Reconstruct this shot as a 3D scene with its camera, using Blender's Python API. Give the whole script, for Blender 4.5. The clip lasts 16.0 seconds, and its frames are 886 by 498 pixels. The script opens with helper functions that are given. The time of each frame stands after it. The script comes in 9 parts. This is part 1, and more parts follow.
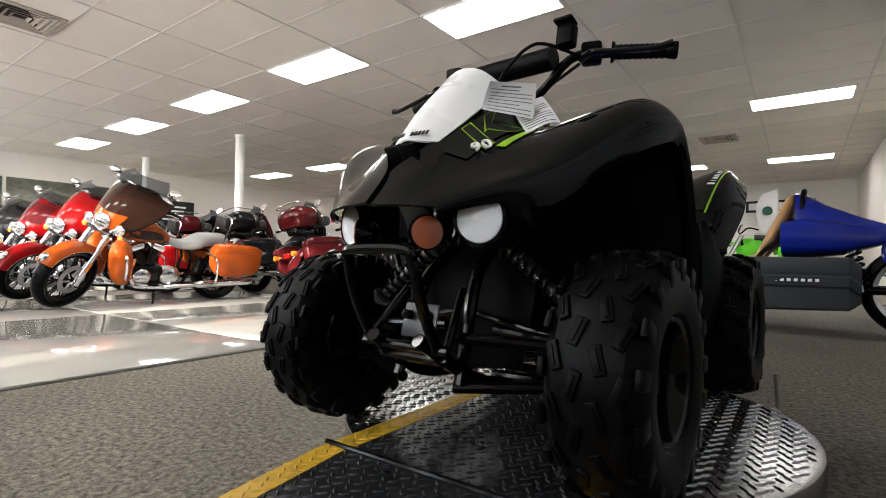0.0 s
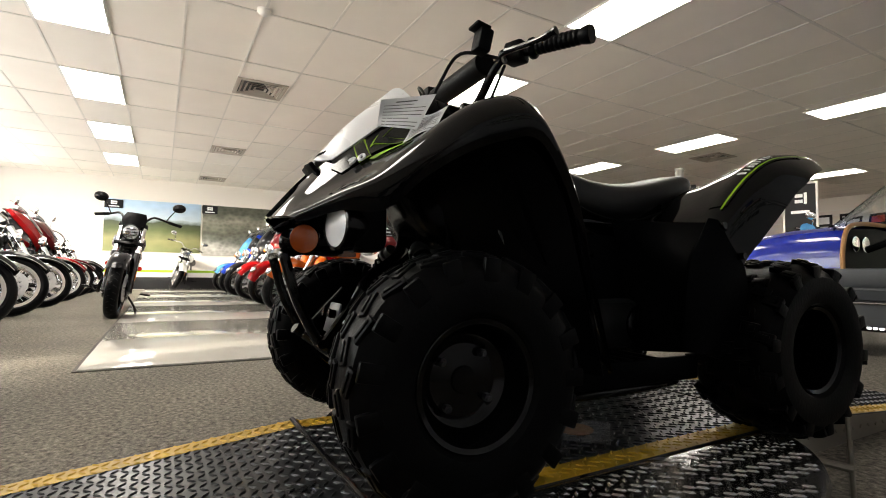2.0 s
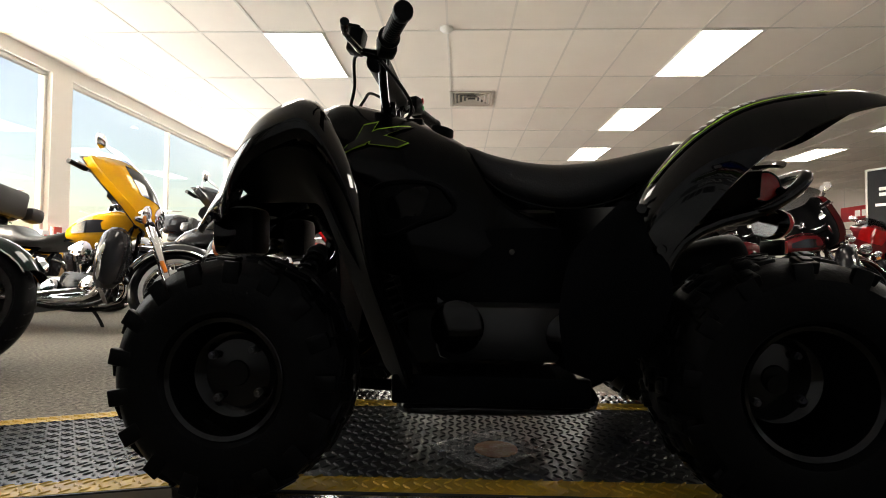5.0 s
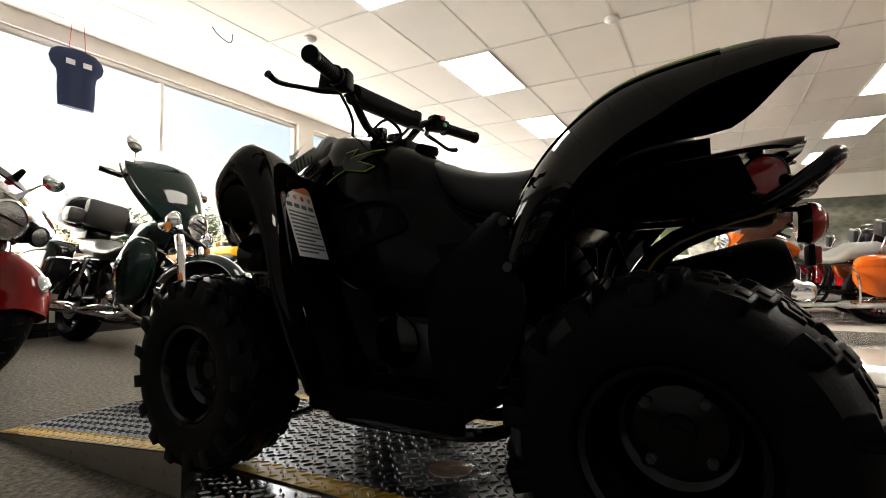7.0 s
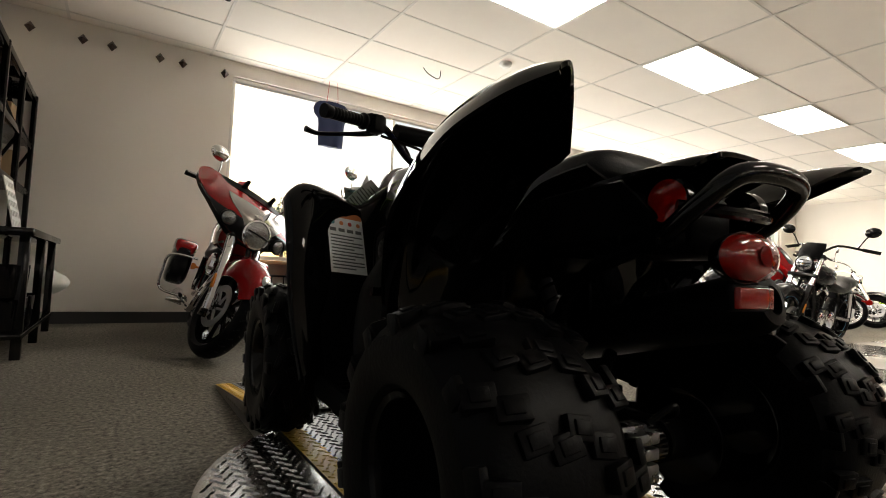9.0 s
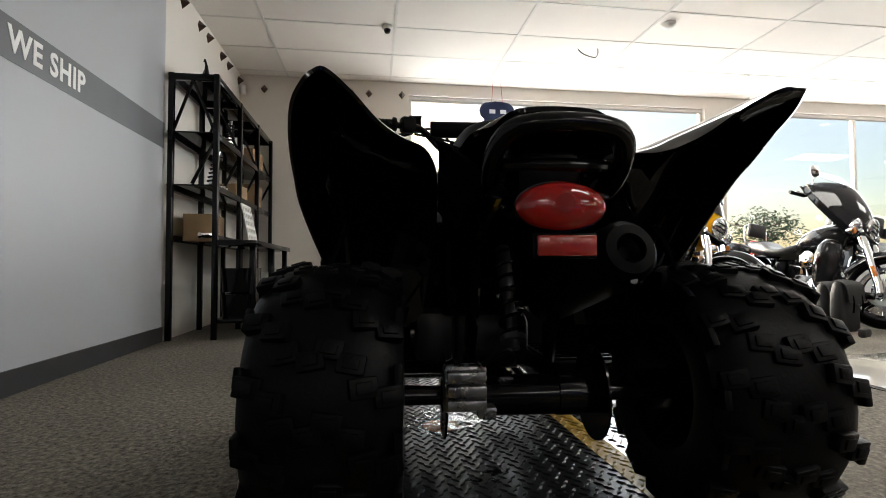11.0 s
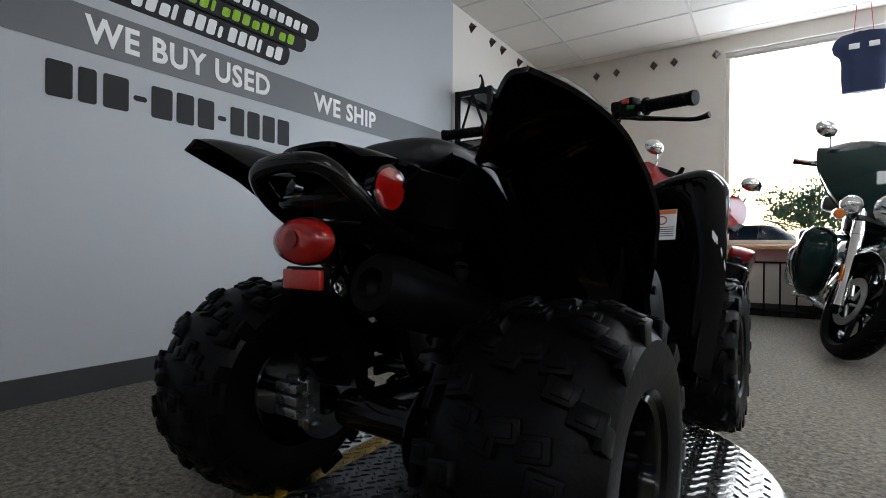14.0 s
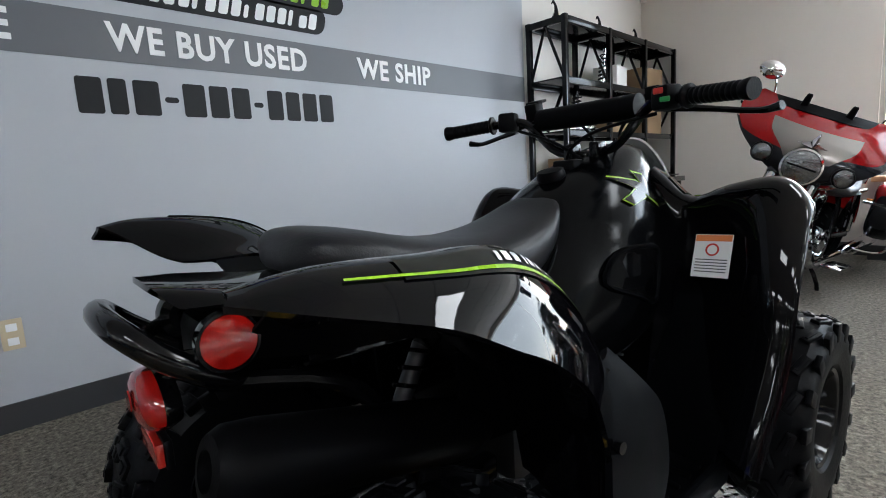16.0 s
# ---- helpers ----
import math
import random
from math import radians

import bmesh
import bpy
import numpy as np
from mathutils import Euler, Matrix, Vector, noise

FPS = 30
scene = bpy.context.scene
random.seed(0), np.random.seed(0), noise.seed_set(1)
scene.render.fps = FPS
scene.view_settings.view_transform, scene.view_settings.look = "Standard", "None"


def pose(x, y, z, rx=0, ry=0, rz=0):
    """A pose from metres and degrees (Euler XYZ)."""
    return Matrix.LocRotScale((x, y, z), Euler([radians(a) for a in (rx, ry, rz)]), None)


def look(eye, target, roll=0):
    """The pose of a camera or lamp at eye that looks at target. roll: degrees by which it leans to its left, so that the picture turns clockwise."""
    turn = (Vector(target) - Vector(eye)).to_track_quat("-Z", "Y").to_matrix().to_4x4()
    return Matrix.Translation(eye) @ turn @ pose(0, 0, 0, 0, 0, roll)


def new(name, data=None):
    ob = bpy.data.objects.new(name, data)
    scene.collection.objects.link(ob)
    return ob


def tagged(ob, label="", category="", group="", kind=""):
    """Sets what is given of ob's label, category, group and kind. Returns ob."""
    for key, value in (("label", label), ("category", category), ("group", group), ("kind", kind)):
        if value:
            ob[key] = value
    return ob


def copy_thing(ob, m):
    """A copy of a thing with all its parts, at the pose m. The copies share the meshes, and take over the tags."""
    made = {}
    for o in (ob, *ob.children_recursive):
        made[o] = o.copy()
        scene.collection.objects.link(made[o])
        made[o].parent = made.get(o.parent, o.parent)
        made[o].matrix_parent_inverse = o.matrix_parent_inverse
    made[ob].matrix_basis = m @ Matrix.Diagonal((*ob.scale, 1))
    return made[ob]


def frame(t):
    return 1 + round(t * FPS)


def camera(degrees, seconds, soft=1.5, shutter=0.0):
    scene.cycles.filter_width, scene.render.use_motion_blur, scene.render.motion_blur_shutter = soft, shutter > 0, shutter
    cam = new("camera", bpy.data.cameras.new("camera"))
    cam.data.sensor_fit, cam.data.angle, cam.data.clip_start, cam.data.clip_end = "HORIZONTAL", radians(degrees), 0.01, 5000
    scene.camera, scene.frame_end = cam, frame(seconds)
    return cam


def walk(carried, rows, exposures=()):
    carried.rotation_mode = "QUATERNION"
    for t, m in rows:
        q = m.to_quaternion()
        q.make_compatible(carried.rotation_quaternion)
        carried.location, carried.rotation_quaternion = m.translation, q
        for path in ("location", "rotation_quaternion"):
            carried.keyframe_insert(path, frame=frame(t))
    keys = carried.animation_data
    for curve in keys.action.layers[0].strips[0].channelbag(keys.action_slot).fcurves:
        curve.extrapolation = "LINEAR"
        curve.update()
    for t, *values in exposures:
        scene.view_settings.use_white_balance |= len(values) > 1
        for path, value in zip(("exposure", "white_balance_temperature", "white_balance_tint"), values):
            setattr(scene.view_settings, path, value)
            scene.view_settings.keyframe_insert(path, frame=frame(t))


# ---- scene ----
# ---- camera ----
cam = camera(83.5, 16.0, soft=1.0)
PATH = [
    (0, (-0.633, 1.433, 0.532), (0.533, -0.191, 0.574), 0.67),
    (0.5, (-0.753, 1.353, 0.540), (0.575, -0.141, 0.594), 1.96),
    (1, (-0.892, 1.236, 0.535), (0.575, -0.123, 0.579), 2.12),
    (1.5, (-1.012, 1.117, 0.529), (0.565, -0.112, 0.584), 1.44),
    (2, (-1.136, 0.977, 0.513), (0.603, -0.006, 0.610), 0.80),
    (2.5, (-1.214, 0.878, 0.520), (0.604, 0.048, 0.602), 1.03),
    (3, (-1.274, 0.730, 0.520), (0.605, 0.051, 0.599), 0.56),
    (3.5, (-1.303, 0.581, 0.533), (0.612, 0.007, 0.609), 0.26),
    (4, (-1.332, 0.418, 0.535), (0.631, 0.045, 0.618), -0.03),
    (6.5, (-1.234, -0.345, 0.543), (0.628, 0.384, 0.584), 0.41),
    (7, (-1.171, -0.510, 0.559), (0.585, 0.444, 0.646), -0.27),
    (7.5, (-1.106, -0.654, 0.571), (0.527, 0.490, 0.729), -0.15),
    (8, (-1.036, -0.799, 0.587), (0.412, 0.572, 0.737), 1.21),
    (8.5, (-0.939, -0.898, 0.584), (0.344, 0.628, 0.730), 2.12),
    (9, (-0.832, -1.023, 0.594), (0.261, 0.648, 0.706), 2.59),
    (11.5, (-0.205, -1.405, 0.540), (-0.175, 0.593, 0.620), 0.25),
    (12, (-0.048, -1.426, 0.530), (-0.291, 0.557, 0.617), 1.26),
    (12.5, (0.127, -1.415, 0.521), (-0.343, 0.528, 0.591), 0.85),
    (13, (0.291, -1.337, 0.551), (-0.392, 0.541, 0.625), 1.63),
    (13.5, (0.414, -1.275, 0.588), (-0.522, 0.492, 0.657), 1.72),
    (14, (0.526, -1.183, 0.632), (-0.580, 0.484, 0.629), 0.45),
    (14.5, (0.584, -1.085, 0.690), (-0.660, 0.478, 0.591), -0.78),
    (15, (0.612, -0.996, 0.750), (-0.728, 0.482, 0.614), -1.22),
    (15.5, (0.641, -0.897, 0.821), (-0.785, 0.486, 0.592), -2.52),
    (16, (0.620, -0.803, 0.895), (-0.814, 0.561, 0.606), -3.37),
]
walk(cam, [(t, look(eye, target, roll)) for t, eye, target, roll in PATH], exposures=[(0.0, 0.99, 6480, 10), (2.0, 0.89, 7050, 10), (4.0, 0.92, 7150, 10), (6.5, 0.92, 7150, 10), (7.2, 0.80, 7300, 10), (8.0, 0.60, 7500, 10), (9.0, 0.55, 7500, 10), (11.5, 0.74, 6450, 9), (12.5, 0.70, 6150, 9), (14.0, 0.68, 5950, 8), (16.0, 1.10, 5850, 8)])
# ---- daylight and exposure ----
scene.view_settings.exposure = 1.0
SUN_UP, SUN_TURN = 14.5, -14.0        # degrees above the horizon; degrees from north (+y) towards east
world = bpy.data.worlds.new("world")
scene.world = world
world.use_nodes = True
wt = world.node_tree
sky = wt.nodes.new("ShaderNodeTexSky")
sky.sky_type = "NISHITA"
sky.sun_disc = False
sky.sun_elevation = radians(SUN_UP)
sky.sun_rotation = radians(SUN_TURN)
sky.dust_density = 2.0
wt.links.new(sky.outputs[0], wt.nodes["Background"].inputs[0])
wt.nodes["Background"].inputs[1].default_value = 0.15
sun = new("sun", bpy.data.lights.new("sun", "SUN"))
sun.data.energy = 5.0
sun.data.angle = radians(0.5)
sun.data.color = (1.0, 0.93, 0.82)
sun.matrix_world = look((0, 0, 0), (-math.sin(radians(SUN_TURN)) * math.cos(radians(SUN_UP)), -math.cos(radians(SUN_TURN)) * math.cos(radians(SUN_UP)), -math.sin(radians(SUN_UP))))

# the sky's light in the three window openings
for xa, xb in ((0.15, 4.10), (4.50, 8.60), (9.00, 13.15)):
    lamp = new("window_light", bpy.data.lights.new("window_light", "AREA"))
    lamp.data.shape = "RECTANGLE"
    lamp.data.size, lamp.data.size_y = xb - xa, 2.0
    lamp.data.energy = 85.0
    lamp.data.color = (0.90, 0.96, 1.0)
    lamp.matrix_world = look(((xa + xb) / 2, 4.78, 1.70), ((xa + xb) / 2, 0, 1.9))

# ---- mesh kit ----
PI = math.pi


def grow(bm, verts, faces):
    """Adds vertices and faces to a bmesh. Returns the vertices."""
    vs = [bm.verts.new(v) for v in verts]
    for f in faces:
        try:
            bm.faces.new([vs[i] for i in f])
        except ValueError:
            pass
    return vs


def box(bm, cx, cy, cz, sx, sy, sz, bevel=0.0, m=None, taper=1.0):
    """A box with rounded edges, by centre and full sizes."""
    b = bmesh.new()
    bmesh.ops.create_cube(b, size=1.0)
    for v in b.verts:
        k = taper if v.co.z > 0 else 1.0
        v.co = Vector((v.co.x * sx * k, v.co.y * sy * k, v.co.z * sz))
    if bevel:
        bmesh.ops.bevel(b, geom=list(b.edges), offset=bevel, segments=2, profile=0.5, affect="EDGES", clamp_overlap=True)
    mm = Matrix.Translation((cx, cy, cz)) @ (m or Matrix())
    return join(bm, b, mm)


def join(bm, b, mm=None):
    """Moves the content of b into bm, by the pose mm."""
    mm = mm or Matrix()
    b.verts.index_update()
    vs = [bm.verts.new(mm @ v.co) for v in b.verts]
    for f in b.faces:
        try:
            bm.faces.new([vs[v.index] for v in f.verts])
        except ValueError:
            pass
    b.free()
    return vs


def along(p0, p1):
    """The pose whose z axis runs from p0 to p1."""
    p0, p1 = Vector(p0), Vector(p1)
    return Matrix.Translation(p0) @ (p1 - p0).to_track_quat("Z", "Y").to_matrix().to_4x4()


def rod(bm, p0, p1, r0, r1=None, seg=12):
    """A straight round bar from p0 to p1, with capped ends."""
    r1 = r0 if r1 is None else r1
    m, h = along(p0, p1), (Vector(p1) - Vector(p0)).length
    return lathe(bm, [(0, 0), (r0, 0), (r1, h), (0, h)], m, seg)


def lathe(bm, profile, m=None, seg=24, turn=2 * PI):
    """Turns a profile of (radius, height) round the z axis of the pose m."""
    m = m or Matrix()
    rings = []
    closed = turn > 2 * PI - 1e-3
    n = seg if closed else seg + 1
    for r, h in profile:
        if r < 1e-6:
            rings.append([bm.verts.new(m @ Vector((0, 0, h)))] * n)
        else:
            rings.append([bm.verts.new(m @ Vector((r * math.cos(turn * i / seg), r * math.sin(turn * i / seg), h))) for i in range(n)])
    for a, b in zip(rings, rings[1:]):
        for i in range(seg):
            j = (i + 1) % n
            f = []
            for v in (a[i], a[j], b[j], b[i]):
                if v not in f:
                    f.append(v)
            if len(f) > 2:
                try:
                    bm.faces.new(f)
                except ValueError:
                    pass
    return rings


def smooth_path(pts, n=6, closed=False):
    """A Catmull-Rom curve through the points."""
    p = [Vector(q) for q in pts]
    out = []
    k = len(p)
    for i in range(k if closed else k - 1):
        a, b, c, d = (p[(i - 1) % k], p[i], p[(i + 1) % k], p[(i + 2) % k]) if closed else (p[max(i - 1, 0)], p[i], p[i + 1], p[min(i + 2, k - 1)])
        for s in range(n):
            t = s / n
            out.append(0.5 * ((2 * b) + (c - a) * t + (2 * a - 5 * b + 4 * c - d) * t * t + (3 * b - a - 3 * c + d) * t ** 3))
    if not closed:
        out.append(p[-1])
    return out


def tube(bm, pts, r, seg=10, curve=6, closed=False, flat=1.0):
    """A bent pipe through the points; r may be one radius or one per point."""
    path = smooth_path(pts, curve, closed) if curve > 1 else [Vector(q) for q in pts]
    n = len(path)
    rad = [r] * n if not isinstance(r, (list, tuple)) else [float(np.interp(i / (n - 1) * (len(r) - 1), range(len(r)), r)) for i in range(n)]
    rings, up = [], None
    for i, q in enumerate(path):
        t = (path[(i + 1) % n] - path[i - 1]) if closed or 0 < i < n - 1 else (path[min(i + 1, n - 1)] - path[max(i - 1, 0)])
        t.normalize()
        if up is None:
            up = Vector((0, 0, 1)) if abs(t.z) < 0.9 else Vector((1, 0, 0))
        side = t.cross(up).normalized()
        up = side.cross(t).normalized()
        rings.append([bm.verts.new(q + rad[i] * (math.cos(2 * PI * k / seg) * side + flat * math.sin(2 * PI * k / seg) * up)) for k in range(seg)])
    for i in range(n if closed else n - 1):
        a, b = rings[i], rings[(i + 1) % n]
        for k in range(seg):
            bm.faces.new((a[k], a[(k + 1) % seg], b[(k + 1) % seg], b[k]))
    if not closed:
        bm.faces.new(rings[0][::-1])
        bm.faces.new(rings[-1])
    return rings


def loft(bm, rings, closed=True, caps=True):
    """Skins a row of rings, each a list of points, all of one length."""
    vs = [[bm.verts.new(p) for p in ring] for ring in rings]
    n = len(vs[0])
    for a, b in zip(vs, vs[1:]):
        for k in range(n if closed else n - 1):
            try:
                bm.faces.new((a[k], a[(k + 1) % n], b[(k + 1) % n], b[k]))
            except ValueError:
                pass
    if caps and closed:
        bm.faces.new(vs[0][::-1])
        bm.faces.new(vs[-1])
    return vs


def dense(rows, nu=4, nv=4):
    """Smooths a coarse net of points into a fine one, both ways."""
    fine = [smooth_path(r, nv) for r in rows]
    cols = [smooth_path([r[i] for r in fine], nu) for i in range(len(fine[0]))]
    return [[c[j] for c in cols] for j in range(len(cols[0]))]


def shell(bm, rows, thick, nu=4, nv=4):
    """A moulded sheet of real thickness over a coarse net of points."""
    net = dense(rows, nu, nv) if nu > 1 or nv > 1 else rows
    b = bmesh.new()
    loft(b, net, closed=False, caps=False)
    b.normal_update()
    bmesh.ops.solidify(b, geom=list(b.faces), thickness=thick)
    return join(bm, b)


def oval(n, rx, ry, power=2.0):
    """Points of a rounded rectangle or ellipse, round (0, 0)."""
    out = []
    for i in range(n):
        a = 2 * PI * i / n
        c, s = math.cos(a), math.sin(a)
        k = 2.0 / power
        out.append((math.copysign(abs(c) ** k, c) * rx, math.copysign(abs(s) ** k, s) * ry))
    return out


def part(name, bm, material, parent=None, label="", smooth=True, kind="", angle=35):
    """Links a bmesh as one mesh object, under a thing or a part."""
    bm.normal_update()
    bmesh.ops.recalc_face_normals(bm, faces=list(bm.faces))
    me = bpy.data.meshes.new(name)
    bm.to_mesh(me)
    bm.free()
    if smooth:
        me.polygons.foreach_set("use_smooth", [True] * len(me.polygons))
        me.set_sharp_from_angle(angle=radians(angle))
    me.materials.append(material)
    ob = new(name, me)
    if parent is not None:
        ob.parent = parent
    return tagged(ob, label=label, kind=kind)


def thing(name, m=None, label="", category="", group=""):
    """An empty at the base of a thing with parts."""
    ob = new(name)
    ob.empty_display_size = 0.1
    ob.matrix_world = m or Matrix()
    return tagged(ob, label=label, category=category, group=group)


def piece(name, mesh, m, parent, material=None):
    """A piece on shared mesh data."""
    ob = new(name, mesh)
    ob.parent = parent
    ob.matrix_basis = m
    return ob


def text_mesh(name, words, size, material, m, parent=None, label="", depth=0.002, bold=0.0, wide=1.0):
    """Lettering in the built-in font, as a thin mesh."""
    cu = bpy.data.curves.new(name, "FONT")
    cu.body, cu.size, cu.extrude, cu.offset = words, size, depth, bold
    cu.align_x, cu.resolution_u = "LEFT", 3
    cu.space_character = 1.10
    tmp = new(name + "_tmp", cu)
    me = bpy.data.meshes.new_from_object(tmp.evaluated_get(bpy.context.evaluated_depsgraph_get()))
    bpy.data.objects.remove(tmp)
    bpy.data.curves.remove(cu)
    for v in me.vertices:
        v.co.x *= wide
    me.materials.clear()
    me.materials.append(material)
    ob = new(name, me)
    if parent is not None:
        ob.parent = parent
    ob.matrix_basis = m
    return tagged(ob, label=label)


# ---- materials ----
def mat(name, col, rough=0.5, metal=0.0, var=0.15, scale=8.0, bump=0.0, bscale=120.0, coat=0.0, rvar=0.1, emit=0.0, ecol=None, dirt=None, spec=0.5, island=0.0):
    """A Principled surface with stains at one scale and grain at another."""
    ma = bpy.data.materials.new(name)
    ma.use_nodes = True
    nt = ma.node_tree
    n, l = nt.nodes, nt.links
    bs = n["Principled BSDF"]
    bs.inputs["Metallic"].default_value = metal
    bs.inputs["Coat Weight"].default_value = coat
    bs.inputs["Coat Roughness"].default_value = 0.04
    bs.inputs["Specular IOR Level"].default_value = spec
    tc = n.new("ShaderNodeTexCoord")
    big = n.new("ShaderNodeTexNoise")
    big.inputs["Scale"].default_value = scale
    big.inputs["Detail"].default_value = 5
    l.new(tc.outputs["Object"], big.inputs["Vector"])
    mix = n.new("ShaderNodeMix")
    mix.data_type = "RGBA"
    dark = dirt or tuple(c * (1 - var) for c in col)
    mix.inputs[6].default_value = (*dark, 1)
    mix.inputs[7].default_value = (*(min(1, c * (1 + var * 0.5)) for c in col), 1)
    l.new(big.outputs["Fac"], mix.inputs[0])
    tint = mix.outputs[2]
    if island:
        geo = n.new("ShaderNodeNewGeometry")
        hsv = n.new("ShaderNodeHueSaturation")
        mr = n.new("ShaderNodeMapRange")
        mr.inputs[3].default_value, mr.inputs[4].default_value = 1 - island, 1 + island
        l.new(geo.outputs["Random Per Island"], mr.inputs[0])
        l.new(mr.outputs[0], hsv.inputs["Value"])
        l.new(tint, hsv.inputs["Color"])
        tint = hsv.outputs[0]
    l.new(tint, bs.inputs["Base Color"])
    fine = n.new("ShaderNodeTexNoise")
    fine.inputs["Scale"].default_value = bscale
    fine.inputs["Detail"].default_value = 3
    l.new(tc.outputs["Object"], fine.inputs["Vector"])
    rr = n.new("ShaderNodeMapRange")
    rr.inputs[3].default_value, rr.inputs[4].default_value = max(0.0, rough - rvar), min(1.0, rough + rvar)
    l.new(big.outputs["Fac"], rr.inputs[0])
    l.new(rr.outputs[0], bs.inputs["Roughness"])
    if bump:
        bp = n.new("ShaderNodeBump")
        bp.inputs["Strength"].default_value = bump
        bp.inputs["Distance"].default_value = 0.004
        l.new(fine.outputs["Fac"], bp.inputs["Height"])
        l.new(bp.outputs[0], bs.inputs["Normal"])
    if emit:
        bs.inputs["Emission Color"].default_value = (*(ecol or col), 1)
        bs.inputs["Emission Strength"].default_value = emit
    return ma


def speckled(name, cols, scale, rough, bump, blotch=0.5):
    """A carpet or stone of fine flecks in several tints, with worn patches."""
    ma = mat(name, cols[0], rough=rough, bump=bump, bscale=scale * 1.5)
    nt = ma.node_tree
    n, l = nt.nodes, nt.links
    tc = n.new("ShaderNodeTexCoord")
    fl = n.new("ShaderNodeTexNoise")
    fl.inputs["Scale"].default_value = scale
    fl.inputs["Detail"].default_value = 6
    fl.inputs["Roughness"].default_value = 0.75
    l.new(tc.outputs["Object"], fl.inputs["Vector"])
    ramp = n.new("ShaderNodeValToRGB")
    el = ramp.color_ramp.elements
    el[0].position, el[0].color = 0.37, (*cols[0], 1)
    el[1].position, el[1].color = 0.63, (*cols[-1], 1)
    for k, c in enumerate(cols[1:-1]):
        e = el.new(0.37 + 0.26 * (k + 1) / (len(cols) - 1))
        e.color = (*c, 1)
    l.new(fl.outputs["Fac"], ramp.inputs[0])
    big = n.new("ShaderNodeTexNoise")
    big.inputs["Scale"].default_value = blotch
    big.inputs["Detail"].default_value = 8
    l.new(tc.outputs["Object"], big.inputs["Vector"])
    mr = n.new("ShaderNodeMapRange")
    mr.inputs[1].default_value, mr.inputs[2].default_value = 0.3, 0.7
    mr.inputs[3].default_value, mr.inputs[4].default_value = 0.75, 1.15
    l.new(big.outputs["Fac"], mr.inputs[0])
    mul = n.new("ShaderNodeMix")
    mul.data_type, mul.blend_type = "RGBA", "MULTIPLY"
    mul.inputs[0].default_value = 1.0
    l.new(ramp.outputs[0], mul.inputs[6])
    l.new(mr.outputs[0], mul.inputs[7])
    l.new(mul.outputs[2], n["Principled BSDF"].inputs["Base Color"])
    return ma


def clear(name, col=(1, 1, 1), rough=0.0):
    """Glass of a thin pane or lens."""
    ma = bpy.data.materials.new(name)
    ma.use_nodes = True
    bs = ma.node_tree.nodes["Principled BSDF"]
    bs.inputs["Base Color"].default_value = (*col, 1)
    bs.inputs["Transmission Weight"].default_value = 1.0
    bs.inputs["Roughness"].default_value = rough
    bs.inputs["IOR"].default_value = 1.45
    return ma


M = {}
M["carpet"] = speckled("carpet", [(0.024, 0.021, 0.016), (0.100, 0.088, 0.069), (0.158, 0.141, 0.113), (0.262, 0.238, 0.196)], 55, 0.95, 0.8, 0.9)
M["stone"] = mat("polished_stone", (0.40, 0.385, 0.36), rough=0.09, var=0.12, scale=3, rvar=0.04, spec=0.6)
M["joint"] = mat("floor_joint", (0.05, 0.045, 0.04), rough=0.8)
M["tile"] = mat("ceiling_tile", (0.78, 0.735, 0.68), rough=0.95, var=0.08, scale=2.0, bump=0.25, bscale=160, island=0.05)
M["tbar"] = mat("ceiling_grid", (0.66, 0.63, 0.59), rough=0.6)
M["cream"] = mat("cream_wall", (0.74, 0.70, 0.65), rough=0.85, var=0.05, scale=1.2, bump=0.1, bscale=90)
M["greywall"] = mat("grey_vinyl_wall", (0.42, 0.44, 0.475), rough=0.42, var=0.04, scale=1.5, rvar=0.06)
M["stripe"] = mat("dark_grey_vinyl", (0.112, 0.118, 0.130), rough=0.42, var=0.05)
M["white"] = mat("white_vinyl", (0.85, 0.85, 0.85), rough=0.4, var=0.03)
M["black"] = mat("black_vinyl", (0.008, 0.008, 0.010), rough=0.5, spec=0.25)
M["base"] = mat("rubber_baseboard", (0.03, 0.03, 0.033), rough=0.6)
M["lamp"] = mat("light_diffuser", (0.95, 0.95, 0.95), rough=0.6, emit=9.0, ecol=(1.0, 0.98, 0.94), var=0.02)
M["paint"] = mat("white_paint", (0.75, 0.74, 0.71), rough=0.45, var=0.06)
M["alu"] = mat("window_aluminium", (0.62, 0.6, 0.57), rough=0.4, metal=0.6)
M["wood"] = mat("sill_laminate", (0.52, 0.33, 0.17), rough=0.45, var=0.12, scale=3)
M["glass"] = clear("window_glass")
M["asphalt"] = mat("sunlit_concrete", (0.42, 0.41, 0.39), rough=0.9, var=0.25, scale=1.0, bump=0.4)
M["leaf"] = mat("foliage", (0.05, 0.10, 0.03), rough=0.7, var=0.5, scale=3, island=0.4)
M["bark"] = mat("bark", (0.12, 0.085, 0.06), rough=0.9, bump=0.5)
M["plate"] = mat("dark_tread_plate", (0.034, 0.036, 0.040), rough=0.30, metal=0.55, var=0.35, scale=6, rvar=0.1)
M["steel"] = mat("bright_tread_plate", (0.48, 0.48, 0.48), rough=0.24, metal=0.95, var=0.25, scale=7, rvar=0.1)
M["yellow"] = mat("yellow_floor_paint", (0.62, 0.37, 0.015), rough=0.45, var=0.3, scale=14, dirt=(0.30, 0.18, 0.02))
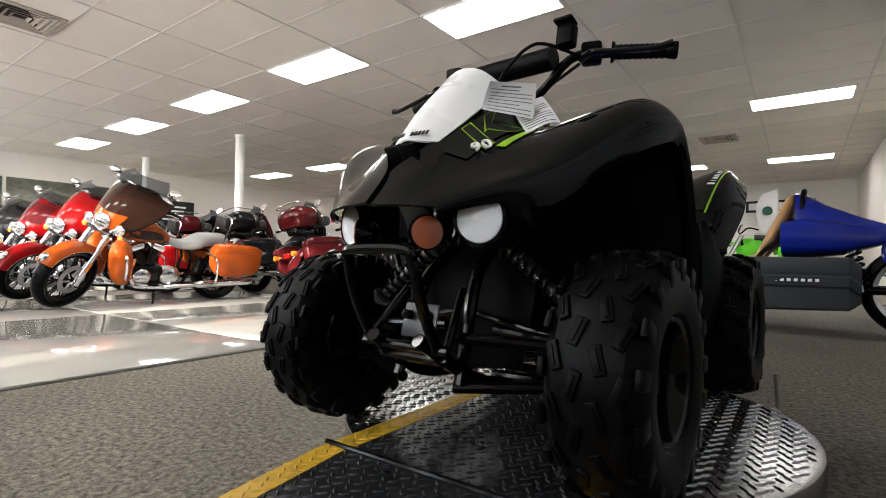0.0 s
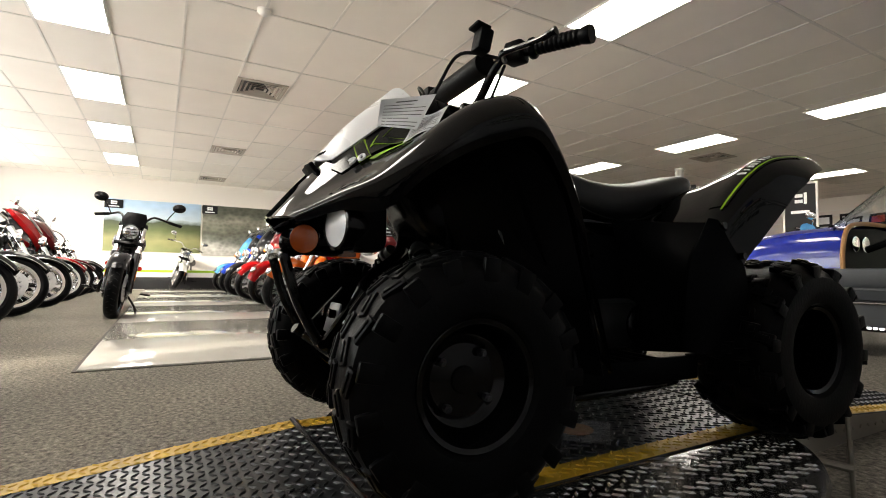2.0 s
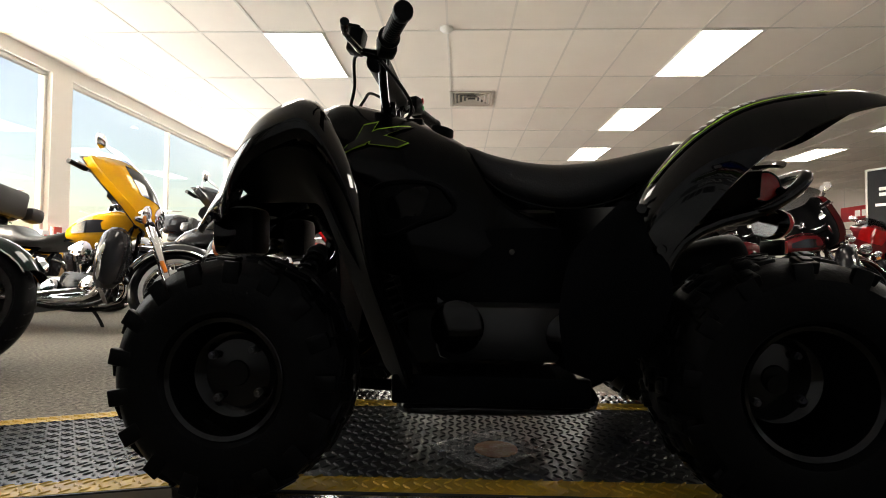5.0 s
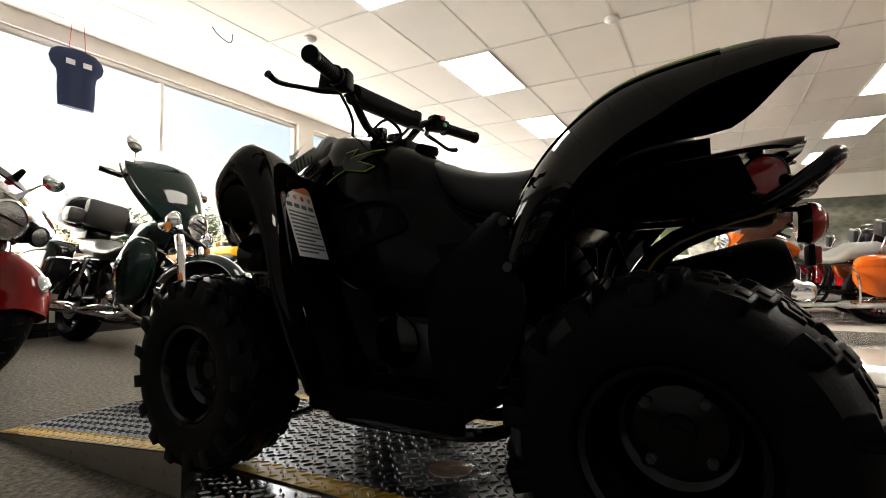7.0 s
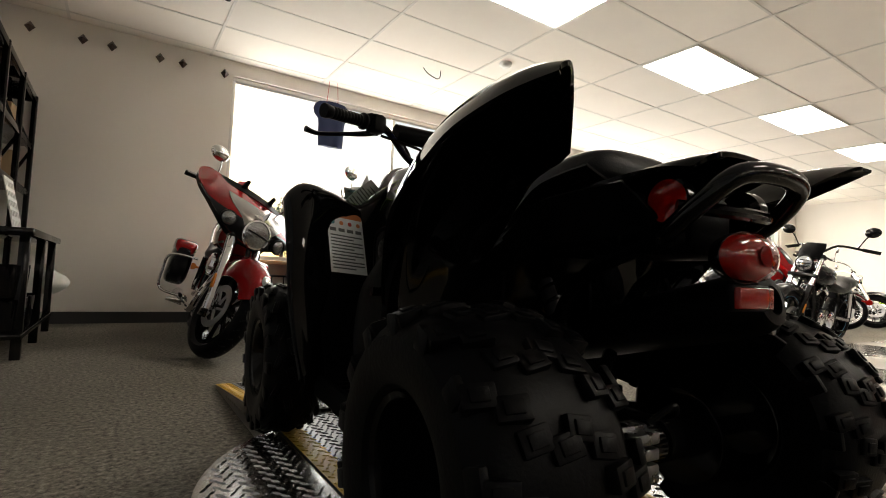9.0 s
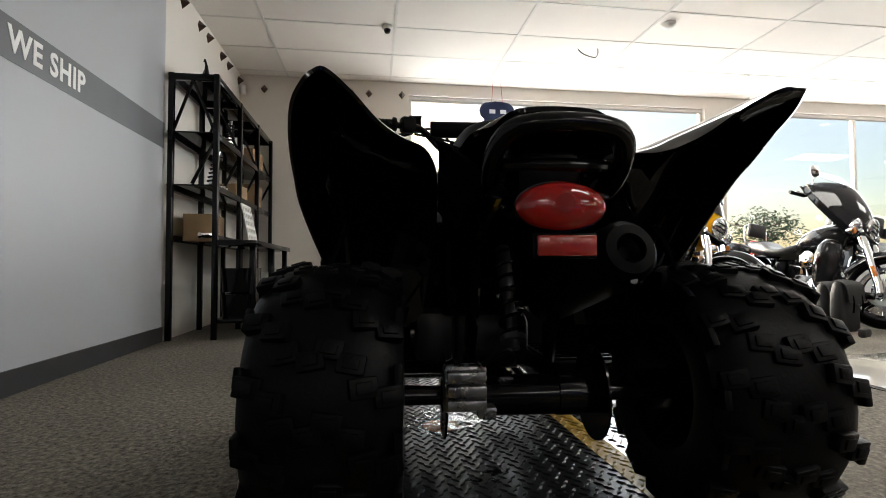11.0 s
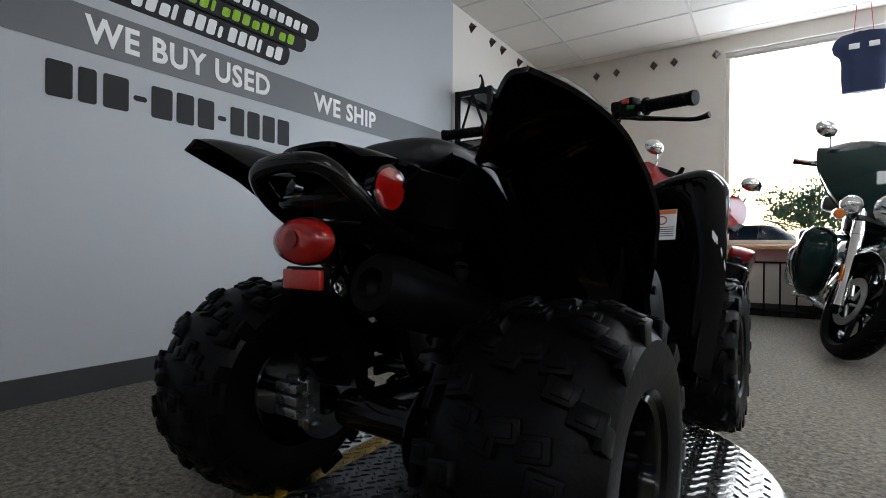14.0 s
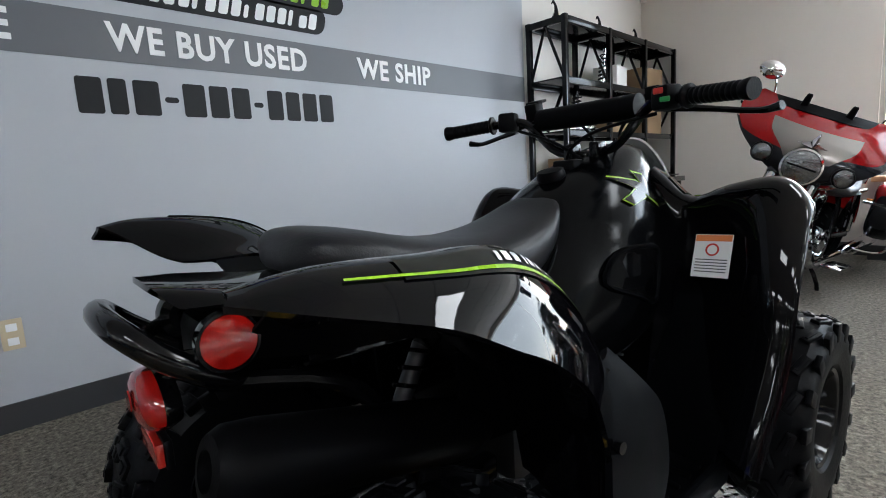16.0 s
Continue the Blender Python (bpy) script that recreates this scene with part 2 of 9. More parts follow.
M["galv"] = mat("ramp_side_steel", (0.34, 0.31, 0.27), rough=0.4, metal=0.7, var=0.3)
M["gloss"] = mat("gloss_black_plastic", (0.002, 0.002, 0.0026), rough=0.035, var=0.2, rvar=0.015, spec=0.26)
M["satin"] = mat("textured_black_plastic", (0.0025, 0.0025, 0.003), rough=0.45, spec=0.06, var=0.2, bump=0.12, bscale=400)
M["vinyl"] = mat("black_seat_vinyl", (0.011, 0.011, 0.013), rough=0.42, spec=0.35, var=0.2, bump=0.15, bscale=260)
M["rubber"] = mat("tyre_rubber", (0.0024, 0.0025, 0.0031), rough=0.40, spec=0.075, var=0.35, scale=12, bump=0.15, bscale=150)
M["blackmetal"] = mat("black_painted_steel", (0.0025, 0.0025, 0.003), rough=0.12, spec=0.28, var=0.2, metal=0.0)
M["chrome"] = mat("chrome", (0.78, 0.78, 0.80), rough=0.08, metal=1.0, var=0.06, rvar=0.03)
M["silver"] = mat("cast_aluminium", (0.45, 0.45, 0.46), rough=0.35, metal=0.9, var=0.2)
M["whiteplastic"] = mat("white_plastic", (0.84, 0.85, 0.87), rough=0.28, var=0.04)
M["lens"] = mat("white_lamp_lens", (0.84, 0.88, 0.94), rough=0.12, var=0.06, coat=0.6)
M["redlens"] = mat("red_lens", (0.32, 0.005, 0.003), rough=0.08, var=0.3, scale=30, coat=0.5)
M["amber"] = mat("amber_reflector", (0.36, 0.07, 0.012), rough=0.18, var=0.2, scale=40, coat=0.5)
M["paper"] = mat("white_card", (0.74, 0.75, 0.77), rough=0.7, var=0.04)
M["ink"] = mat("printed_ink", (0.10, 0.10, 0.11), rough=0.6)
M["orange_ink"] = mat("orange_print", (0.62, 0.18, 0.05), rough=0.6)
M["green"] = mat("lime_decal", (0.27, 0.50, 0.012), rough=0.3, var=0.05)
M["olive"] = mat("grey_decal", (0.011, 0.012, 0.010), rough=0.14, var=0.1, spec=0.25)
M["redpaint"] = mat("red_switch", (0.5, 0.03, 0.02), rough=0.4)
M["plastic_sheet"] = clear("clear_plastic_sheet", rough=0.08)
M["dullsteel"] = mat("dull_grey_steel", (0.08, 0.08, 0.085), rough=0.35, metal=0.6, var=0.4, scale=30)
M["tankplastic"] = mat("smooth_black_cover", (0.0024, 0.0026, 0.0032), rough=0.16, spec=0.10, var=0.25, rvar=0.03)
# black plastic; the blue cast in its base colour stands for reflected sky
M["panel"] = mat("moulded_black_panel", (0.0026, 0.0029, 0.0036), rough=0.42, spec=0.025, var=0.25, bump=0.12, bscale=400)

# ---- the showroom ----
WX, EX, NY, SY, H = -1.92, 14.0, 4.80, -16.0, 2.871
WIN0, WZ0, WZ1 = 0.10, 0.69, 2.715          # the windows: where they begin, their foot and their top


def plain_box(name, x0, x1, y0, y1, z0, z1, material, parent=None, label="", bevel=0.0, kind="structure"):
    bm = bmesh.new()
    box(bm, (x0 + x1) / 2, (y0 + y1) / 2, (z0 + z1) / 2, x1 - x0, y1 - y0, z1 - z0, bevel)
    ob = part(name, bm, material, parent, label, smooth=bevel > 0)
    if kind:
        tagged(ob, kind=kind)
    return ob


ground = plain_box("ground", -400, 400, -400, 400, -0.5, -0.2, M["asphalt"])
tagged(ground, "sunlit pale concrete car park outside the showroom windows", "ground")
floor = plain_box("floor", WX - 0.2, EX + 0.2, SY - 0.2, NY + 0.2, -0.19, 0.0, M["carpet"])
tagged(floor, "worn grey-brown flecked carpet over the showroom floor", "floor")
# the polished aisle: slabs with dark joints, laid flush into the carpet
aisle = plain_box("aisle_floor", 1.88, EX, -2.9, 1.345, 0.0, 0.004, M["joint"])
tagged(aisle, "glossy grey polished stone aisle with dark joints", "floor")
xs = [1.895, 4.4, 6.75, 9.1, 11.45, EX]
ys = [-2.89, -0.42, 1.335]
for i in range(5):
    for j in range(2):
        b2 = bmesh.new()
        box(b2, (xs[i] + xs[i + 1]) / 2, (ys[j] + ys[j + 1]) / 2, 0.006, xs[i + 1] - xs[i] - 0.018, ys[j + 1] - ys[j] - 0.018, 0.008, 0.002)
        part("stone_slab", b2, M["stone"], aisle)

# ceiling: tiles in a metal grid, with openings for the lamps
TX, TY = 1.23, 0.628
LAMPS = [(x, y) for y in (1.81, -2.57) for x in (1.71, 4.17, 6.63, 9.09, 11.55)] + [(x, y) for y in (-7.2, -12.1) for x in (-0.65, 1.81, 4.27, 6.73, 9.19, 11.65)]
ceiling = None
bm = bmesh.new()
x0, y0 = 4.17 - TX / 2 - 5 * TX, 1.81 - TY / 2 - 29 * TY
for i in range(16):
    for j in range(36):
        a, b = x0 + i * TX, y0 + j * TY
        cx, cy = a + TX / 2, b + TY / 2
        if cx < WX - 0.7 or cx > EX + 0.7 or cy > NY + 0.35 or cy < SY - 0.4:
            continue
        dz = 0.002 * math.sin(i * 7.3 + j * 3.1)
        grow(bm, [(a + 0.008, b + 0.008, H + 0.004 + dz), (a + TX - 0.008, b + 0.008, H + 0.004), (a + TX - 0.008, b + TY - 0.008, H + 0.004 - dz), (a + 0.008, b + TY - 0.008, H + 0.004)], [(3, 2, 1, 0)])
for i in range(17):
    box(bm, x0 + i * TX, (SY + NY) / 2, H + 0.004, 0.024, NY - SY, 0.012)
for j in range(37):
    y = y0 + j * TY
    if SY < y < NY:
        box(bm, (WX + EX) / 2, y, H + 0.005, EX - WX, 0.022, 0.010)
for f in bm.faces:
    f.material_index = 1 if len(f.verts) == 4 and min((f.calc_center_median() - v.co).length for v in f.verts) > 2.0 or f.calc_area() < 0.4 else 0
ceiling = part("ceiling", bm, M["tile"], smooth=False)
ceiling.data.materials.append(M["tbar"])
tagged(ceiling, "off-white acoustic ceiling tiles in a metal grid", "ceiling", kind="structure")
slab = plain_box("roof_slab", WX - 0.2, EX + 0.2, SY - 0.2, NY + 0.2, H + 0.05, H + 0.25, M["paint"])
tagged(slab, "plain slab above the hung ceiling", "roof")


def lamp_unit(x, y):
    t = thing("ceiling_light", pose(x, y, H - 0.004), "white recessed fluorescent ceiling panel, lit", "ceiling light", "ceiling panels")
    bm = bmesh.new()
    for sx, sy, w, d in ((0, 1, 1.225, 0.02), (0, -1, 1.225, 0.02), (1, 0, 0.02, 0.58), (-1, 0, 0.02, 0.58)):
        box(bm, sx * 0.60, sy * 0.299, 0, w if sx == 0 else 0.024, d if sy else 0.58, 0.014, 0.003)
    part("frame", bm, M["paint"], t)
    bm = bmesh.new()
    box(bm, 0, 0, 0.002, 1.178, 0.578, 0.006, 0.002)
    part("diffuser", bm, M["lamp"], t, "glowing white diffuser")
    return t


first = lamp_unit(*LAMPS[0])
for x, y in LAMPS[1:]:
    copy_thing(first, pose(x, y, H - 0.004))

# walls
wall_west = plain_box("wall_west", WX - 0.15, WX, -4.6, 2.64, 0, H + 0.04, M["greywall"])
tagged(wall_west, "light grey wall with printed dealership lettering", "wall")
wall_w2 = plain_box("wall_west_2", WX - 0.15, WX - 0.004, 2.644, NY, 0, H + 0.04, M["cream"])
tagged(wall_w2, "plain cream painted wall behind the shelving", "wall")
wall_w3 = plain_box("wall_west_3", WX - 0.15, WX, SY, -8.6, 0, H + 0.04, M["cream"])
tagged(wall_w3, "plain cream painted wall", "wall")
over = plain_box("wall_west_4", WX - 0.15, WX, -8.6, -4.6, 2.35, H + 0.04, M["cream"])
tagged(over, "cream wall above the glazed entrance", "wall")
wall_n = plain_box("wall_north", WX - 0.15, WIN0, NY, NY + 0.15, 0, H + 0.04, M["cream"])
tagged(wall_n, "cream painted wall beside the showroom window", "wall")
wall_s = plain_box("wall_south", WX - 0.15, EX + 0.15, SY - 0.15, SY, 0, H + 0.04, M["cream"])
tagged(wall_s, "pale far wall of the showroom", "wall")
wall_e = plain_box("wall_east", EX, EX + 0.15, SY, NY + 0.15, 0, H + 0.04, M["cream"])
tagged(wall_e, "pale end wall of the showroom", "wall")
head = plain_box("wall_north_2", WIN0, EX, NY, NY + 0.15, WZ1, H + 0.04, M["cream"])
tagged(head, "cream strip of wall above the windows", "wall")
kick = plain_box("wall_north_3", WIN0, EX, NY, NY + 0.15, 0, WZ0 - 0.01, M["cream"])
tagged(kick, "low cream wall under the windows", "wall")
for k, (a, b) in enumerate(((4.15, 4.45), (8.65, 8.95), (13.2, EX))):
    o = plain_box("wall_north_%d" % (4 + k), a, b, NY - 0.02, NY + 0.15, WZ0, WZ1, M["cream"])
    tagged(o, "narrow cream pier between the windows", "wall")
sill = plain_box("window_sill", WIN0, EX, NY - 0.22, NY - 0.003, WZ0 - 0.045, WZ0, M["wood"], bevel=0.008)
tagged(sill, "tan laminate window sill", "sill")
front = plain_box("sill_front", 1.60, EX, NY - 0.20, NY - 0.004, 0.12, WZ0 - 0.05, M["wood"])
tagged(front, "tan laminate panel under the window sill", "panel")
for name, a in (("baseboard", (WX + 0.001, WX + 0.014, -4.6, 2.64, 0, 0.11)), ("baseboard_2", (WX + 0.001, WIN0, NY - 0.016, NY - 0.002, 0, 0.11)), ("baseboard_3", (WIN0 + 0.01, EX, NY - 0.235, NY - 0.205, 0, 0.12))):
    o = plain_box(name, *a, M["base"])
    tagged(o, "black rubber baseboard", "baseboard")


def window(name, xa, xb, posts):
    """A wide showroom window in the north wall."""
    w = thing(name, pose(0, 0, 0), "large clear showroom window in an aluminium frame", "window")
    tagged(w, kind="structure")
    y = NY + 0.07
    bm = bmesh.new()
    box(bm, (xa + xb) / 2, y, WZ1 - 0.025, xb - xa, 0.07, 0.05, 0.004)
    box(bm, (xa + xb) / 2, y, WZ0 + 0.025, xb - xa, 0.07, 0.05, 0.004)
    for x in (xa + 0.02, xb - 0.02, *posts):
        box(bm, x, y, (WZ0 + WZ1) / 2, 0.04, 0.065, WZ1 - WZ0 - 0.10, 0.004)
    part("window_frame", bm, M["alu"], w)
    edges = [xa, *posts, xb]
    for a, b in zip(edges, edges[1:]):
        bm = bmesh.new()
        box(bm, (a + b) / 2, y, (WZ0 + WZ1) / 2, b - a - 0.03, 0.006, WZ1 - WZ0 - 0.09)
        o = part("pane", bm, M["glass"], w)
        o.visible_shadow = False
    return w


window("window_1", WIN0, 4.15, [2.13])
window("window_2", 4.45, 8.65, [6.55])
window("window_3", 8.95, 13.2, [11.1])

# ---- the turntable with its ramps ----
DX, DY, DR, PZ = -0.06, 0.03, 0.625, 0.105
LX0, LX1 = -0.385, 0.240            # the lane across the turntable
Y1, Y0 = 1.65, -1.80                # the feet of the ramps


def deck_z(y):
    """Height of the lane: level over the disc, sloping at both ramps."""
    a, b = DY + 0.62, DY - 0.62
    if y > a:
        return 0.012 + (PZ + 0.004 - 0.012) * (Y1 - y) / (Y1 - a)
    if y < b:
        return 0.012 + (PZ + 0.004 - 0.012) * (y - Y0) / (b - Y0)
    return PZ + 0.004


def tread(bm, cells, height=0.0035, ln=0.017, wd=0.0055):
    """Raised lozenges of chequer plate, each at x, y, z, turn."""
    for x, y, z, a in cells:
        c, s = math.cos(a), math.sin(a)
        pts = [(ln, 0, 0), (0, wd, 0), (-ln, 0, 0), (0, -wd, 0), (ln * 0.55, 0, height), (-ln * 0.55, 0, height)]
        grow(bm, [(x + p * c - q * s, y + p * s + q * c, z + r) for p, q, r in pts], [(0, 1, 4), (1, 5, 4), (1, 2, 5), (2, 3, 5), (3, 4, 5), (3, 0, 4)])


turntable = thing("display_turntable", Matrix(), "round bright chequer-plate turntable with a dark lane and yellow edges", "turntable")
bm = bmesh.new()
lathe(bm, [(0, 0.02), (DR - 0.02, 0.02), (DR - 0.004, 0.03), (DR, PZ - 0.012), (DR - 0.004, PZ - 0.002), (DR - 0.015, PZ), (0, PZ)], Matrix.Translation((DX, DY, 0)), 96)
disc = part("disc", bm, M["steel"], turntable, "bright worn chequer plate disc")
bm = bmesh.new()
cells = []
step = 0.027
for i in range(-25, 26):
    for j in range(-30, 31):
        x, y = DX + (i + 0.5 * (j % 2)) * step, DY + j * step * 0.8
        if math.hypot(x - DX, y - DY) < DR - 0.025 and not LX0 - 0.02 < x < LX1 + 0.02:
            cells.append((x, y, PZ - 0.0002, PI / 4 if (i + j) % 2 else -PI / 4))
tread(bm, cells, ln=0.0135, wd=0.0045)
part("tread_relief", bm, M["steel"], turntable, kind="stuff", smooth=False)

# the lane: a level plate and two ramps
spans = [(DY - 0.62, DY + 0.62, "deck_plate"), (DY + 0.624, Y1, "ramp"), (Y0, DY - 0.624, "ramp")]
for a, b, nm in spans:
    bm = bmesh.new()
    za, zb = deck_z(a), deck_z(b)
    low = PZ - 0.001 if nm == "deck_plate" else 0.0
    rings = []
    for y, z in ((a, za), (b, zb)):
        rings.append([(LX0, y, z), (LX1, y, z), (LX1, y, low), (LX0, y, low)])
    loft(bm, rings)
    pl = part(nm, bm, M["plate"] if nm == "deck_plate" else M["galv"], turntable, smooth=False)
    if nm == "ramp":
        bm = bmesh.new()
        loft(bm, [[(LX0 - 0.004, y, z + 0.004), (LX1 + 0.004, y, z + 0.004), (LX1 + 0.004, y, z + 0.0005), (LX0 - 0.004, y, z + 0.0005)] for y, z in ((a, za), (b, zb))])
        part("top_plate", bm, M["plate"], pl, "dark chequer plate")
        bm = bmesh.new()
        for sx in (LX0 - 0.0015, LX1 + 0.0015):
            for k in range(22):
                y = a + (b - a) * (k + 0.5) / 22
                if deck_z(y) > 0.04:
                    box(bm, sx, y, deck_z(y) * 0.5, 0.004, 0.012, 0.005, m=pose(0, 0, 0, 35 if k % 2 else -35))
        part("side_tread", bm, M["galv"], pl, kind="stuff", smooth=False)
for x0_, x1_ in ((LX0, LX0 + 0.062), (LX1 - 0.062, LX1)):
    for a, b, nm in spans:
        bm = bmesh.new()
        up = 0.0012 if nm == "deck_plate" else 0.0052
        loft(bm, [[(x0_, y, deck_z(y) + up), (x1_, y, deck_z(y) + up), (x1_, y, deck_z(y) + up - 0.001), (x0_, y, deck_z(y) + up - 0.001)] for y in (a + 0.002, b - 0.002)])
        part("yellow_edge", bm, M["yellow"], turntable, "worn yellow painted safety edge", smooth=False)
bm, by = bmesh.new(), bmesh.new()
cells, ycells = [], []
for j in range(-92, 82):
    for i in range(26):
        y = DY + j * 0.0200
        x = LX0 + 0.010 + (i + 0.5 * (j % 2)) * 0.0248
        if not Y0 + 0.02 < y < Y1 - 0.02 or x > LX1 - 0.006:
            continue
        up = 0.0 if DY - 0.62 < y < DY + 0.62 else 0.004
        edge = x < LX0 + 0.062 or x > LX1 - 0.062
        (ycells if edge else cells).append((x, y, deck_z(y) + up + (0.001 if edge else 0), PI / 4 if (i + j) % 2 else -PI / 4))
tread(bm, cells, height=0.003, ln=0.0122, wd=0.0043)
tread(by, ycells, height=0.0026, ln=0.0122, wd=0.0043)
part("lane_tread", bm, M["plate"], turntable, kind="stuff", smooth=False)
part("edge_tread", by, M["yellow"], turntable, kind="stuff", smooth=False)
# locking pins at the disc's rim and the loose rod lying on the lane
for px, py in ((-0.584, -0.44), (0.48, -0.35)):
    bm = bmesh.new()
    rod(bm, (px, py, 0.0), (px + (0.012 if px < 0 else -0.01), py - 0.01, 0.185), 0.006, seg=8)
    rod(bm, (px - 0.0, py, 0.07), (px + (0.07 if px < 0 else -0.07), py + 0.03, 0.075), 0.010, seg=8)
    part("locking_pin", bm, M["galv"], turntable, "bent steel locking pin")

tag_rod = bmesh.new()
rod(tag_rod, (0.243, 0.658, PZ + 0.010), (-0.385, 0.655, PZ + 0.010), 0.0065, seg=8)
o = part("metal_rod", tag_rod, M["blackmetal"])
tagged(o, "thin black hinge rod lying across the dark lane", "rod")

# crumpled clear film over a coloured round sticker in the middle of the lane
film = thing("plastic_bag", pose(-0.165, 0.045, PZ + 0.006, 0, 0, 43), "crumpled clear plastic bag lying on the lane", "plastic bag")
rows = []
for i in range(19):
    rows.append([])
    for j in range(19):
        u, v = (i - 9) / 9 * 0.100, (j - 9) / 9 * 0.100
        rows[-1].append((u, v, 0.006 + 0.004 * noise.noise(Vector((u * 45, v * 45, 1.0))) + 0.005 * noise.noise(Vector((u * 110, v * 110, 4.0)))))
bm = bmesh.new()
loft(bm, [[Vector(p) for p in r] for r in rows], closed=False, caps=False)
M["film"] = mat("clear_film", (0.55, 0.55, 0.56), rough=0.08, var=0.1, spec=0.8)
M["film"].node_tree.nodes["Principled BSDF"].inputs["Alpha"].default_value = 0.42
part("film", bm, M["film"], film, smooth=True, angle=60)
bm = bmesh.new()
lathe(bm, [(0, 0), (0.050, 0), (0.050, 0.002), (0, 0.002)], pose(-0.01, -0.02, -0.001), 28)
part("sticker", bm, mat("red_print", (0.34, 0.05, 0.02), rough=0.5, var=0.5, scale=30, dirt=(0.4, 0.25, 0.05)), film, "red and yellow round print")

# ---- the quad bike on the turntable ----
QUAD = pose(-0.0345, 0.003, PZ + 0.006, 0, 0, -3.28)
quad = thing("quad_bike", QUAD, "black youth quad bike with lime decals, parked on the turntable", "quad bike")
SPIN = pose(0, 0, 0, 0, 90, 0)


def wheel(side, x, y, z, R, W, plane, front):
    """A black steel wheel with a knobbly tyre. side: -1 left, 1 right; plane: the bolt face's x."""
    m = Matrix.Translation((x, y, z)) @ (SPIN if side > 0 else SPIN @ pose(0, 0, 0, 180))
    h = W / 2
    off = plane - abs(x)
    bm = bmesh.new()
    lathe(bm, [(0.0, off + 0.004), (0.022, off + 0.004), (0.024, off), (0.062, off - 0.002), (0.07, off + 0.006), (0.078, off + 0.010), (0.088, off - 0.004), (0.092, h * 0.55), (0.100, h * 0.82), (0.108, h * 0.86), (0.112, h * 0.82), (0.108, h * 0.74), (0.098, h * 0.6), (0.094, -h * 0.6), (0.104, -h * 0.8), (0.112, -h * 0.82), (0.106, -h * 0.86), (0.085, -h * 0.5), (0.07, off - 0.012), (0.0, off - 0.012)], m, 40)
    w = part("wheel", bm, M["blackmetal"], quad, "black steel wheel with knobbly tyre")
    bm = bmesh.new()
    prof = [(0.108, -h * 0.78), (0.118, -h * 0.92), (0.150, -h * 1.0), (0.182, -h * 0.98), (R - 0.030, -h * 0.88), (R - 0.014, -h * 0.68), (R - 0.009, -h * 0.3), (R - 0.008, 0), (R - 0.009, h * 0.3), (R - 0.014, h * 0.68), (R - 0.030, h * 0.88), (0.182, h * 0.98), (0.150, h * 1.0), (0.118, h * 0.92), (0.108, h * 0.78)]
    lathe(bm, prof, m, 56)
    part("tyre", bm, M["rubber"], w)
    bm = bmesh.new()
    if front:
        rows, n, size = ((-0.62, 0.35, 0.0), (-0.22, -0.3, 0.5), (0.22, 0.3, 0.0), (0.62, -0.35, 0.5)), 17, (0.046, 0.020, 0.016)
    else:
        rows, n, size = ((-0.66, 0.12, 0.0), (-0.24, -0.15, 0.5), (0.24, 0.15, 0.5), (0.66, -0.12, 0.0)), 14, (0.040, 0.056, 0.020)
    for u, lean, ph in rows:
        for k in range(n):
            a = 2 * PI * (k + ph) / n
            tilt = -math.degrees(u * 0.42)
            rr = R - 0.012 - 0.010 * u * u
            mm = m @ pose(0, 0, 0, 0, 0, math.degrees(a)) @ Matrix.Translation((rr, 0, u * h)) @ pose(0, 0, 0, math.degrees(lean), tilt, 0)
            b = bmesh.new()
            if front:
                box(b, 0, 0, 0, size[2], size[0], size[1], 0.003)
                box(b, size[2] * 0.5, 0, 0, 0.005, size[0] * 0.72, size[1] * 0.30, 0.001)
            else:
                # stepped lug of two blocks joined at a notch
                for q in (-1, 1):
                    box(b, 0, q * size[0] * 0.20, q * size[1] * 0.30, size[2], size[0] * 0.72, size[1] * 0.72, 0.003)
                    box(b, size[2] * 0.5, q * size[0] * 0.20, q * size[1] * 0.30, 0.006, size[0] * 0.40, size[1] * 0.40, 0.001)
            join(bm, b, mm)
    for u in (-0.93, 0.93):
        for k in range(n):
            a = 2 * PI * (k + 0.25) / n
            mm = m @ pose(0, 0, 0, 0, 0, math.degrees(a)) @ Matrix.Translation((R - 0.036, 0, u * h))
            b = bmesh.new()
            box(b, 0, 0, 0, 0.040, 0.030, 0.012, 0.003)
            join(bm, b, mm)
    part("tread", bm, M["rubber"], w, kind="stuff")
    for k in range(4):
        a = PI / 4 + k * PI / 2 + (0.15 if front else 0.09)
        p = Vector((0.055 * math.cos(a), 0.055 * math.sin(a), off))
        bm = bmesh.new()
        rod(bm, m @ p, m @ (p + Vector((0, 0, 0.012))), 0.0075, seg=6)
        rod(bm, m @ (p + Vector((0, 0, 0.008))), m @ (p + Vector((0, 0, 0.017))), 0.004, seg=8)
        part("wheel_bolt", bm, M["dullsteel"], w)
    return w


for sd in (-1, 1):
    wheel(sd, sd * 0.388, 0.497, 0.221, 0.224, 0.160, 0.402, True)
    wheel(sd, sd * 0.348, -0.485, 0.223, 0.226, 0.236, 0.335, False)


def both(rows):
    """The mirror image of a net about the middle plane."""
    return [[(-x, y, z) for x, y, z in r] for r in rows]


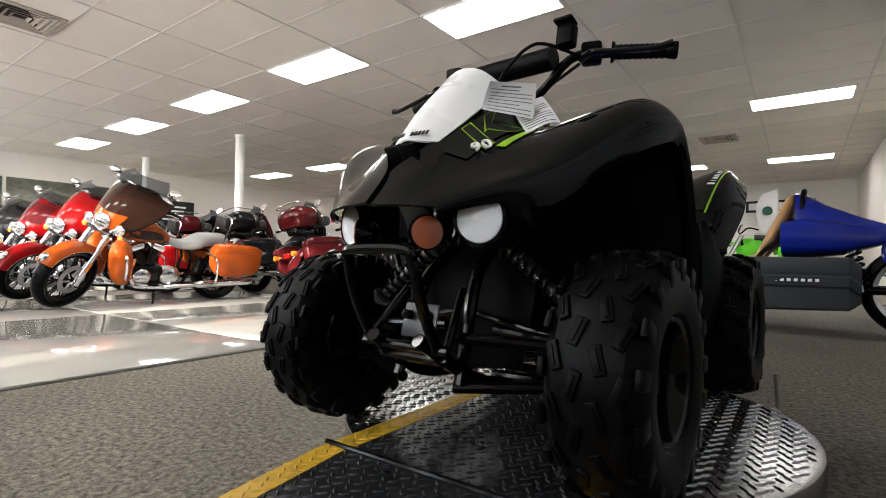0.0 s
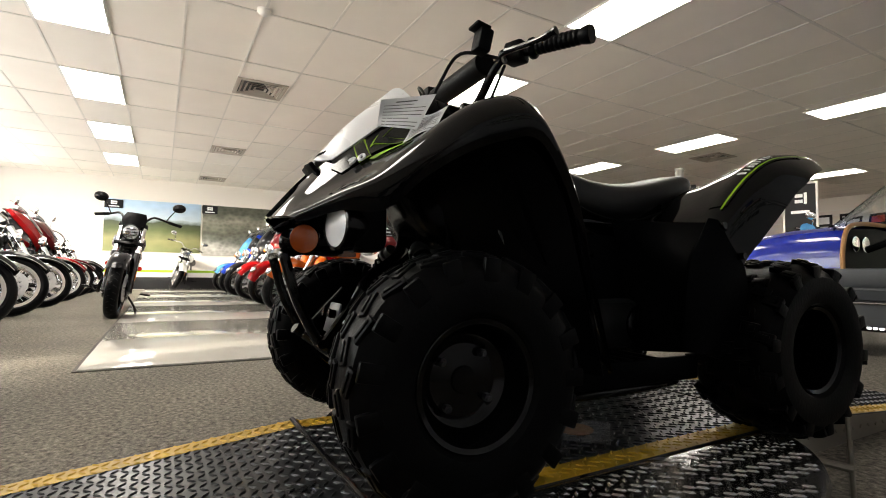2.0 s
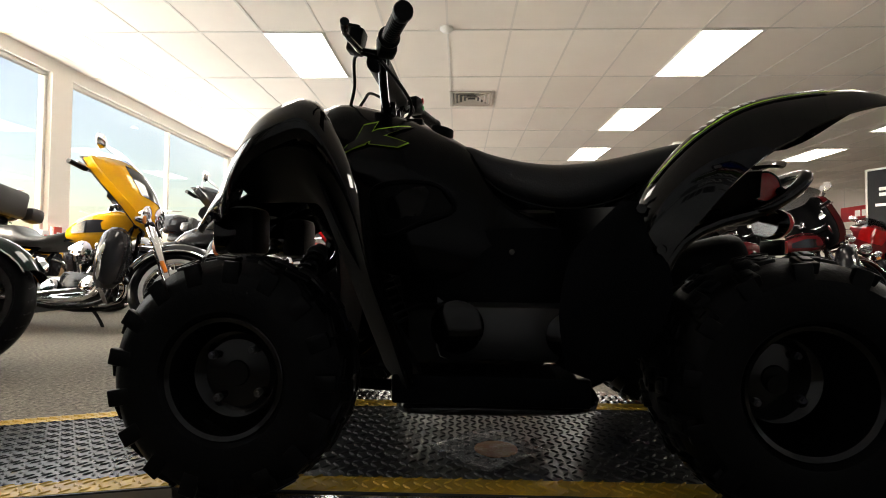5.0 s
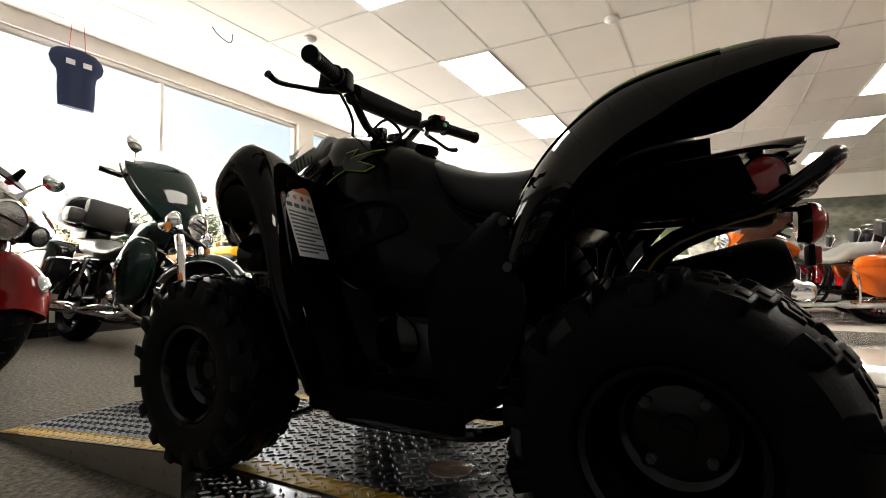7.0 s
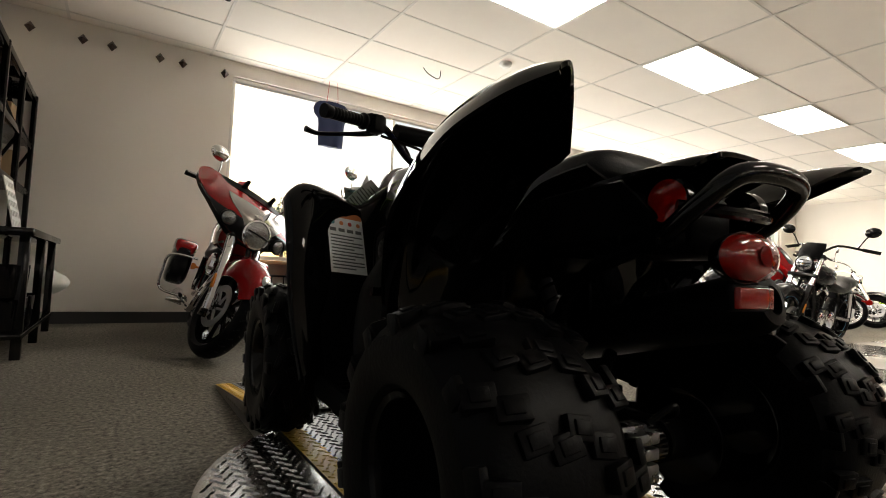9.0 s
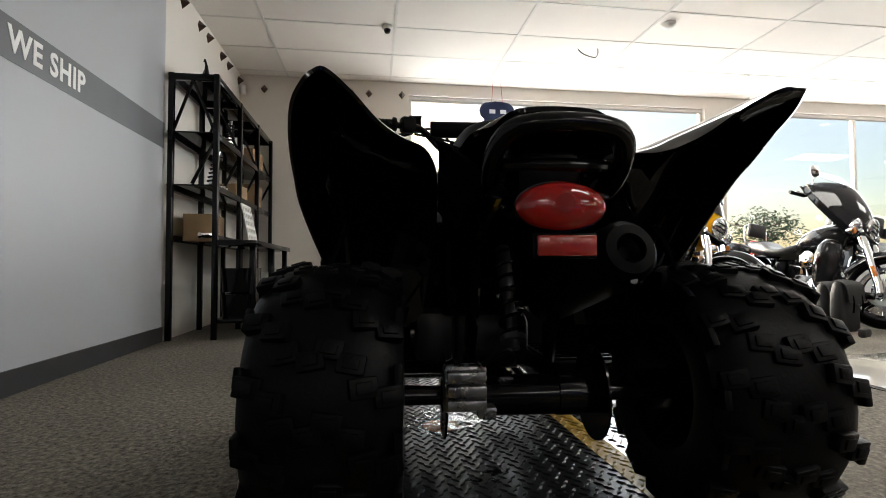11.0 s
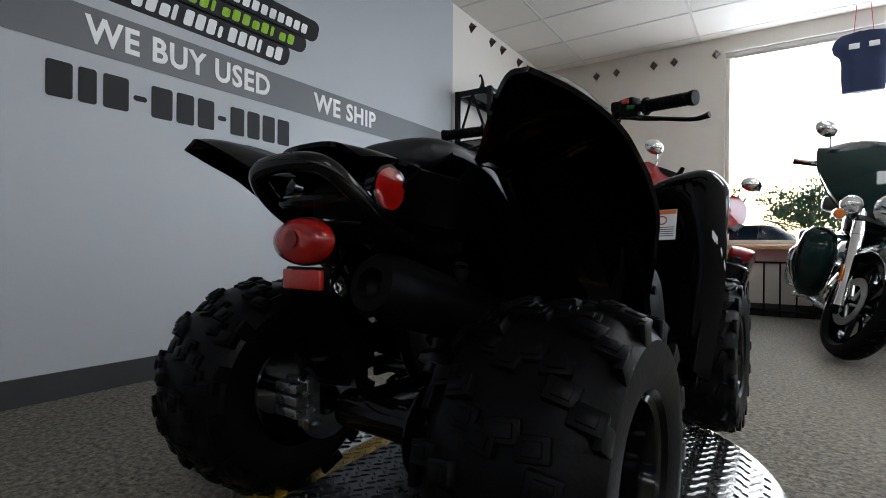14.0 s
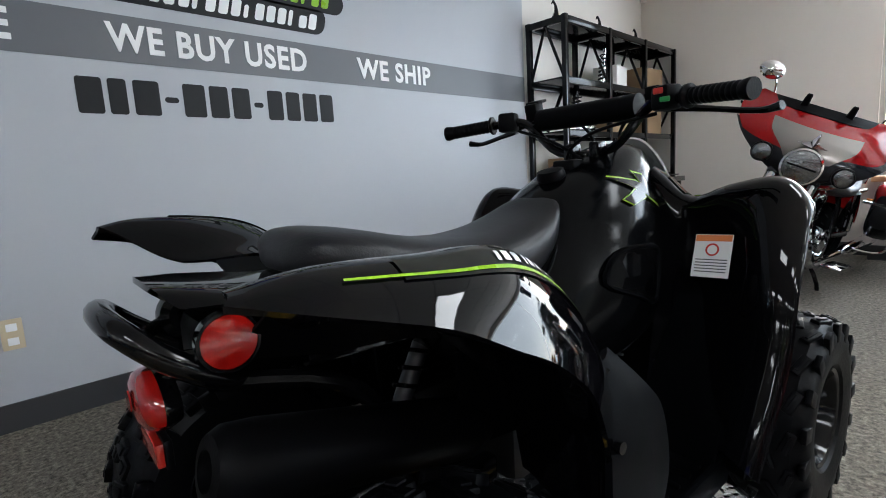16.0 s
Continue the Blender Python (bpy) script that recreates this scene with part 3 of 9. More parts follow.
def decal(name, net, i0, i1, j0, j1, material, parent, lift=0.0025, sign=1, label="", slant=0.0):
    """A thin printed film over part of a fine net of points."""
    pts = []
    for i in range(i0, i1 + 1):
        pts.append([])
        for j in range(j0, j1 + 1):
            q = min(max(j + slant * (i - 90), 0), len(net[0]) - 1.001)
            c, f = int(q), q - int(q)
            a = net[min(i + 1, len(net) - 1)][c] - net[max(i - 1, 0)][c]
            b = net[i][min(c + 1, len(net[0]) - 1)] - net[i][max(c - 1, 0)]
            pts[-1].append(net[i][c].lerp(net[i][c + 1], f) + a.cross(b).normalized() * lift * sign)
    bm = bmesh.new()
    loft(bm, pts, closed=False, caps=False)
    return part(name, bm, material, parent, label)


# front fenders with the beak, one moulding a side
FR = [
    [(0.0, 0.775, 0.520), (0.055, 0.772, 0.518), (0.10, 0.762, 0.515), (0.125, 0.752, 0.512), (0.140, 0.742, 0.508), (0.137, 0.737, 0.500)],
    [(0.0, 0.722, 0.585), (0.060, 0.715, 0.580), (0.118, 0.697, 0.566), (0.170, 0.684, 0.556), (0.210, 0.672, 0.553), (0.222, 0.667, 0.540)],
    [(0.045, 0.672, 0.638), (0.085, 0.660, 0.625), (0.145, 0.640, 0.603), (0.21, 0.622, 0.592), (0.275, 0.607, 0.588), (0.292, 0.602, 0.568)],
    [(0.06, 0.605, 0.695), (0.10, 0.595, 0.680), (0.165, 0.578, 0.648), (0.245, 0.562, 0.645), (0.330, 0.548, 0.645), (0.358, 0.543, 0.608)],
    [(0.08, 0.54, 0.740), (0.115, 0.53, 0.720), (0.18, 0.512, 0.680), (0.27, 0.498, 0.692), (0.365, 0.488, 0.700), (0.405, 0.484, 0.655)],
    [(0.09, 0.475, 0.770), (0.125, 0.465, 0.745), (0.19, 0.448, 0.697), (0.285, 0.435, 0.722), (0.380, 0.425, 0.733), (0.428, 0.421, 0.682)],
    [(0.10, 0.425, 0.770), (0.135, 0.418, 0.740), (0.20, 0.410, 0.692), (0.285, 0.392, 0.722), (0.385, 0.372, 0.736), (0.438, 0.368, 0.686)],
    [(0.11, 0.405, 0.735), (0.145, 0.400, 0.700), (0.205, 0.400, 0.655), (0.28, 0.375, 0.690), (0.382, 0.335, 0.700), (0.440, 0.325, 0.640)],
    [(0.13, 0.395, 0.640), (0.165, 0.392, 0.610), (0.215, 0.385, 0.575), (0.285, 0.368, 0.585), (0.385, 0.285, 0.590), (0.440, 0.275, 0.540)],
    [(0.15, 0.350, 0.490), (0.185, 0.347, 0.465), (0.235, 0.335, 0.430), (0.300, 0.300, 0.420), (0.385, 0.240, 0.420), (0.435, 0.232, 0.385)],
    [(0.17, 0.270, 0.300), (0.20, 0.265, 0.280), (0.25, 0.245, 0.262), (0.300, 0.215, 0.245), (0.370, 0.175, 0.240), (0.415, 0.168, 0.215)],
]
# the skirt that hangs from the fender's outer edge
FR = [r + [(r[-1][0] - 0.010, r[-1][1], r[-1][2] - d)] for r, d in zip(FR, (0.004, 0.020, 0.050, 0.030, 0.037, 0.040, 0.036, 0.030, 0.030, 0.020, 0.010))]
for sgn in (-1, 1):
    rows = FR if sgn > 0 else both(FR)
    bm = bmesh.new()
    shell(bm, rows, 0.006)
    ff = part("front_fender", bm, M["gloss"], quad, "gloss black moulded front fender", angle=50)
    net = dense(rows, 4, 4)
    lift = 0.0085 if sgn > 0 else 0.003
    decal("grey_flash", net, 8, 22, 4, 7, M["olive"], ff, lift, sgn)
    decal("lime_flash", net, 11, 21, 8, 8 + 1, M["green"], ff, lift, sgn)
    # angular letter on the cowl, as three outlined strokes
    for poly in (((0.0, 0.0), (0.20, 0.0), (0.40, 1.0), (0.20, 1.0)), ((0.31, 0.42), (0.52, 0.50), (1.0, 1.0), (0.70, 1.0)), ((0.36, 0.52), (0.56, 0.60), (0.92, 0.0), (0.64, 0.0))):
        ca, cb = sum(q[0] for q in poly) / 4, sum(q[1] for q in poly) / 4
        for nm, k, up, ma in (("letter_outline", 1.0, lift + 0.0008, "green"), ("letter", 0.72, lift + 0.0016, "olive")):
            pts = []
            for f in range(7):
                pts.append([])
                for g in range(7):
                    a, b_ = f / 6, g / 6
                    q = [(poly[0][c] * (1 - a) + poly[1][c] * a) * (1 - b_) + (poly[3][c] * (1 - a) + poly[2][c] * a) * b_ for c in (0, 1)]
                    iu, jv = 10 + 7.5 * (ca + (q[0] - ca) * (k if k == 1 else 0.80)), 7.6 - 4.6 * (cb + (q[1] - cb) * (k if k == 1 else 0.90))
                    i_, j_ = int(iu), int(jv)
                    fu, fv = iu - i_, jv - j_
                    c0 = net[i_][j_].lerp(net[i_ + 1][j_], fu).lerp(net[i_][j_ + 1].lerp(net[i_ + 1][j_ + 1], fu), fv)
                    nrm = (net[i_ + 1][j_] - net[i_][j_]).cross(net[i_][j_ + 1] - net[i_][j_]).normalized()
                    pts[-1].append(c0 + nrm * up * sgn)
            bm = bmesh.new()
            loft(bm, pts, closed=False, caps=False)
            part(nm, bm, M[ma], ff)
    o_, u_, v_ = net[9][7], net[14][7] - net[9][7], net[9][5] - net[9][7]
    u_.normalize()
    v_ = (v_ - u_ * v_.dot(u_)).normalized()
    if sgn > 0:
        o_, u_ = net[14][7], -u_
    n_ = u_.cross(v_).normalized()
    mm_ = Matrix((( u_.x, v_.x, n_.x, 0), (u_.y, v_.y, n_.y, 0), (u_.z, v_.z, n_.z, 0), (0, 0, 0, 1)))
    text_mesh("model_number", "90", 0.032, M["white"], Matrix.Translation(o_ + n_ * 0.009) @ mm_ @ pose(0, 0, 0, 0, 0, 12 * sgn - 4) @ Matrix(((1, 0.28, 0, 0), (0, 1, 0, 0), (0, 0, 1, 0), (0, 0, 0, 1))), ff, bold=0.0007, wide=1.25)
    # warning label on the rear face of the fender
    if sgn < 0:
        tl, tr, br, bl = Vector((-0.315, 0.395, 0.664)), Vector((-0.195, 0.422, 0.656)), Vector((-0.209, 0.342, 0.473)), Vector((-0.336, 0.317, 0.481))
    else:
        tl, tr, br, bl = Vector((0.252, 0.338, 0.624)), Vector((0.326, 0.336, 0.627)), Vector((0.333, 0.300, 0.548)), Vector((0.252, 0.304, 0.540))
    ux, uy = (tr - tl), (bl - tl)
    nn = uy.cross(ux).normalized()
    nn = nn if nn.y < 0 else -nn
    lw, lh = ux.length, uy.length
    ux, uy = ux.normalized(), uy.normalized()
    uy = (uy - ux * uy.dot(ux)).normalized()

    def sticker(nm, u0, u1, v0, v1, up, material, parent, label=""):
        b = bmesh.new()
        q = [tl + ux * (u * lw) + uy * (v * lh) + nn * (0.018 + up) for u, v in ((u0, v0), (u1, v0), (u1, v1), (u0, v1))]
        grow(b, q + [p - nn * 0.0006 for p in q], [(0, 1, 2, 3), (7, 6, 5, 4), (0, 4, 5, 1), (1, 5, 6, 2), (2, 6, 7, 3), (3, 7, 4, 0)])
        return part(nm, b, material, parent, label, smooth=False)

    lab = sticker("warning_label", 0, 1, 0, 1, 0.0, M["paper"], ff, "white warning label with an orange heading")
    sticker("heading", 0.02, 0.98, 0.015, 0.11 if sgn < 0 else 0.16, 0.001, M["orange_ink"], lab)
    if sgn < 0:
        for k in range(4):
            c = tl + ux * lw * (0.14 + 0.24 * k) + uy * lh * 0.20 + nn * 0.019
            b = bmesh.new()
            lathe(b, [(0.0, 0), (0.0068, 0), (0.0068, 0.0008), (0, 0.0008)], Matrix.Translation(c) @ nn.to_track_quat("Z", "Y").to_matrix().to_4x4(), 14)
            part("sign_disc", b, (M["green"], M["orange_ink"], M["redpaint"], M["orange_ink"])[k] if k else mat("teal_print", (0.05, 0.25, 0.3), rough=0.5), lab)
            sticker("text_line", 0.05 + 0.24 * k, 0.22 + 0.24 * k, 0.29, 0.345, 0.001, M["ink"], lab)
        for k in range(11):
            sticker("text_line", 0.06, 0.94 - 0.25 * ((k * 7) % 3 == 1), 0.40 + k * 0.052, 0.40 + k * 0.052 + 0.02, 0.001, M["ink"], lab)
    else:
        c = tl + ux * lw * 0.5 + uy * lh * 0.36 + nn * 0.019
        b = bmesh.new()
        lathe(b, [(0.010, 0), (0.0135, 0), (0.0135, 0.0008), (0.010, 0.0008), (0.010, 0)], Matrix.Translation(c) @ nn.to_track_quat("Z", "Y").to_matrix().to_4x4(), 20)
        part("sign_ring", b, M["redpaint"], lab)
        for k in range(5):
            sticker("text_line", 0.08, 0.92, 0.58 + k * 0.07, 0.58 + k * 0.07 + 0.025, 0.001, M["ink"], lab)
    # inner splash panel behind the wheel arch, in textured plastic
    b = bmesh.new()
    shell(b, [[(sgn * 0.16, 0.430, 0.66), (sgn * 0.165, 0.345, 0.46), (sgn * 0.17, 0.255, 0.28), (sgn * 0.16, 0.200, 0.18)], [(sgn * 0.26, 0.412, 0.66), (sgn * 0.255, 0.330, 0.46), (sgn * 0.255, 0.235, 0.28), (sgn * 0.25, 0.185, 0.18)], [(sgn * 0.345, 0.395, 0.655), (sgn * 0.352, 0.308, 0.46), (sgn * 0.355, 0.190, 0.28), (sgn * 0.35, 0.155, 0.185)]], 0.006)
    part("splash_panel", b, M["panel"], quad, "textured black splash panel", angle=50)
    # wheel-arch liner that closes the fender from below
    b = bmesh.new()
    shell(b, [[(sgn * 0.16, 0.58, 0.568), (sgn * 0.15, 0.47, 0.570), (sgn * 0.15, 0.43, 0.560), (sgn * 0.155, 0.40, 0.50), (sgn * 0.16, 0.33, 0.34), (sgn * 0.17, 0.27, 0.20)], [(sgn * 0.25, 0.565, 0.585), (sgn * 0.25, 0.47, 0.600), (sgn * 0.25, 0.42, 0.590), (sgn * 0.25, 0.375, 0.52), (sgn * 0.26, 0.30, 0.34), (sgn * 0.26, 0.24, 0.20)], [(sgn * 0.335, 0.550, 0.590), (sgn * 0.395, 0.46, 0.632), (sgn * 0.412, 0.37, 0.635), (sgn * 0.415, 0.295, 0.55), (sgn * 0.41, 0.238, 0.38), (sgn * 0.40, 0.178, 0.20)]], 0.004)
    part("arch_liner", b, M["satin"], quad, angle=50)

# white nose plate with a crest, grille under it
bm = bmesh.new()
shell(bm, [[(-0.062, 0.648, 0.648), (-0.03, 0.666, 0.651), (0, 0.675, 0.656), (0.03, 0.666, 0.651), (0.062, 0.648, 0.648)],
           [(-0.085, 0.572, 0.712), (-0.04, 0.598, 0.731), (0, 0.610, 0.738), (0.04, 0.598, 0.731), (0.085, 0.572, 0.712)],
           [(-0.095, 0.502, 0.771), (-0.045, 0.525, 0.801), (0, 0.535, 0.811), (0.045, 0.525, 0.801), (0.095, 0.502, 0.771)],
           [(-0.085, 0.470, 0.811), (-0.045, 0.482, 0.844), (0, 0.488, 0.854), (0.045, 0.482, 0.844), (0.085, 0.470, 0.811)]], 0.005)
nose = part("nose_plate", bm, M["whiteplastic"], quad, "white plastic nose plate", angle=50)
bm = bmesh.new()
for k in range(5):
    box(bm, -0.028 + 0.014 * k, 0.686 - abs(k - 2) * 0.003, 0.632, 0.006, 0.008, 0.036, 0.002, pose(0, 0, 0, -40))
part("grille", bm, M["blackmetal"], quad)
bm = bmesh.new()
box(bm, 0, 0.680, 0.628, 0.082, 0.012, 0.045, 0.004, pose(0, 0, 0, -40))
part("grille_recess", bm, M["satin"], quad)
for sgn in (-1, 1):
    bm = bmesh.new()
    for k in range(5):
        x = sgn * (0.012 + 0.0085 * k)
        box(bm, x, 0.6735 - abs(x) * 0.22, 0.670, 0.0055, 0.002, 0.010, m=pose(0, 0, 0, 40))
    part("brand_bar", bm, M["black"], nose)
# tank cover between the fenders, bulging over the engine
TANK, rings = [], []
for y, zt, w, zb in ((0.50, 0.815, 0.060, 0.60), (0.455, 0.835, 0.085, 0.52), (0.40, 0.842, 0.100, 0.46), (0.33, 0.828, 0.108, 0.42), (0.25, 0.804, 0.112, 0.40), (0.18, 0.775, 0.112, 0.39), (0.12, 0.745, 0.108, 0.385), (0.06, 0.705, 0.104, 0.385), (0.0, 0.630, 0.102, 0.385), (-0.10, 0.57, 0.102, 0.385), (-0.20, 0.575, 0.106, 0.455), (-0.30, 0.60, 0.105, 0.545)):
    g = math.exp(-((y - 0.22) / 0.15) ** 2)
    z4 = max(zt - 0.15, zb + 0.08)
    half = [(0, zt), (w * 0.45, zt - 0.004), (w * 0.8, zt - 0.022), (w * (1.02 + 0.10 * g), zt - 0.065), (w * (1.14 + 0.38 * g), z4), (w * (1.34 + 0.36 * g), (zb + 0.05 + z4) / 2), (w * (1.34 + 0.30 * g), zb + 0.03), (w * (1.2 + 0.25 * g), zb), (w * 0.5, zb - 0.01)]
    TANK.append((y, half))
    rings.append([(x, y, z) for x, z in half] + [(-x, y, z) for x, z in half[::-1] if x > 0])
bm = bmesh.new()
cols = [smooth_path([r[i] for r in rings], 3) for i in range(len(rings[0]))]
loft(bm, [[c[j] for c in cols] for j in range(len(cols[0]))])
tank = part("tank_cover", bm, M["tankplastic"], quad, "black tank cover with a grey and lime decal", angle=45)


def tank_x(y, z):
    """Half width of the tank cover at a place along and a height."""
    xs_ = [float(np.interp(z, [q[1] for q in h[7::-1]], [q[0] for q in h[7::-1]])) for _, h in TANK]
    return float(np.interp(-y, [-q[0] for q in TANK], xs_))


def flat_shape(name, pts, material, parent, label="", back=0.001):
    """A thin outline of given corners."""
    b = bmesh.new()
    p = [Vector(q) for q in pts]
    n0 = (p[1] - p[0]).cross(p[2] - p[0]).normalized()
    k = len(p)
    grow(b, p + [q - n0 * back for q in p], [tuple(range(k)), tuple(range(2 * k - 1, k - 1, -1))] + [(i, k + i, k + (i + 1) % k, (i + 1) % k) for i in range(k)])
    return part(name, b, material, parent, label, smooth=False)


for sgn in (-1, 1):
    # large angular mark on the tank's shoulder, as plain shapes
    def P(y, z, up=0.0):
        return (sgn * (tank_x(y, z) + up), y, z)

    for poly in (((0.400, 0.680), (0.375, 0.712), (0.300, 0.752), (0.200, 0.770), (0.285, 0.730)), ((0.335, 0.764), (0.300, 0.774), (0.325, 0.708), (0.365, 0.696)), ((0.315, 0.728), (0.280, 0.734), (0.220, 0.712), (0.245, 0.698), (0.320, 0.710))):
        cy_, cz_ = sum(q[0] for q in poly) / len(poly), sum(q[1] for q in poly) / len(poly)
        for nm, ku, kv, up, ma in (("mark_outline", 1.0, 1.0, 0.0065, "green"), ("mark", 0.92, 0.86, 0.0080, "olive")):
            b = bmesh.new()
            b.faces.new([b.verts.new((0, cy_ + (y - cy_) * ku, cz_ + (z - cz_) * kv)) for y, z in poly])
            bmesh.ops.triangulate(b, faces=b.faces[:])
            bmesh.ops.subdivide_edges(b, edges=b.edges[:], cuts=5, use_grid_fill=True)
            for v in b.verts:
                v.co = P(v.co.y, v.co.z, up)
            part(nm, b, M[ma], tank)

    # three-cornered side-panel opening: a dark sheet for its shade, and a raised rim
    edge = [P(y, z, 0.007) for y, z in ((0.300, 0.590), (0.235, 0.612), (0.150, 0.606), (0.112, 0.552), (0.190, 0.515), (0.275, 0.490))]
    flat_shape("opening_shade", edge, M["satin"], tank)
    bm = bmesh.new()
    tube(bm, edge, 0.006, 6, 4, closed=True)
    part("opening_rim", bm, M["panel"], tank)

# seat
rings = []
for y, zt, zb, w in ((0.120, 0.732, 0.715, 0.035), (0.08, 0.724, 0.665, 0.080), (0.02, 0.700, 0.602, 0.108), (-0.06, 0.681, 0.562, 0.122), (-0.14, 0.674, 0.545, 0.132), (-0.22, 0.679, 0.556, 0.138), (-0.31, 0.696, 0.588, 0.140), (-0.40, 0.717, 0.628, 0.132), (-0.46, 0.722, 0.650, 0.115), (-0.485, 0.712, 0.660, 0.085), (-0.498, 0.690, 0.666, 0.04)):
    rings.append([(x, y, (zt + zb) / 2 + z) for x, z in oval(24, w, (zt - zb) / 2, 3.0)])
cols = [smooth_path([r[i] for r in rings], 4) for i in range(24)]
bm = bmesh.new()
loft(bm, [[c[j] for c in cols] for j in range(len(cols[0]))])
seat = part("seat", bm, M["vinyl"], quad, "black vinyl seat", angle=60)
bm = bmesh.new()
for sgn in (-1, 1):
    tube(bm, [(sgn * 0.082, 0.075, 0.668), (sgn * 0.112, 0.0, 0.596), (sgn * 0.128, -0.10, 0.560), (sgn * 0.138, -0.20, 0.560), (sgn * 0.143, -0.31, 0.594), (sgn * 0.134, -0.41, 0.638)], 0.003, seg=6)
part("piping", bm, M["satin"], seat)

# rear fenders
def rear_net(tip_y):
    """The rear fender's coarse net: inner edge, crest, outer skirt, from the front foot to the tip."""
    net = []
    k = (tip_y + 0.43) / -0.25
    for (yr, zr), (yo, zo), (yi, zi, xi), (xa, xb, xc) in zip(
            ((-0.215, 0.30), (-0.215, 0.40), (-0.222, 0.47), (-0.250, 0.550), (-0.300, 0.622), (-0.355, 0.676), (-0.42, 0.716), (-0.43 - 0.085 * k, 0.735), (-0.43 - 0.19 * k, 0.741), (-0.43 - 0.25 * k, 0.732)),
            ((-0.262, 0.29), (-0.268, 0.37), (-0.280, 0.440), (-0.322, 0.500), (-0.375, 0.568), (-0.430, 0.615), (-0.480, 0.643), (-0.43 - 0.115 * k, 0.674), (-0.43 - 0.20 * k, 0.698), (-0.43 - 0.262 * k, 0.712)),
            ((-0.19, 0.30, 0.19), (-0.195, 0.40, 0.175), (-0.205, 0.46, 0.165), (-0.24, 0.535, 0.155), (-0.30, 0.596, 0.155), (-0.35, 0.640, 0.160), (-0.40, 0.662, 0.175), (-0.46, 0.668, 0.195), (-0.43 - 0.10 * k, 0.664, 0.225), (-0.43 - 0.14 * k, 0.664, 0.245)),
            ((0.342, 0.366, 0.376), (0.344, 0.370, 0.384), (0.348, 0.382, 0.400), (0.354, 0.396, 0.420), (0.358, 0.406, 0.438), (0.358, 0.404, 0.438), (0.358, 0.402, 0.434), (0.358, 0.396, 0.425), (0.355, 0.386, 0.404), (0.345, 0.365, 0.375))):
        net.append([(xi, yi, zi), (xi + (xa - xi) * 0.28, yi + (yr - yi) * 0.3, zi + (zr - zi) * 0.22), (xi + (xa - xi) * 0.66, yi + (yr - yi) * 0.7, zi + (zr - zi) * 0.70), (xa, yr, zr), (xb, yr + (yo - yr) * 0.35, zr + (zo - zr) * 0.35), (xc, yo, zo)])
    return net


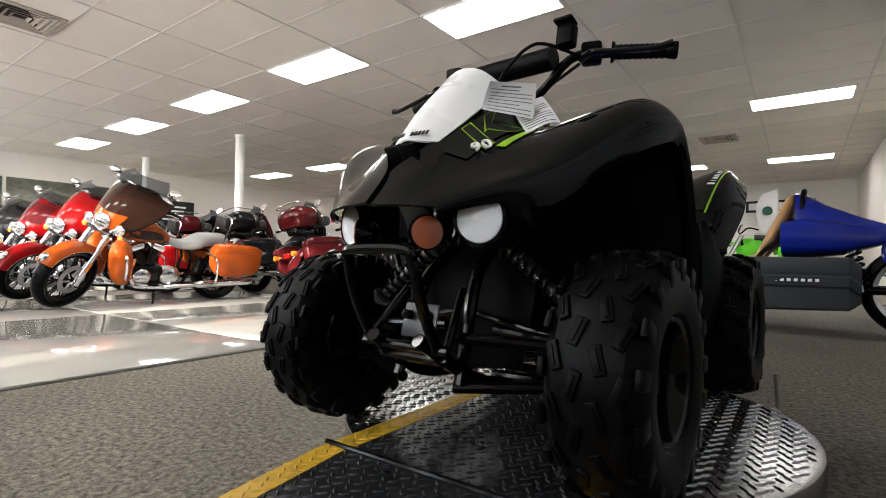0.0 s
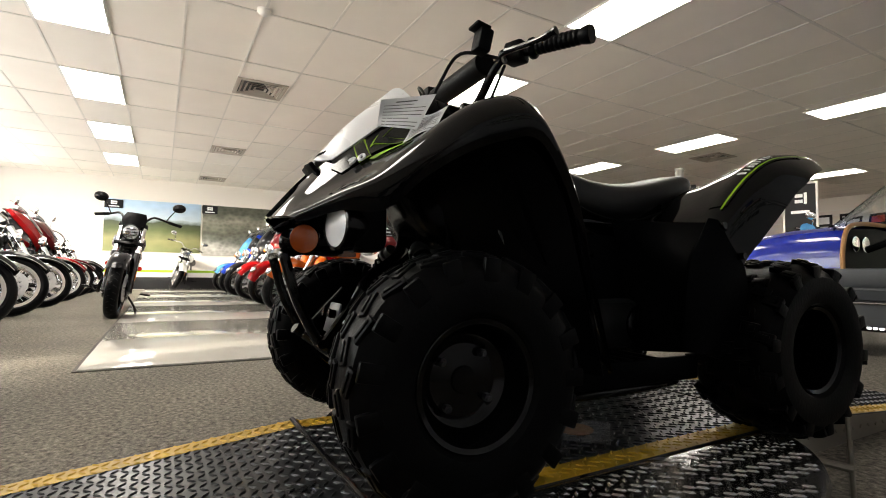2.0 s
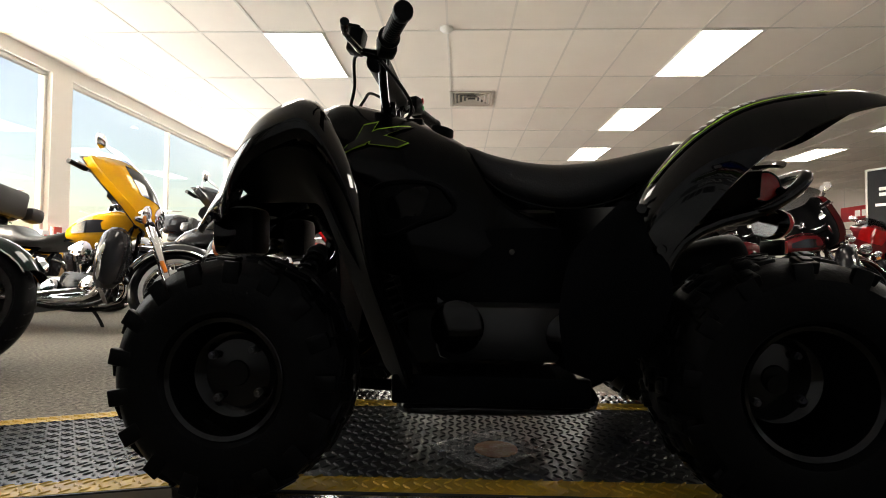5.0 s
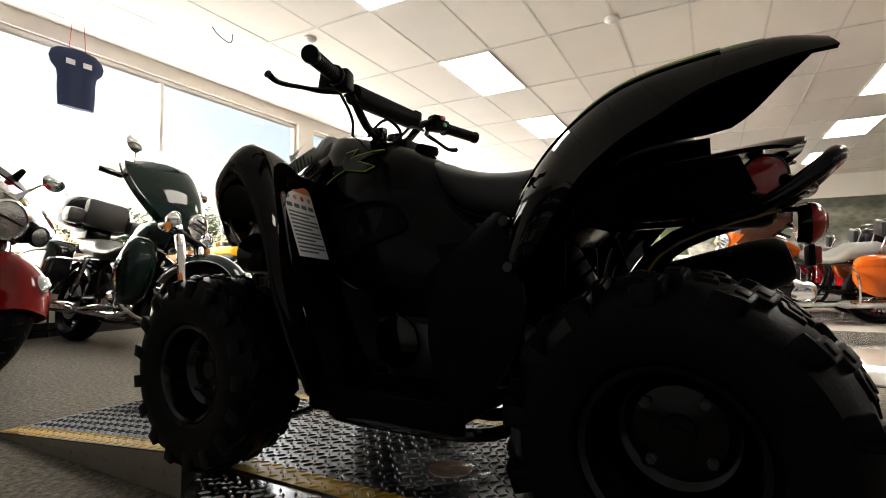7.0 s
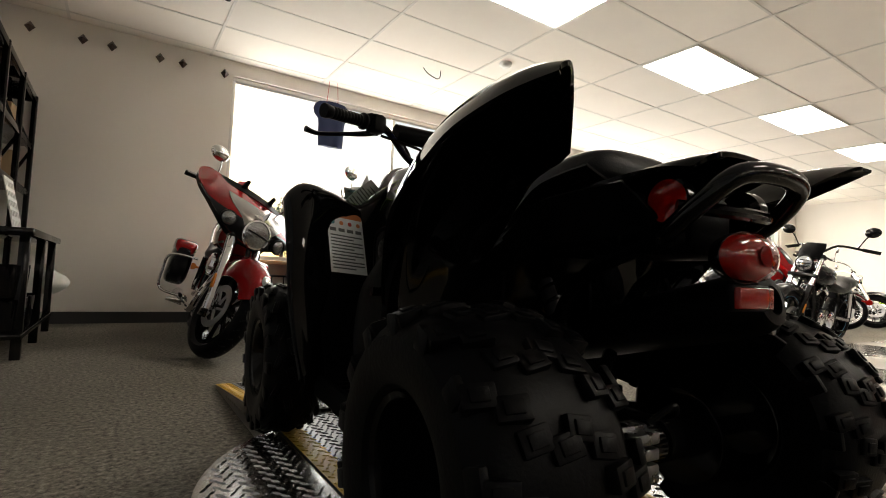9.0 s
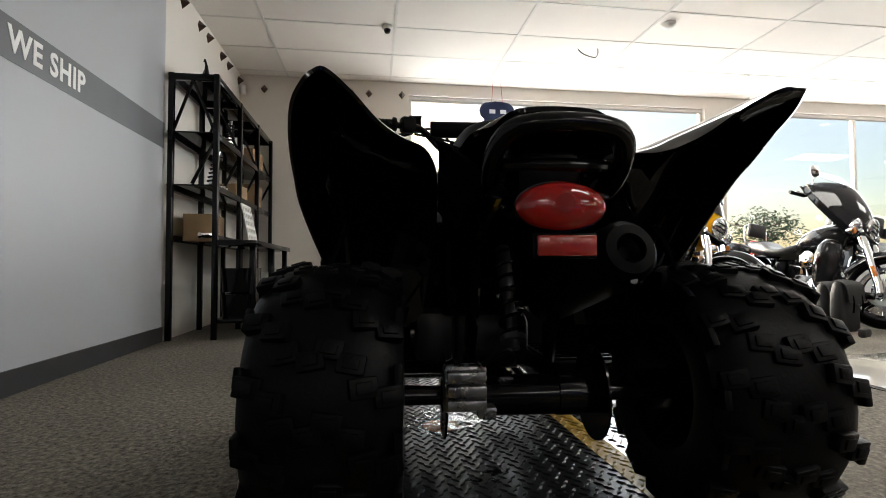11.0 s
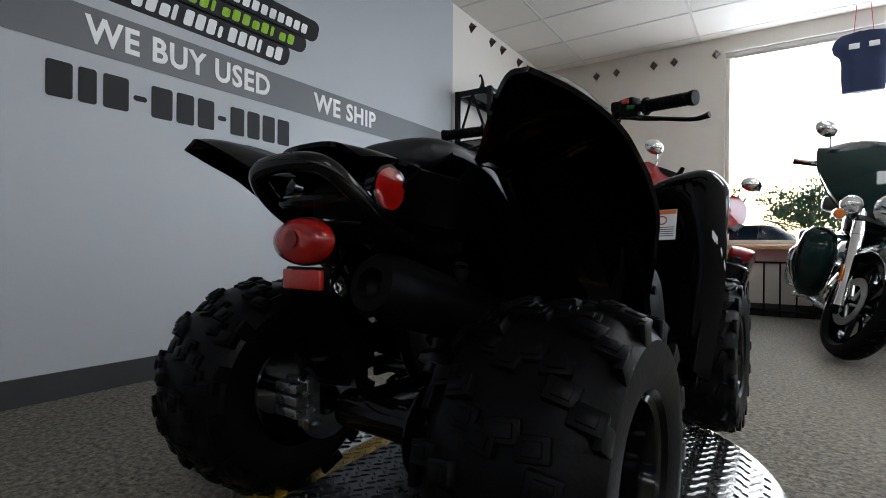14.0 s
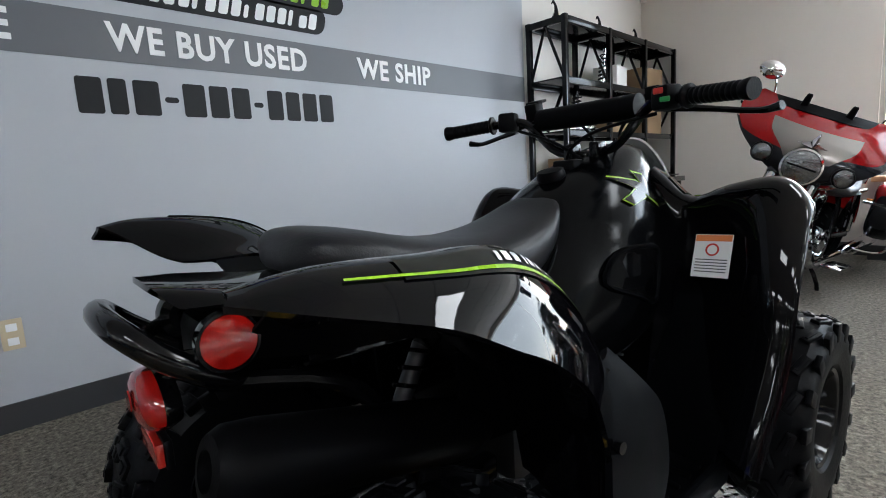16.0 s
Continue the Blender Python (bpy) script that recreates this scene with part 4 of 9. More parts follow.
for sgn in (-1, 1):
    rows = rear_net(-0.668) if sgn > 0 else both(rear_net(-0.662))
    if sgn > 0:      # this one is bent: a little lower and further out towards its tip
        for r in rows:
            for c, (x, y, z) in enumerate(r):
                f = min(1, max(0, (-0.36 - y) / 0.16))
                r[c] = (x + 0.008 * f * min(1, c / 3), y, z - (0.022, 0.022, 0.022, 0.022, 0.014, 0.004)[c] * f)
    bm = bmesh.new()
    shell(bm, rows, 0.006)
    rf = part("rear_fender", bm, M["gloss"], quad, "gloss black rear fender with a lime stripe", angle=50)
    net = dense(rows, 6, 6)
    fine = dense(rows, 16, 12)
    up, low = (0.0075, 3) if sgn > 0 else (0.0025, 0)
    decal("grey_field", fine, 54, 118, 33 + low, 42 + low, M["olive"], rf, up, sgn, "", 0.13)
    decal("lime_stripe", fine, 52, 126, 40 + low, 41 + low, M["green"], rf, up + 0.0006, sgn, "", 0.13)
    for k in range(8):
        decal("brand_bar", fine, 76 + 3 * k + (k > 0), 78 + 3 * k + (k > 0 and k % 3 != 1), 36 + low - (k == 0), 39 + low, M["white"], rf, up + 0.0012, sgn, "", 0.13)
    # side guard ahead of the rear wheel
    b = bmesh.new()
    shell(b, [[(sgn * 0.352, -0.212, 0.546), (sgn * 0.372, -0.150, 0.485), (sgn * 0.378, -0.112, 0.435), (sgn * 0.378, -0.094, 0.335), (sgn * 0.365, -0.110, 0.232)],
              [(sgn * 0.362, -0.232, 0.543), (sgn * 0.388, -0.205, 0.475), (sgn * 0.398, -0.195, 0.405), (sgn * 0.398, -0.180, 0.320), (sgn * 0.380, -0.150, 0.222)],
              [(sgn * 0.360, -0.252, 0.535), (sgn * 0.392, -0.272, 0.460), (sgn * 0.402, -0.284, 0.372), (sgn * 0.395, -0.246, 0.284), (sgn * 0.378, -0.188, 0.220)]], 0.010)
    sg = part("side_guard", b, M["panel"], quad, "textured black side guard", angle=50)
    b = bmesh.new()
    rod(b, (sgn * 0.362, -0.240, 0.526), (sgn * 0.378, -0.240, 0.528), 0.009, seg=12)
    part("bolt", b, M["blackmetal"], sg)
    b = bmesh.new()
    rod(b, (sgn * 0.395, -0.262, 0.452), (sgn * 0.412, -0.262, 0.453), 0.008, seg=12)
    part("bolt", b, M["blackmetal"], sg)
    # inner panel closing the guard towards the seat
    b = bmesh.new()
    shell(b, [[(sgn * 0.125, -0.12, 0.555), (sgn * 0.128, -0.14, 0.42), (sgn * 0.13, -0.10, 0.22)], [(sgn * 0.24, -0.18, 0.545), (sgn * 0.24, -0.15, 0.42), (sgn * 0.22, -0.12, 0.21)], [(sgn * 0.358, -0.225, 0.535), (sgn * 0.378, -0.15, 0.42), (sgn * 0.365, -0.13, 0.225)]], 0.006)
    part("inner_panel", b, M["panel"], quad, angle=50)
    # foot board with raised edge
    b = bmesh.new()
    box(b, sgn * 0.245, 0.030, 0.188, 0.22, 0.36, 0.018, 0.006)
    box(b, sgn * 0.356, 0.030, 0.190, 0.016, 0.37, 0.055, 0.006)
    fb = part("foot_board", b, M["panel"], quad, "ribbed black foot board")
    for k in range(7):
        b = bmesh.new()
        box(b, sgn * 0.245, -0.105 + k * 0.045, 0.200, 0.17, 0.012, 0.008, 0.002)
        part("rib", b, M["satin"], fb)
    b = bmesh.new()
    tube(b, [(sgn * 0.12, 0.22, 0.135), (sgn * 0.27, 0.21, 0.140), (sgn * 0.325, 0.16, 0.146), (sgn * 0.33, -0.06, 0.152), (sgn * 0.28, -0.17, 0.150), (sgn * 0.12, -0.19, 0.145)], 0.012, curve=4)
    part("step_tube", b, M["blackmetal"], quad)

# inner fender on the exhaust side
bm = bmesh.new()
shell(bm, [[(0.095, -0.205, 0.575), (0.155, -0.215, 0.565), (0.235, -0.232, 0.545)], [(0.100, -0.205, 0.550), (0.165, -0.210, 0.530), (0.240, -0.215, 0.500)], [(0.115, -0.195, 0.520), (0.170, -0.200, 0.480), (0.240, -0.190, 0.450)]], 0.004)
shell(bm, [[(0.168, -0.215, 0.570), (0.168, -0.30, 0.585), (0.172, -0.40, 0.645), (0.195, -0.50, 0.650)], [(0.172, -0.205, 0.530), (0.172, -0.30, 0.548), (0.172, -0.40, 0.600), (0.172, -0.50, 0.630)]], 0.004)
part("inner_fender", bm, M["satin"], quad, angle=50)
# tail cover behind the seat
bm = bmesh.new()
shell(bm, [[(-0.15, -0.415, 0.621), (-0.08, -0.425, 0.644), (0, -0.425, 0.652), (0.08, -0.425, 0.644), (0.15, -0.415, 0.621)],
           [(-0.135, -0.495, 0.636), (-0.080, -0.525, 0.652), (0, -0.525, 0.656), (0.080, -0.525, 0.652), (0.135, -0.495, 0.636)],
           [(-0.12, -0.595, 0.648), (-0.075, -0.615, 0.664), (0, -0.615, 0.666), (0.075, -0.615, 0.664), (0.12, -0.595, 0.648)],
           [(-0.09, -0.640, 0.652), (-0.06, -0.663, 0.669), (0, -0.667, 0.673), (0.06, -0.663, 0.669), (0.09, -0.640, 0.652)]], 0.008)
part("tail_cover", bm, M["gloss"], quad, "gloss black tail cover", angle=50)
bm = bmesh.new()
box(bm, 0, -0.55, 0.578, 0.11, 0.14, 0.10, 0.02)
part("tail_box", bm, M["satin"], quad)
for sgn in (-1, 1):
    bm = bmesh.new()
    shell(bm, [[(sgn * 0.152, -0.285, 0.568), (sgn * 0.152, -0.375, 0.621), (sgn * 0.158, -0.455, 0.631), (sgn * 0.145, -0.565, 0.640)], [(sgn * 0.110, -0.275, 0.528), (sgn * 0.110, -0.375, 0.551), (sgn * 0.105, -0.475, 0.558), (sgn * 0.075, -0.595, 0.576)]], 0.005)
    part("tail_side", bm, M["satin"], quad, angle=50)
    # deck that joins the tail to the fender
    bm = bmesh.new()
    shell(bm, [[(sgn * 0.075, -0.285, 0.574), (sgn * 0.115, -0.290, 0.582), (sgn * 0.156, -0.295, 0.592)], [(sgn * 0.075, -0.365, 0.616), (sgn * 0.115, -0.370, 0.628), (sgn * 0.157, -0.375, 0.650)], [(sgn * 0.075, -0.445, 0.636), (sgn * 0.118, -0.450, 0.646), (sgn * 0.163, -0.455, 0.666)], [(sgn * 0.075, -0.520, 0.640), (sgn * 0.122, -0.523, 0.648), (sgn * 0.176, -0.525, 0.667)]], 0.004)
    part("rear_deck", bm, M["satin"], quad, angle=50)
# grab rail
bm = bmesh.new()
tube(bm, [(-0.070, -0.568, 0.552), (-0.096, -0.610, 0.564), (-0.100, -0.664, 0.602), (-0.076, -0.700, 0.636), (0, -0.710, 0.644), (0.076, -0.700, 0.636), (0.100, -0.664, 0.602), (0.096, -0.610, 0.564), (0.070, -0.568, 0.552)], 0.015, seg=12)
part("grab_rail", bm, M["blackmetal"], quad, "black tubular grab rail")
bm = bmesh.new()
tube(bm, [(-0.105, -0.628, 0.598), (-0.05, -0.668, 0.592), (0.05, -0.668, 0.592), (0.105, -0.628, 0.598)], 0.010)
tube(bm, [(0.03, -0.658, 0.561), (0.09, -0.588, 0.561)], 0.005, curve=1)
part("lamp_bracket", bm, M["blackmetal"], quad)
# tail lamp: oval lens in a dark rim, two screws
bm = bmesh.new()
rings = []
for dy, k in ((0.0, 1.0), (-0.012, 0.98), (-0.020, 0.88), (-0.026, 0.62), (-0.028, 0.25), (-0.0285, 0.02)):
    rings.append([(x * k, -0.664 + dy, 0.530 + z * k) for x, z in oval(32, 0.068, 0.037, 2.0)])
loft(bm, rings)
tl_ = part("tail_lamp", bm, M["redlens"], quad, "red oval tail lamp", angle=60)
bm = bmesh.new()
loft(bm, [[(x * k, y, 0.530 + z * k) for x, z in oval(32, 0.068, 0.037, 2.0)] for y, k in ((-0.648, 0.9), (-0.663, 1.03), (-0.668, 1.03))])
part("lamp_rim", bm, M["blackmetal"], tl_)
for sgn in (-1, 1):
    bm = bmesh.new()
    rod(bm, (sgn * 0.057, -0.668, 0.530), (sgn * 0.057, -0.680, 0.530), 0.004, seg=10)
    part("screw", bm, M["chrome"], tl_)
bm = bmesh.new()
lathe(bm, [(0, 0.0), (0.014, 0), (0.014, 0.002), (0, 0.002)], Matrix.Translation((0, -0.6935, 0.533)) @ pose(0, 0, 0, 90), 18)
part("bulb_ring", bm, mat("deep_red_lens", (0.22, 0.006, 0.004), rough=0.15), tl_)
bm = bmesh.new()
box(bm, 0.006, -0.676, 0.472, 0.088, 0.012, 0.031, 0.003)
part("tail_reflector", bm, mat("red_reflector", (0.32, 0.015, 0.01), rough=0.2, var=0.2, scale=200, coat=0.5), quad, "red rectangular reflector")
bm = bmesh.new()
box(bm, 0.006, -0.668, 0.472, 0.096, 0.010, 0.038, 0.003)
part("reflector_backing", bm, M["satin"], quad)
for sgn in (-1, 1):
    ax = Matrix.Translation((sgn * 0.084 + 0.012, -0.602, 0.610)) @ pose(0, 0, 0, 0, sgn * 90)
    bm = bmesh.new()
    lathe(bm, [(0, -0.012), (0.025, -0.010), (0.035, 0.0), (0.0365, 0.012), (0.0365, 0.020), (0.033, 0.0205), (0.032, 0.016), (0, 0.016)], ax, 28)
    sr = part("side_reflector", bm, M["blackmetal"], quad, "round red side reflector in a black cup")
    bm = bmesh.new()
    lathe(bm, [(0, 0.016), (0.0325, 0.016), (0.032, 0.020), (0.018, 0.0225), (0, 0.023)], ax, 28)
    part("reflector_face", bm, M["redlens"], sr)
# silencer
bm = bmesh.new()
ax = Matrix.Translation((0.104, -0.205, 0.352)) @ (Vector((0.014, -0.435, 0.116)).to_track_quat("Z", "Y").to_matrix().to_4x4())
lathe(bm, [(0, 0.0), (0.035, 0.0), (0.052, 0.05), (0.054, 0.40), (0.050, 0.44), (0.040, 0.455), (0.024, 0.458), (0.022, 0.44), (0.010, 0.43), (0, 0.43)], ax, 32)
sil = part("silencer", bm, M["satin"], quad, "black exhaust silencer")
bm = bmesh.new()
tube(bm, [(0.104, -0.21, 0.353), (0.12, -0.05, 0.335), (0.13, 0.10, 0.33), (0.08, 0.19, 0.31)], 0.017)
part("exhaust_pipe", bm, M["blackmetal"], quad)
bm = bmesh.new()
rod(bm, (0.122, -0.632, 0.421), (0.122, -0.646, 0.420), 0.006, seg=8)
part("bolt", bm, M["silver"], sil)

# black bulkhead behind the front suspension
bm = bmesh.new()
shell(bm, [[(-0.15, 0.415, 0.58), (0, 0.43, 0.60), (0.15, 0.415, 0.58)], [(-0.14, 0.39, 0.38), (0, 0.41, 0.38), (0.14, 0.40, 0.38)], [(-0.12, 0.42, 0.18), (0, 0.44, 0.17), (0.12, 0.42, 0.18)]], 0.008)
part("front_bulkhead", bm, M["satin"], quad, "black plastic panel behind the front suspension", angle=60)
# engine side covers under the tank
for sgn in (-1, 1):
    b = bmesh.new()
    shell(b, [[(sgn * 0.105, 0.24, 0.47), (sgn * 0.128, 0.10, 0.50), (sgn * 0.125, -0.08, 0.51), (sgn * 0.12, -0.26, 0.50)], [(sgn * 0.118, 0.24, 0.405), (sgn * 0.142, 0.10, 0.42), (sgn * 0.142, -0.08, 0.42), (sgn * 0.125, -0.26, 0.42)], [(sgn * 0.118, 0.23, 0.335), (sgn * 0.145, 0.10, 0.335), (sgn * 0.148, -0.08, 0.33), (sgn * 0.12, -0.25, 0.33)]], 0.008)
    ec = part("side_cover", b, M["panel"], quad, "textured black engine side cover", angle=50)
    for yy, zz, r in ((-0.16, 0.40, 0.009), (-0.02, 0.455, 0.009)):
        b = bmesh.new()
        lathe(b, [(0, 0.016), (r * 0.7, 0.016), (r * 0.95, 0.010), (r, 0)], Matrix.Translation((sgn * 0.140, yy, zz)) @ Matrix.Rotation(sgn * PI / 2, 4, "Y"), 20)
        part("cover_cap", b, M["blackmetal"], ec)

# frame, engine and drive
bm = bmesh.new()
for sgn in (-1, 1):
    tube(bm, [(sgn * 0.06, 0.70, 0.27), (sgn * 0.09, 0.52, 0.165), (sgn * 0.11, 0.25, 0.135), (sgn * 0.11, -0.15, 0.14), (sgn * 0.09, -0.30, 0.24), (sgn * 0.085, -0.42, 0.48), (sgn * 0.085, -0.62, 0.56)], 0.014, curve=5)
    tube(bm, [(sgn * 0.05, 0.45, 0.62), (sgn * 0.07, 0.30, 0.56), (sgn * 0.085, -0.20, 0.55), (sgn * 0.085, -0.50, 0.555)], 0.014, curve=5)
    tube(bm, [(sgn * 0.04, 0.435, 0.63), (sgn * 0.05, 0.44, 0.46), (sgn * 0.07, 0.53, 0.37), (sgn * 0.085, 0.60, 0.17)], 0.014, curve=5)
tube(bm, [(-0.11, 0.22, 0.135), (0.11, 0.22, 0.135)], 0.012, curve=1)
tube(bm, [(-0.11, -0.12, 0.14), (0.11, -0.12, 0.14)], 0.012, curve=1)
part("chassis", bm, M["blackmetal"], quad, "black tubular steel frame")
M["engine_alloy"] = mat("dark_engine_alloy", (0.03, 0.03, 0.032), rough=0.4, metal=0.5, var=0.3)
bm = bmesh.new()
box(bm, 0.0, 0.06, 0.25, 0.20, 0.34, 0.15, 0.03)
eng = part("engine", bm, M["engine_alloy"], quad, "dark alloy engine with cooling fins")
bm = bmesh.new()
box(bm, 0.02, 0.20, 0.36, 0.14, 0.12, 0.18, 0.02, pose(0, 0, 0, -25))
part("cylinder", bm, M["engine_alloy"], eng)
bm = bmesh.new()
box(bm, -0.155, -0.03, 0.275, 0.10, 0.36, 0.13, 0.03)
part("belt_case", bm, M["engine_alloy"], eng)
for k in range(6):
    bm = bmesh.new()
    box(bm, 0.02, 0.21 + k * 0.004, 0.30 + k * 0.022, 0.165, 0.14, 0.006, 0.001, pose(0, 0, 0, -25))
    part("cooling_fin", bm, M["engine_alloy"], eng)
for yy, zz, r in ((-0.14, 0.275, 0.05), (0.10, 0.29, 0.058)):
    bm = bmesh.new()
    lathe(bm, [(0, 0), (r, 0), (r, 0.010), (r * 0.8, 0.016), (0, 0.018)], Matrix.Translation((-0.203, yy, zz)) @ pose(0, 0, 0, 0, -90), 24)
    part("engine_cover", bm, M["blackmetal"], eng)
bm = bmesh.new()
rod(bm, (-0.13, 0.15, 0.34), (-0.13, -0.02, 0.345), 0.018)
rod(bm, (-0.135, 0.10, 0.30), (-0.135, 0.07, 0.36), 0.007)
part("carburettor", bm, M["dullsteel"], quad)
bm = bmesh.new()
box(bm, -0.05, -0.32, 0.225, 0.035, 0.38, 0.05, 0.01)
box(bm, 0.06, -0.32, 0.225, 0.035, 0.38, 0.05, 0.01)
rod(bm, (-0.10, -0.485, 0.210), (0.12, -0.485, 0.210), 0.036, seg=20)
part("swing_arm", bm, M["blackmetal"], quad)
bm = bmesh.new()
rod(bm, (-0.345, -0.485, 0.212), (0.345, -0.485, 0.212), 0.017, seg=16)
part("rear_axle", bm, M["blackmetal"], quad, "black rear axle")
bm = bmesh.new()
rod(bm, (0.045, -0.485, 0.212), (0.085, -0.485, 0.212), 0.040, seg=20)
part("axle_collar", bm, M["blackmetal"], quad)
for nm, x, r, ma in (("brake_disc", -0.160, 0.075, "blackmetal"), ("sprocket", 0.115, 0.085, "blackmetal")):
    bm = bmesh.new()
    lathe(bm, [(0.03, -0.002), (r, -0.002), (r, 0.002), (0.03, 0.002), (0.03, -0.002)], Matrix.Translation((x, -0.485, 0.212)) @ SPIN, 36)
    part(nm, bm, M[ma], quad)
bm = bmesh.new()
for k in range(3):
    box(bm, -0.132, -0.592, 0.268 - k * 0.022, 0.062, 0.03, 0.017, 0.003)
box(bm, -0.132, -0.570, 0.245, 0.07, 0.03, 0.075, 0.006)
box(bm, -0.098, -0.580, 0.208, 0.03, 0.03, 0.02, 0.004)
part("brake_caliper", bm, mat("worn_cast_alloy", (0.30, 0.30, 0.31), rough=0.28, metal=0.95, var=0.6, scale=40, bump=0.3, bscale=120), quad, "cast aluminium brake caliper")
bm = bmesh.new()
tube(bm, [(-0.105, -0.59, 0.285), (-0.07, -0.605, 0.31), (-0.055, -0.59, 0.29), (-0.06, -0.52, 0.27)], 0.005, seg=8)
part("brake_hose", bm, M["rubber"], quad)


def shock(p0, p1, turns=7, r=0.024):
    b = bmesh.new()
    p0, p1 = Vector(p0), Vector(p1)
    rod(b, p0, p0 + (p1 - p0) * 0.55, 0.012)
    rod(b, p0 + (p1 - p0) * 0.45, p1, 0.017)
    rod(b, p0 + (p1 - p0) * 0.06, p0 + (p1 - p0) * 0.10, r + 0.004)
    rod(b, p0 + (p1 - p0) * 0.88, p0 + (p1 - p0) * 0.92, r + 0.004)
    s = part("shock_absorber", b, M["dullsteel"], quad, "shock absorber with a coil spring")
    b = bmesh.new()
    m, L = along(p0, p1), (p1 - p0).length
    tube(b, [m @ Vector((r * math.cos(2 * PI * i / 10), r * math.sin(2 * PI * i / 10), L * (0.1 + 0.78 * i / (turns * 10)))) for i in range(turns * 10 + 1)], 0.0042, seg=6, curve=1)
    part("spring", b, M["blackmetal"], s)


shock((0.0, -0.36, 0.27), (0.0, -0.22, 0.52))
for sgn in (-1, 1):
    shock((sgn * 0.285, 0.475, 0.310), (sgn * 0.085, 0.450, 0.462), 9, 0.022)
    for z, zo in ((0.165, 0.185), (0.265, 0.255)):
        for yi, yo in ((0.60, 0.502), (0.45, 0.492)):
            bm = bmesh.new()
            tube(bm, [(sgn * 0.07, yi, z), (sgn * 0.31, yo, zo)], 0.012, curve=1)
            part("suspension_arm", bm, M["blackmetal"], quad)
    bm = bmesh.new()
    tube(bm, [(sgn * 0.03, 0.47, 0.30), (sgn * 0.30, 0.46, 0.25)], 0.008, curve=1)
    part("tie_rod", bm, M["blackmetal"], quad)
    bm = bmesh.new()
    box(bm, sgn * 0.315, 0.497, 0.222, 0.03, 0.05, 0.13, 0.008)
    lathe(bm, [(0, 0), (0.055, 0), (0.055, 0.03), (0, 0.03)], Matrix.Translation((sgn * 0.32, 0.497, 0.221)) @ pose(0, 0, 0, 0, sgn * 90), 24)
    part("hub", bm, M["blackmetal"], quad)
    # lamps and reflectors at the nose
    ax = Matrix.Translation((sgn * 0.168, 0.645, 0.495)) @ pose(0, 0, 0, -90, 0, 0) @ pose(0, 0, 0, 0, sgn * 14)
    bm = bmesh.new()
    lathe(bm, [(0, -0.075), (0.035, -0.070), (0.050, -0.030), (0.052, 0.012), (0.051, 0.022), (0.0455, 0.024), (0.0445, 0.016), (0, 0.012)], ax, 32)
    hl = part("headlamp", bm, M["blackmetal"], quad, "round headlamp with a pale lens")
    bm = bmesh.new()
    lathe(bm, [(0, 0.014), (0.045, 0.015), (0.0435, 0.022), (0.027, 0.028), (0, 0.031)], ax, 32)
    part("lens", bm, M["lens"], hl)
    bm = bmesh.new()
    box(bm, sgn * 0.160, 0.602, 0.500, 0.10, 0.075, 0.115, 0.02)
    part("lamp_housing", bm, M["satin"], quad)
    ax = Matrix.Translation((sgn * 0.084, 0.708, 0.470)) @ pose(0, 0, 0, -90, 0, 0) @ pose(0, 0, 0, 0, sgn * 62)
    bm = bmesh.new()
    lathe(bm, [(0, -0.03), (0.020, -0.025), (0.032, -0.005), (0.033, 0.006), (0.030, 0.008), (0, 0.006)], ax, 28)
    ar = part("front_reflector", bm, M["blackmetal"], quad, "round amber reflector")
    bm = bmesh.new()
    lathe(bm, [(0, 0.006), (0.0305, 0.006), (0.030, 0.010), (0.016, 0.012), (0, 0.0125)], ax, 28)
    part("reflector_face", bm, M["amber"], ar)
# front bumper: upright loop, with lower cross bars and stays
bm = bmesh.new()
tube(bm, [(-0.085, 0.675, 0.25), (-0.088, 0.722, 0.34), (-0.086, 0.745, 0.415), (-0.07, 0.752, 0.438), (0.07, 0.752, 0.438), (0.086, 0.745, 0.415), (0.088, 0.722, 0.34), (0.085, 0.675, 0.25)], 0.011, curve=5)
bumper = part("front_bumper", bm, M["blackmetal"], quad, "black tubular front bumper")
for nm, p, q, r in (("cross_bar", (-0.112, 0.672, 0.250), (0.112, 0.672, 0.250), 0.010), ("cross_bar", (-0.09, 0.640, 0.225), (0.09, 0.640, 0.225), 0.014), ("stay", (-0.05, 0.752, 0.438), (-0.05, 0.62, 0.46), 0.008), ("stay", (0.05, 0.752, 0.438), (0.05, 0.62, 0.46), 0.008), ("stay", (-0.105, 0.668, 0.255), (-0.075, 0.58, 0.36), 0.008), ("stay", (0.105, 0.668, 0.255), (0.075, 0.58, 0.36), 0.008)):
    bm = bmesh.new()
    tube(bm, [p, q], r, curve=1)
    part(nm, bm, M["blackmetal"], bumper)
bm = bmesh.new()
box(bm, 0.0, 0.625, 0.295, 0.09, 0.006, 0.07, 0.004, pose(0, 0, 0, 15))
br_ = part("mount_plate", bm, M["dullsteel"], quad, "grey steel mounting plate")
for sgn in (-1, 1):
    bm = bmesh.new()
    rod(bm, (sgn * 0.026, 0.626, 0.305), (sgn * 0.026, 0.642, 0.308), 0.011, seg=6)
    part("bolt", bm, M["blackmetal"], br_)

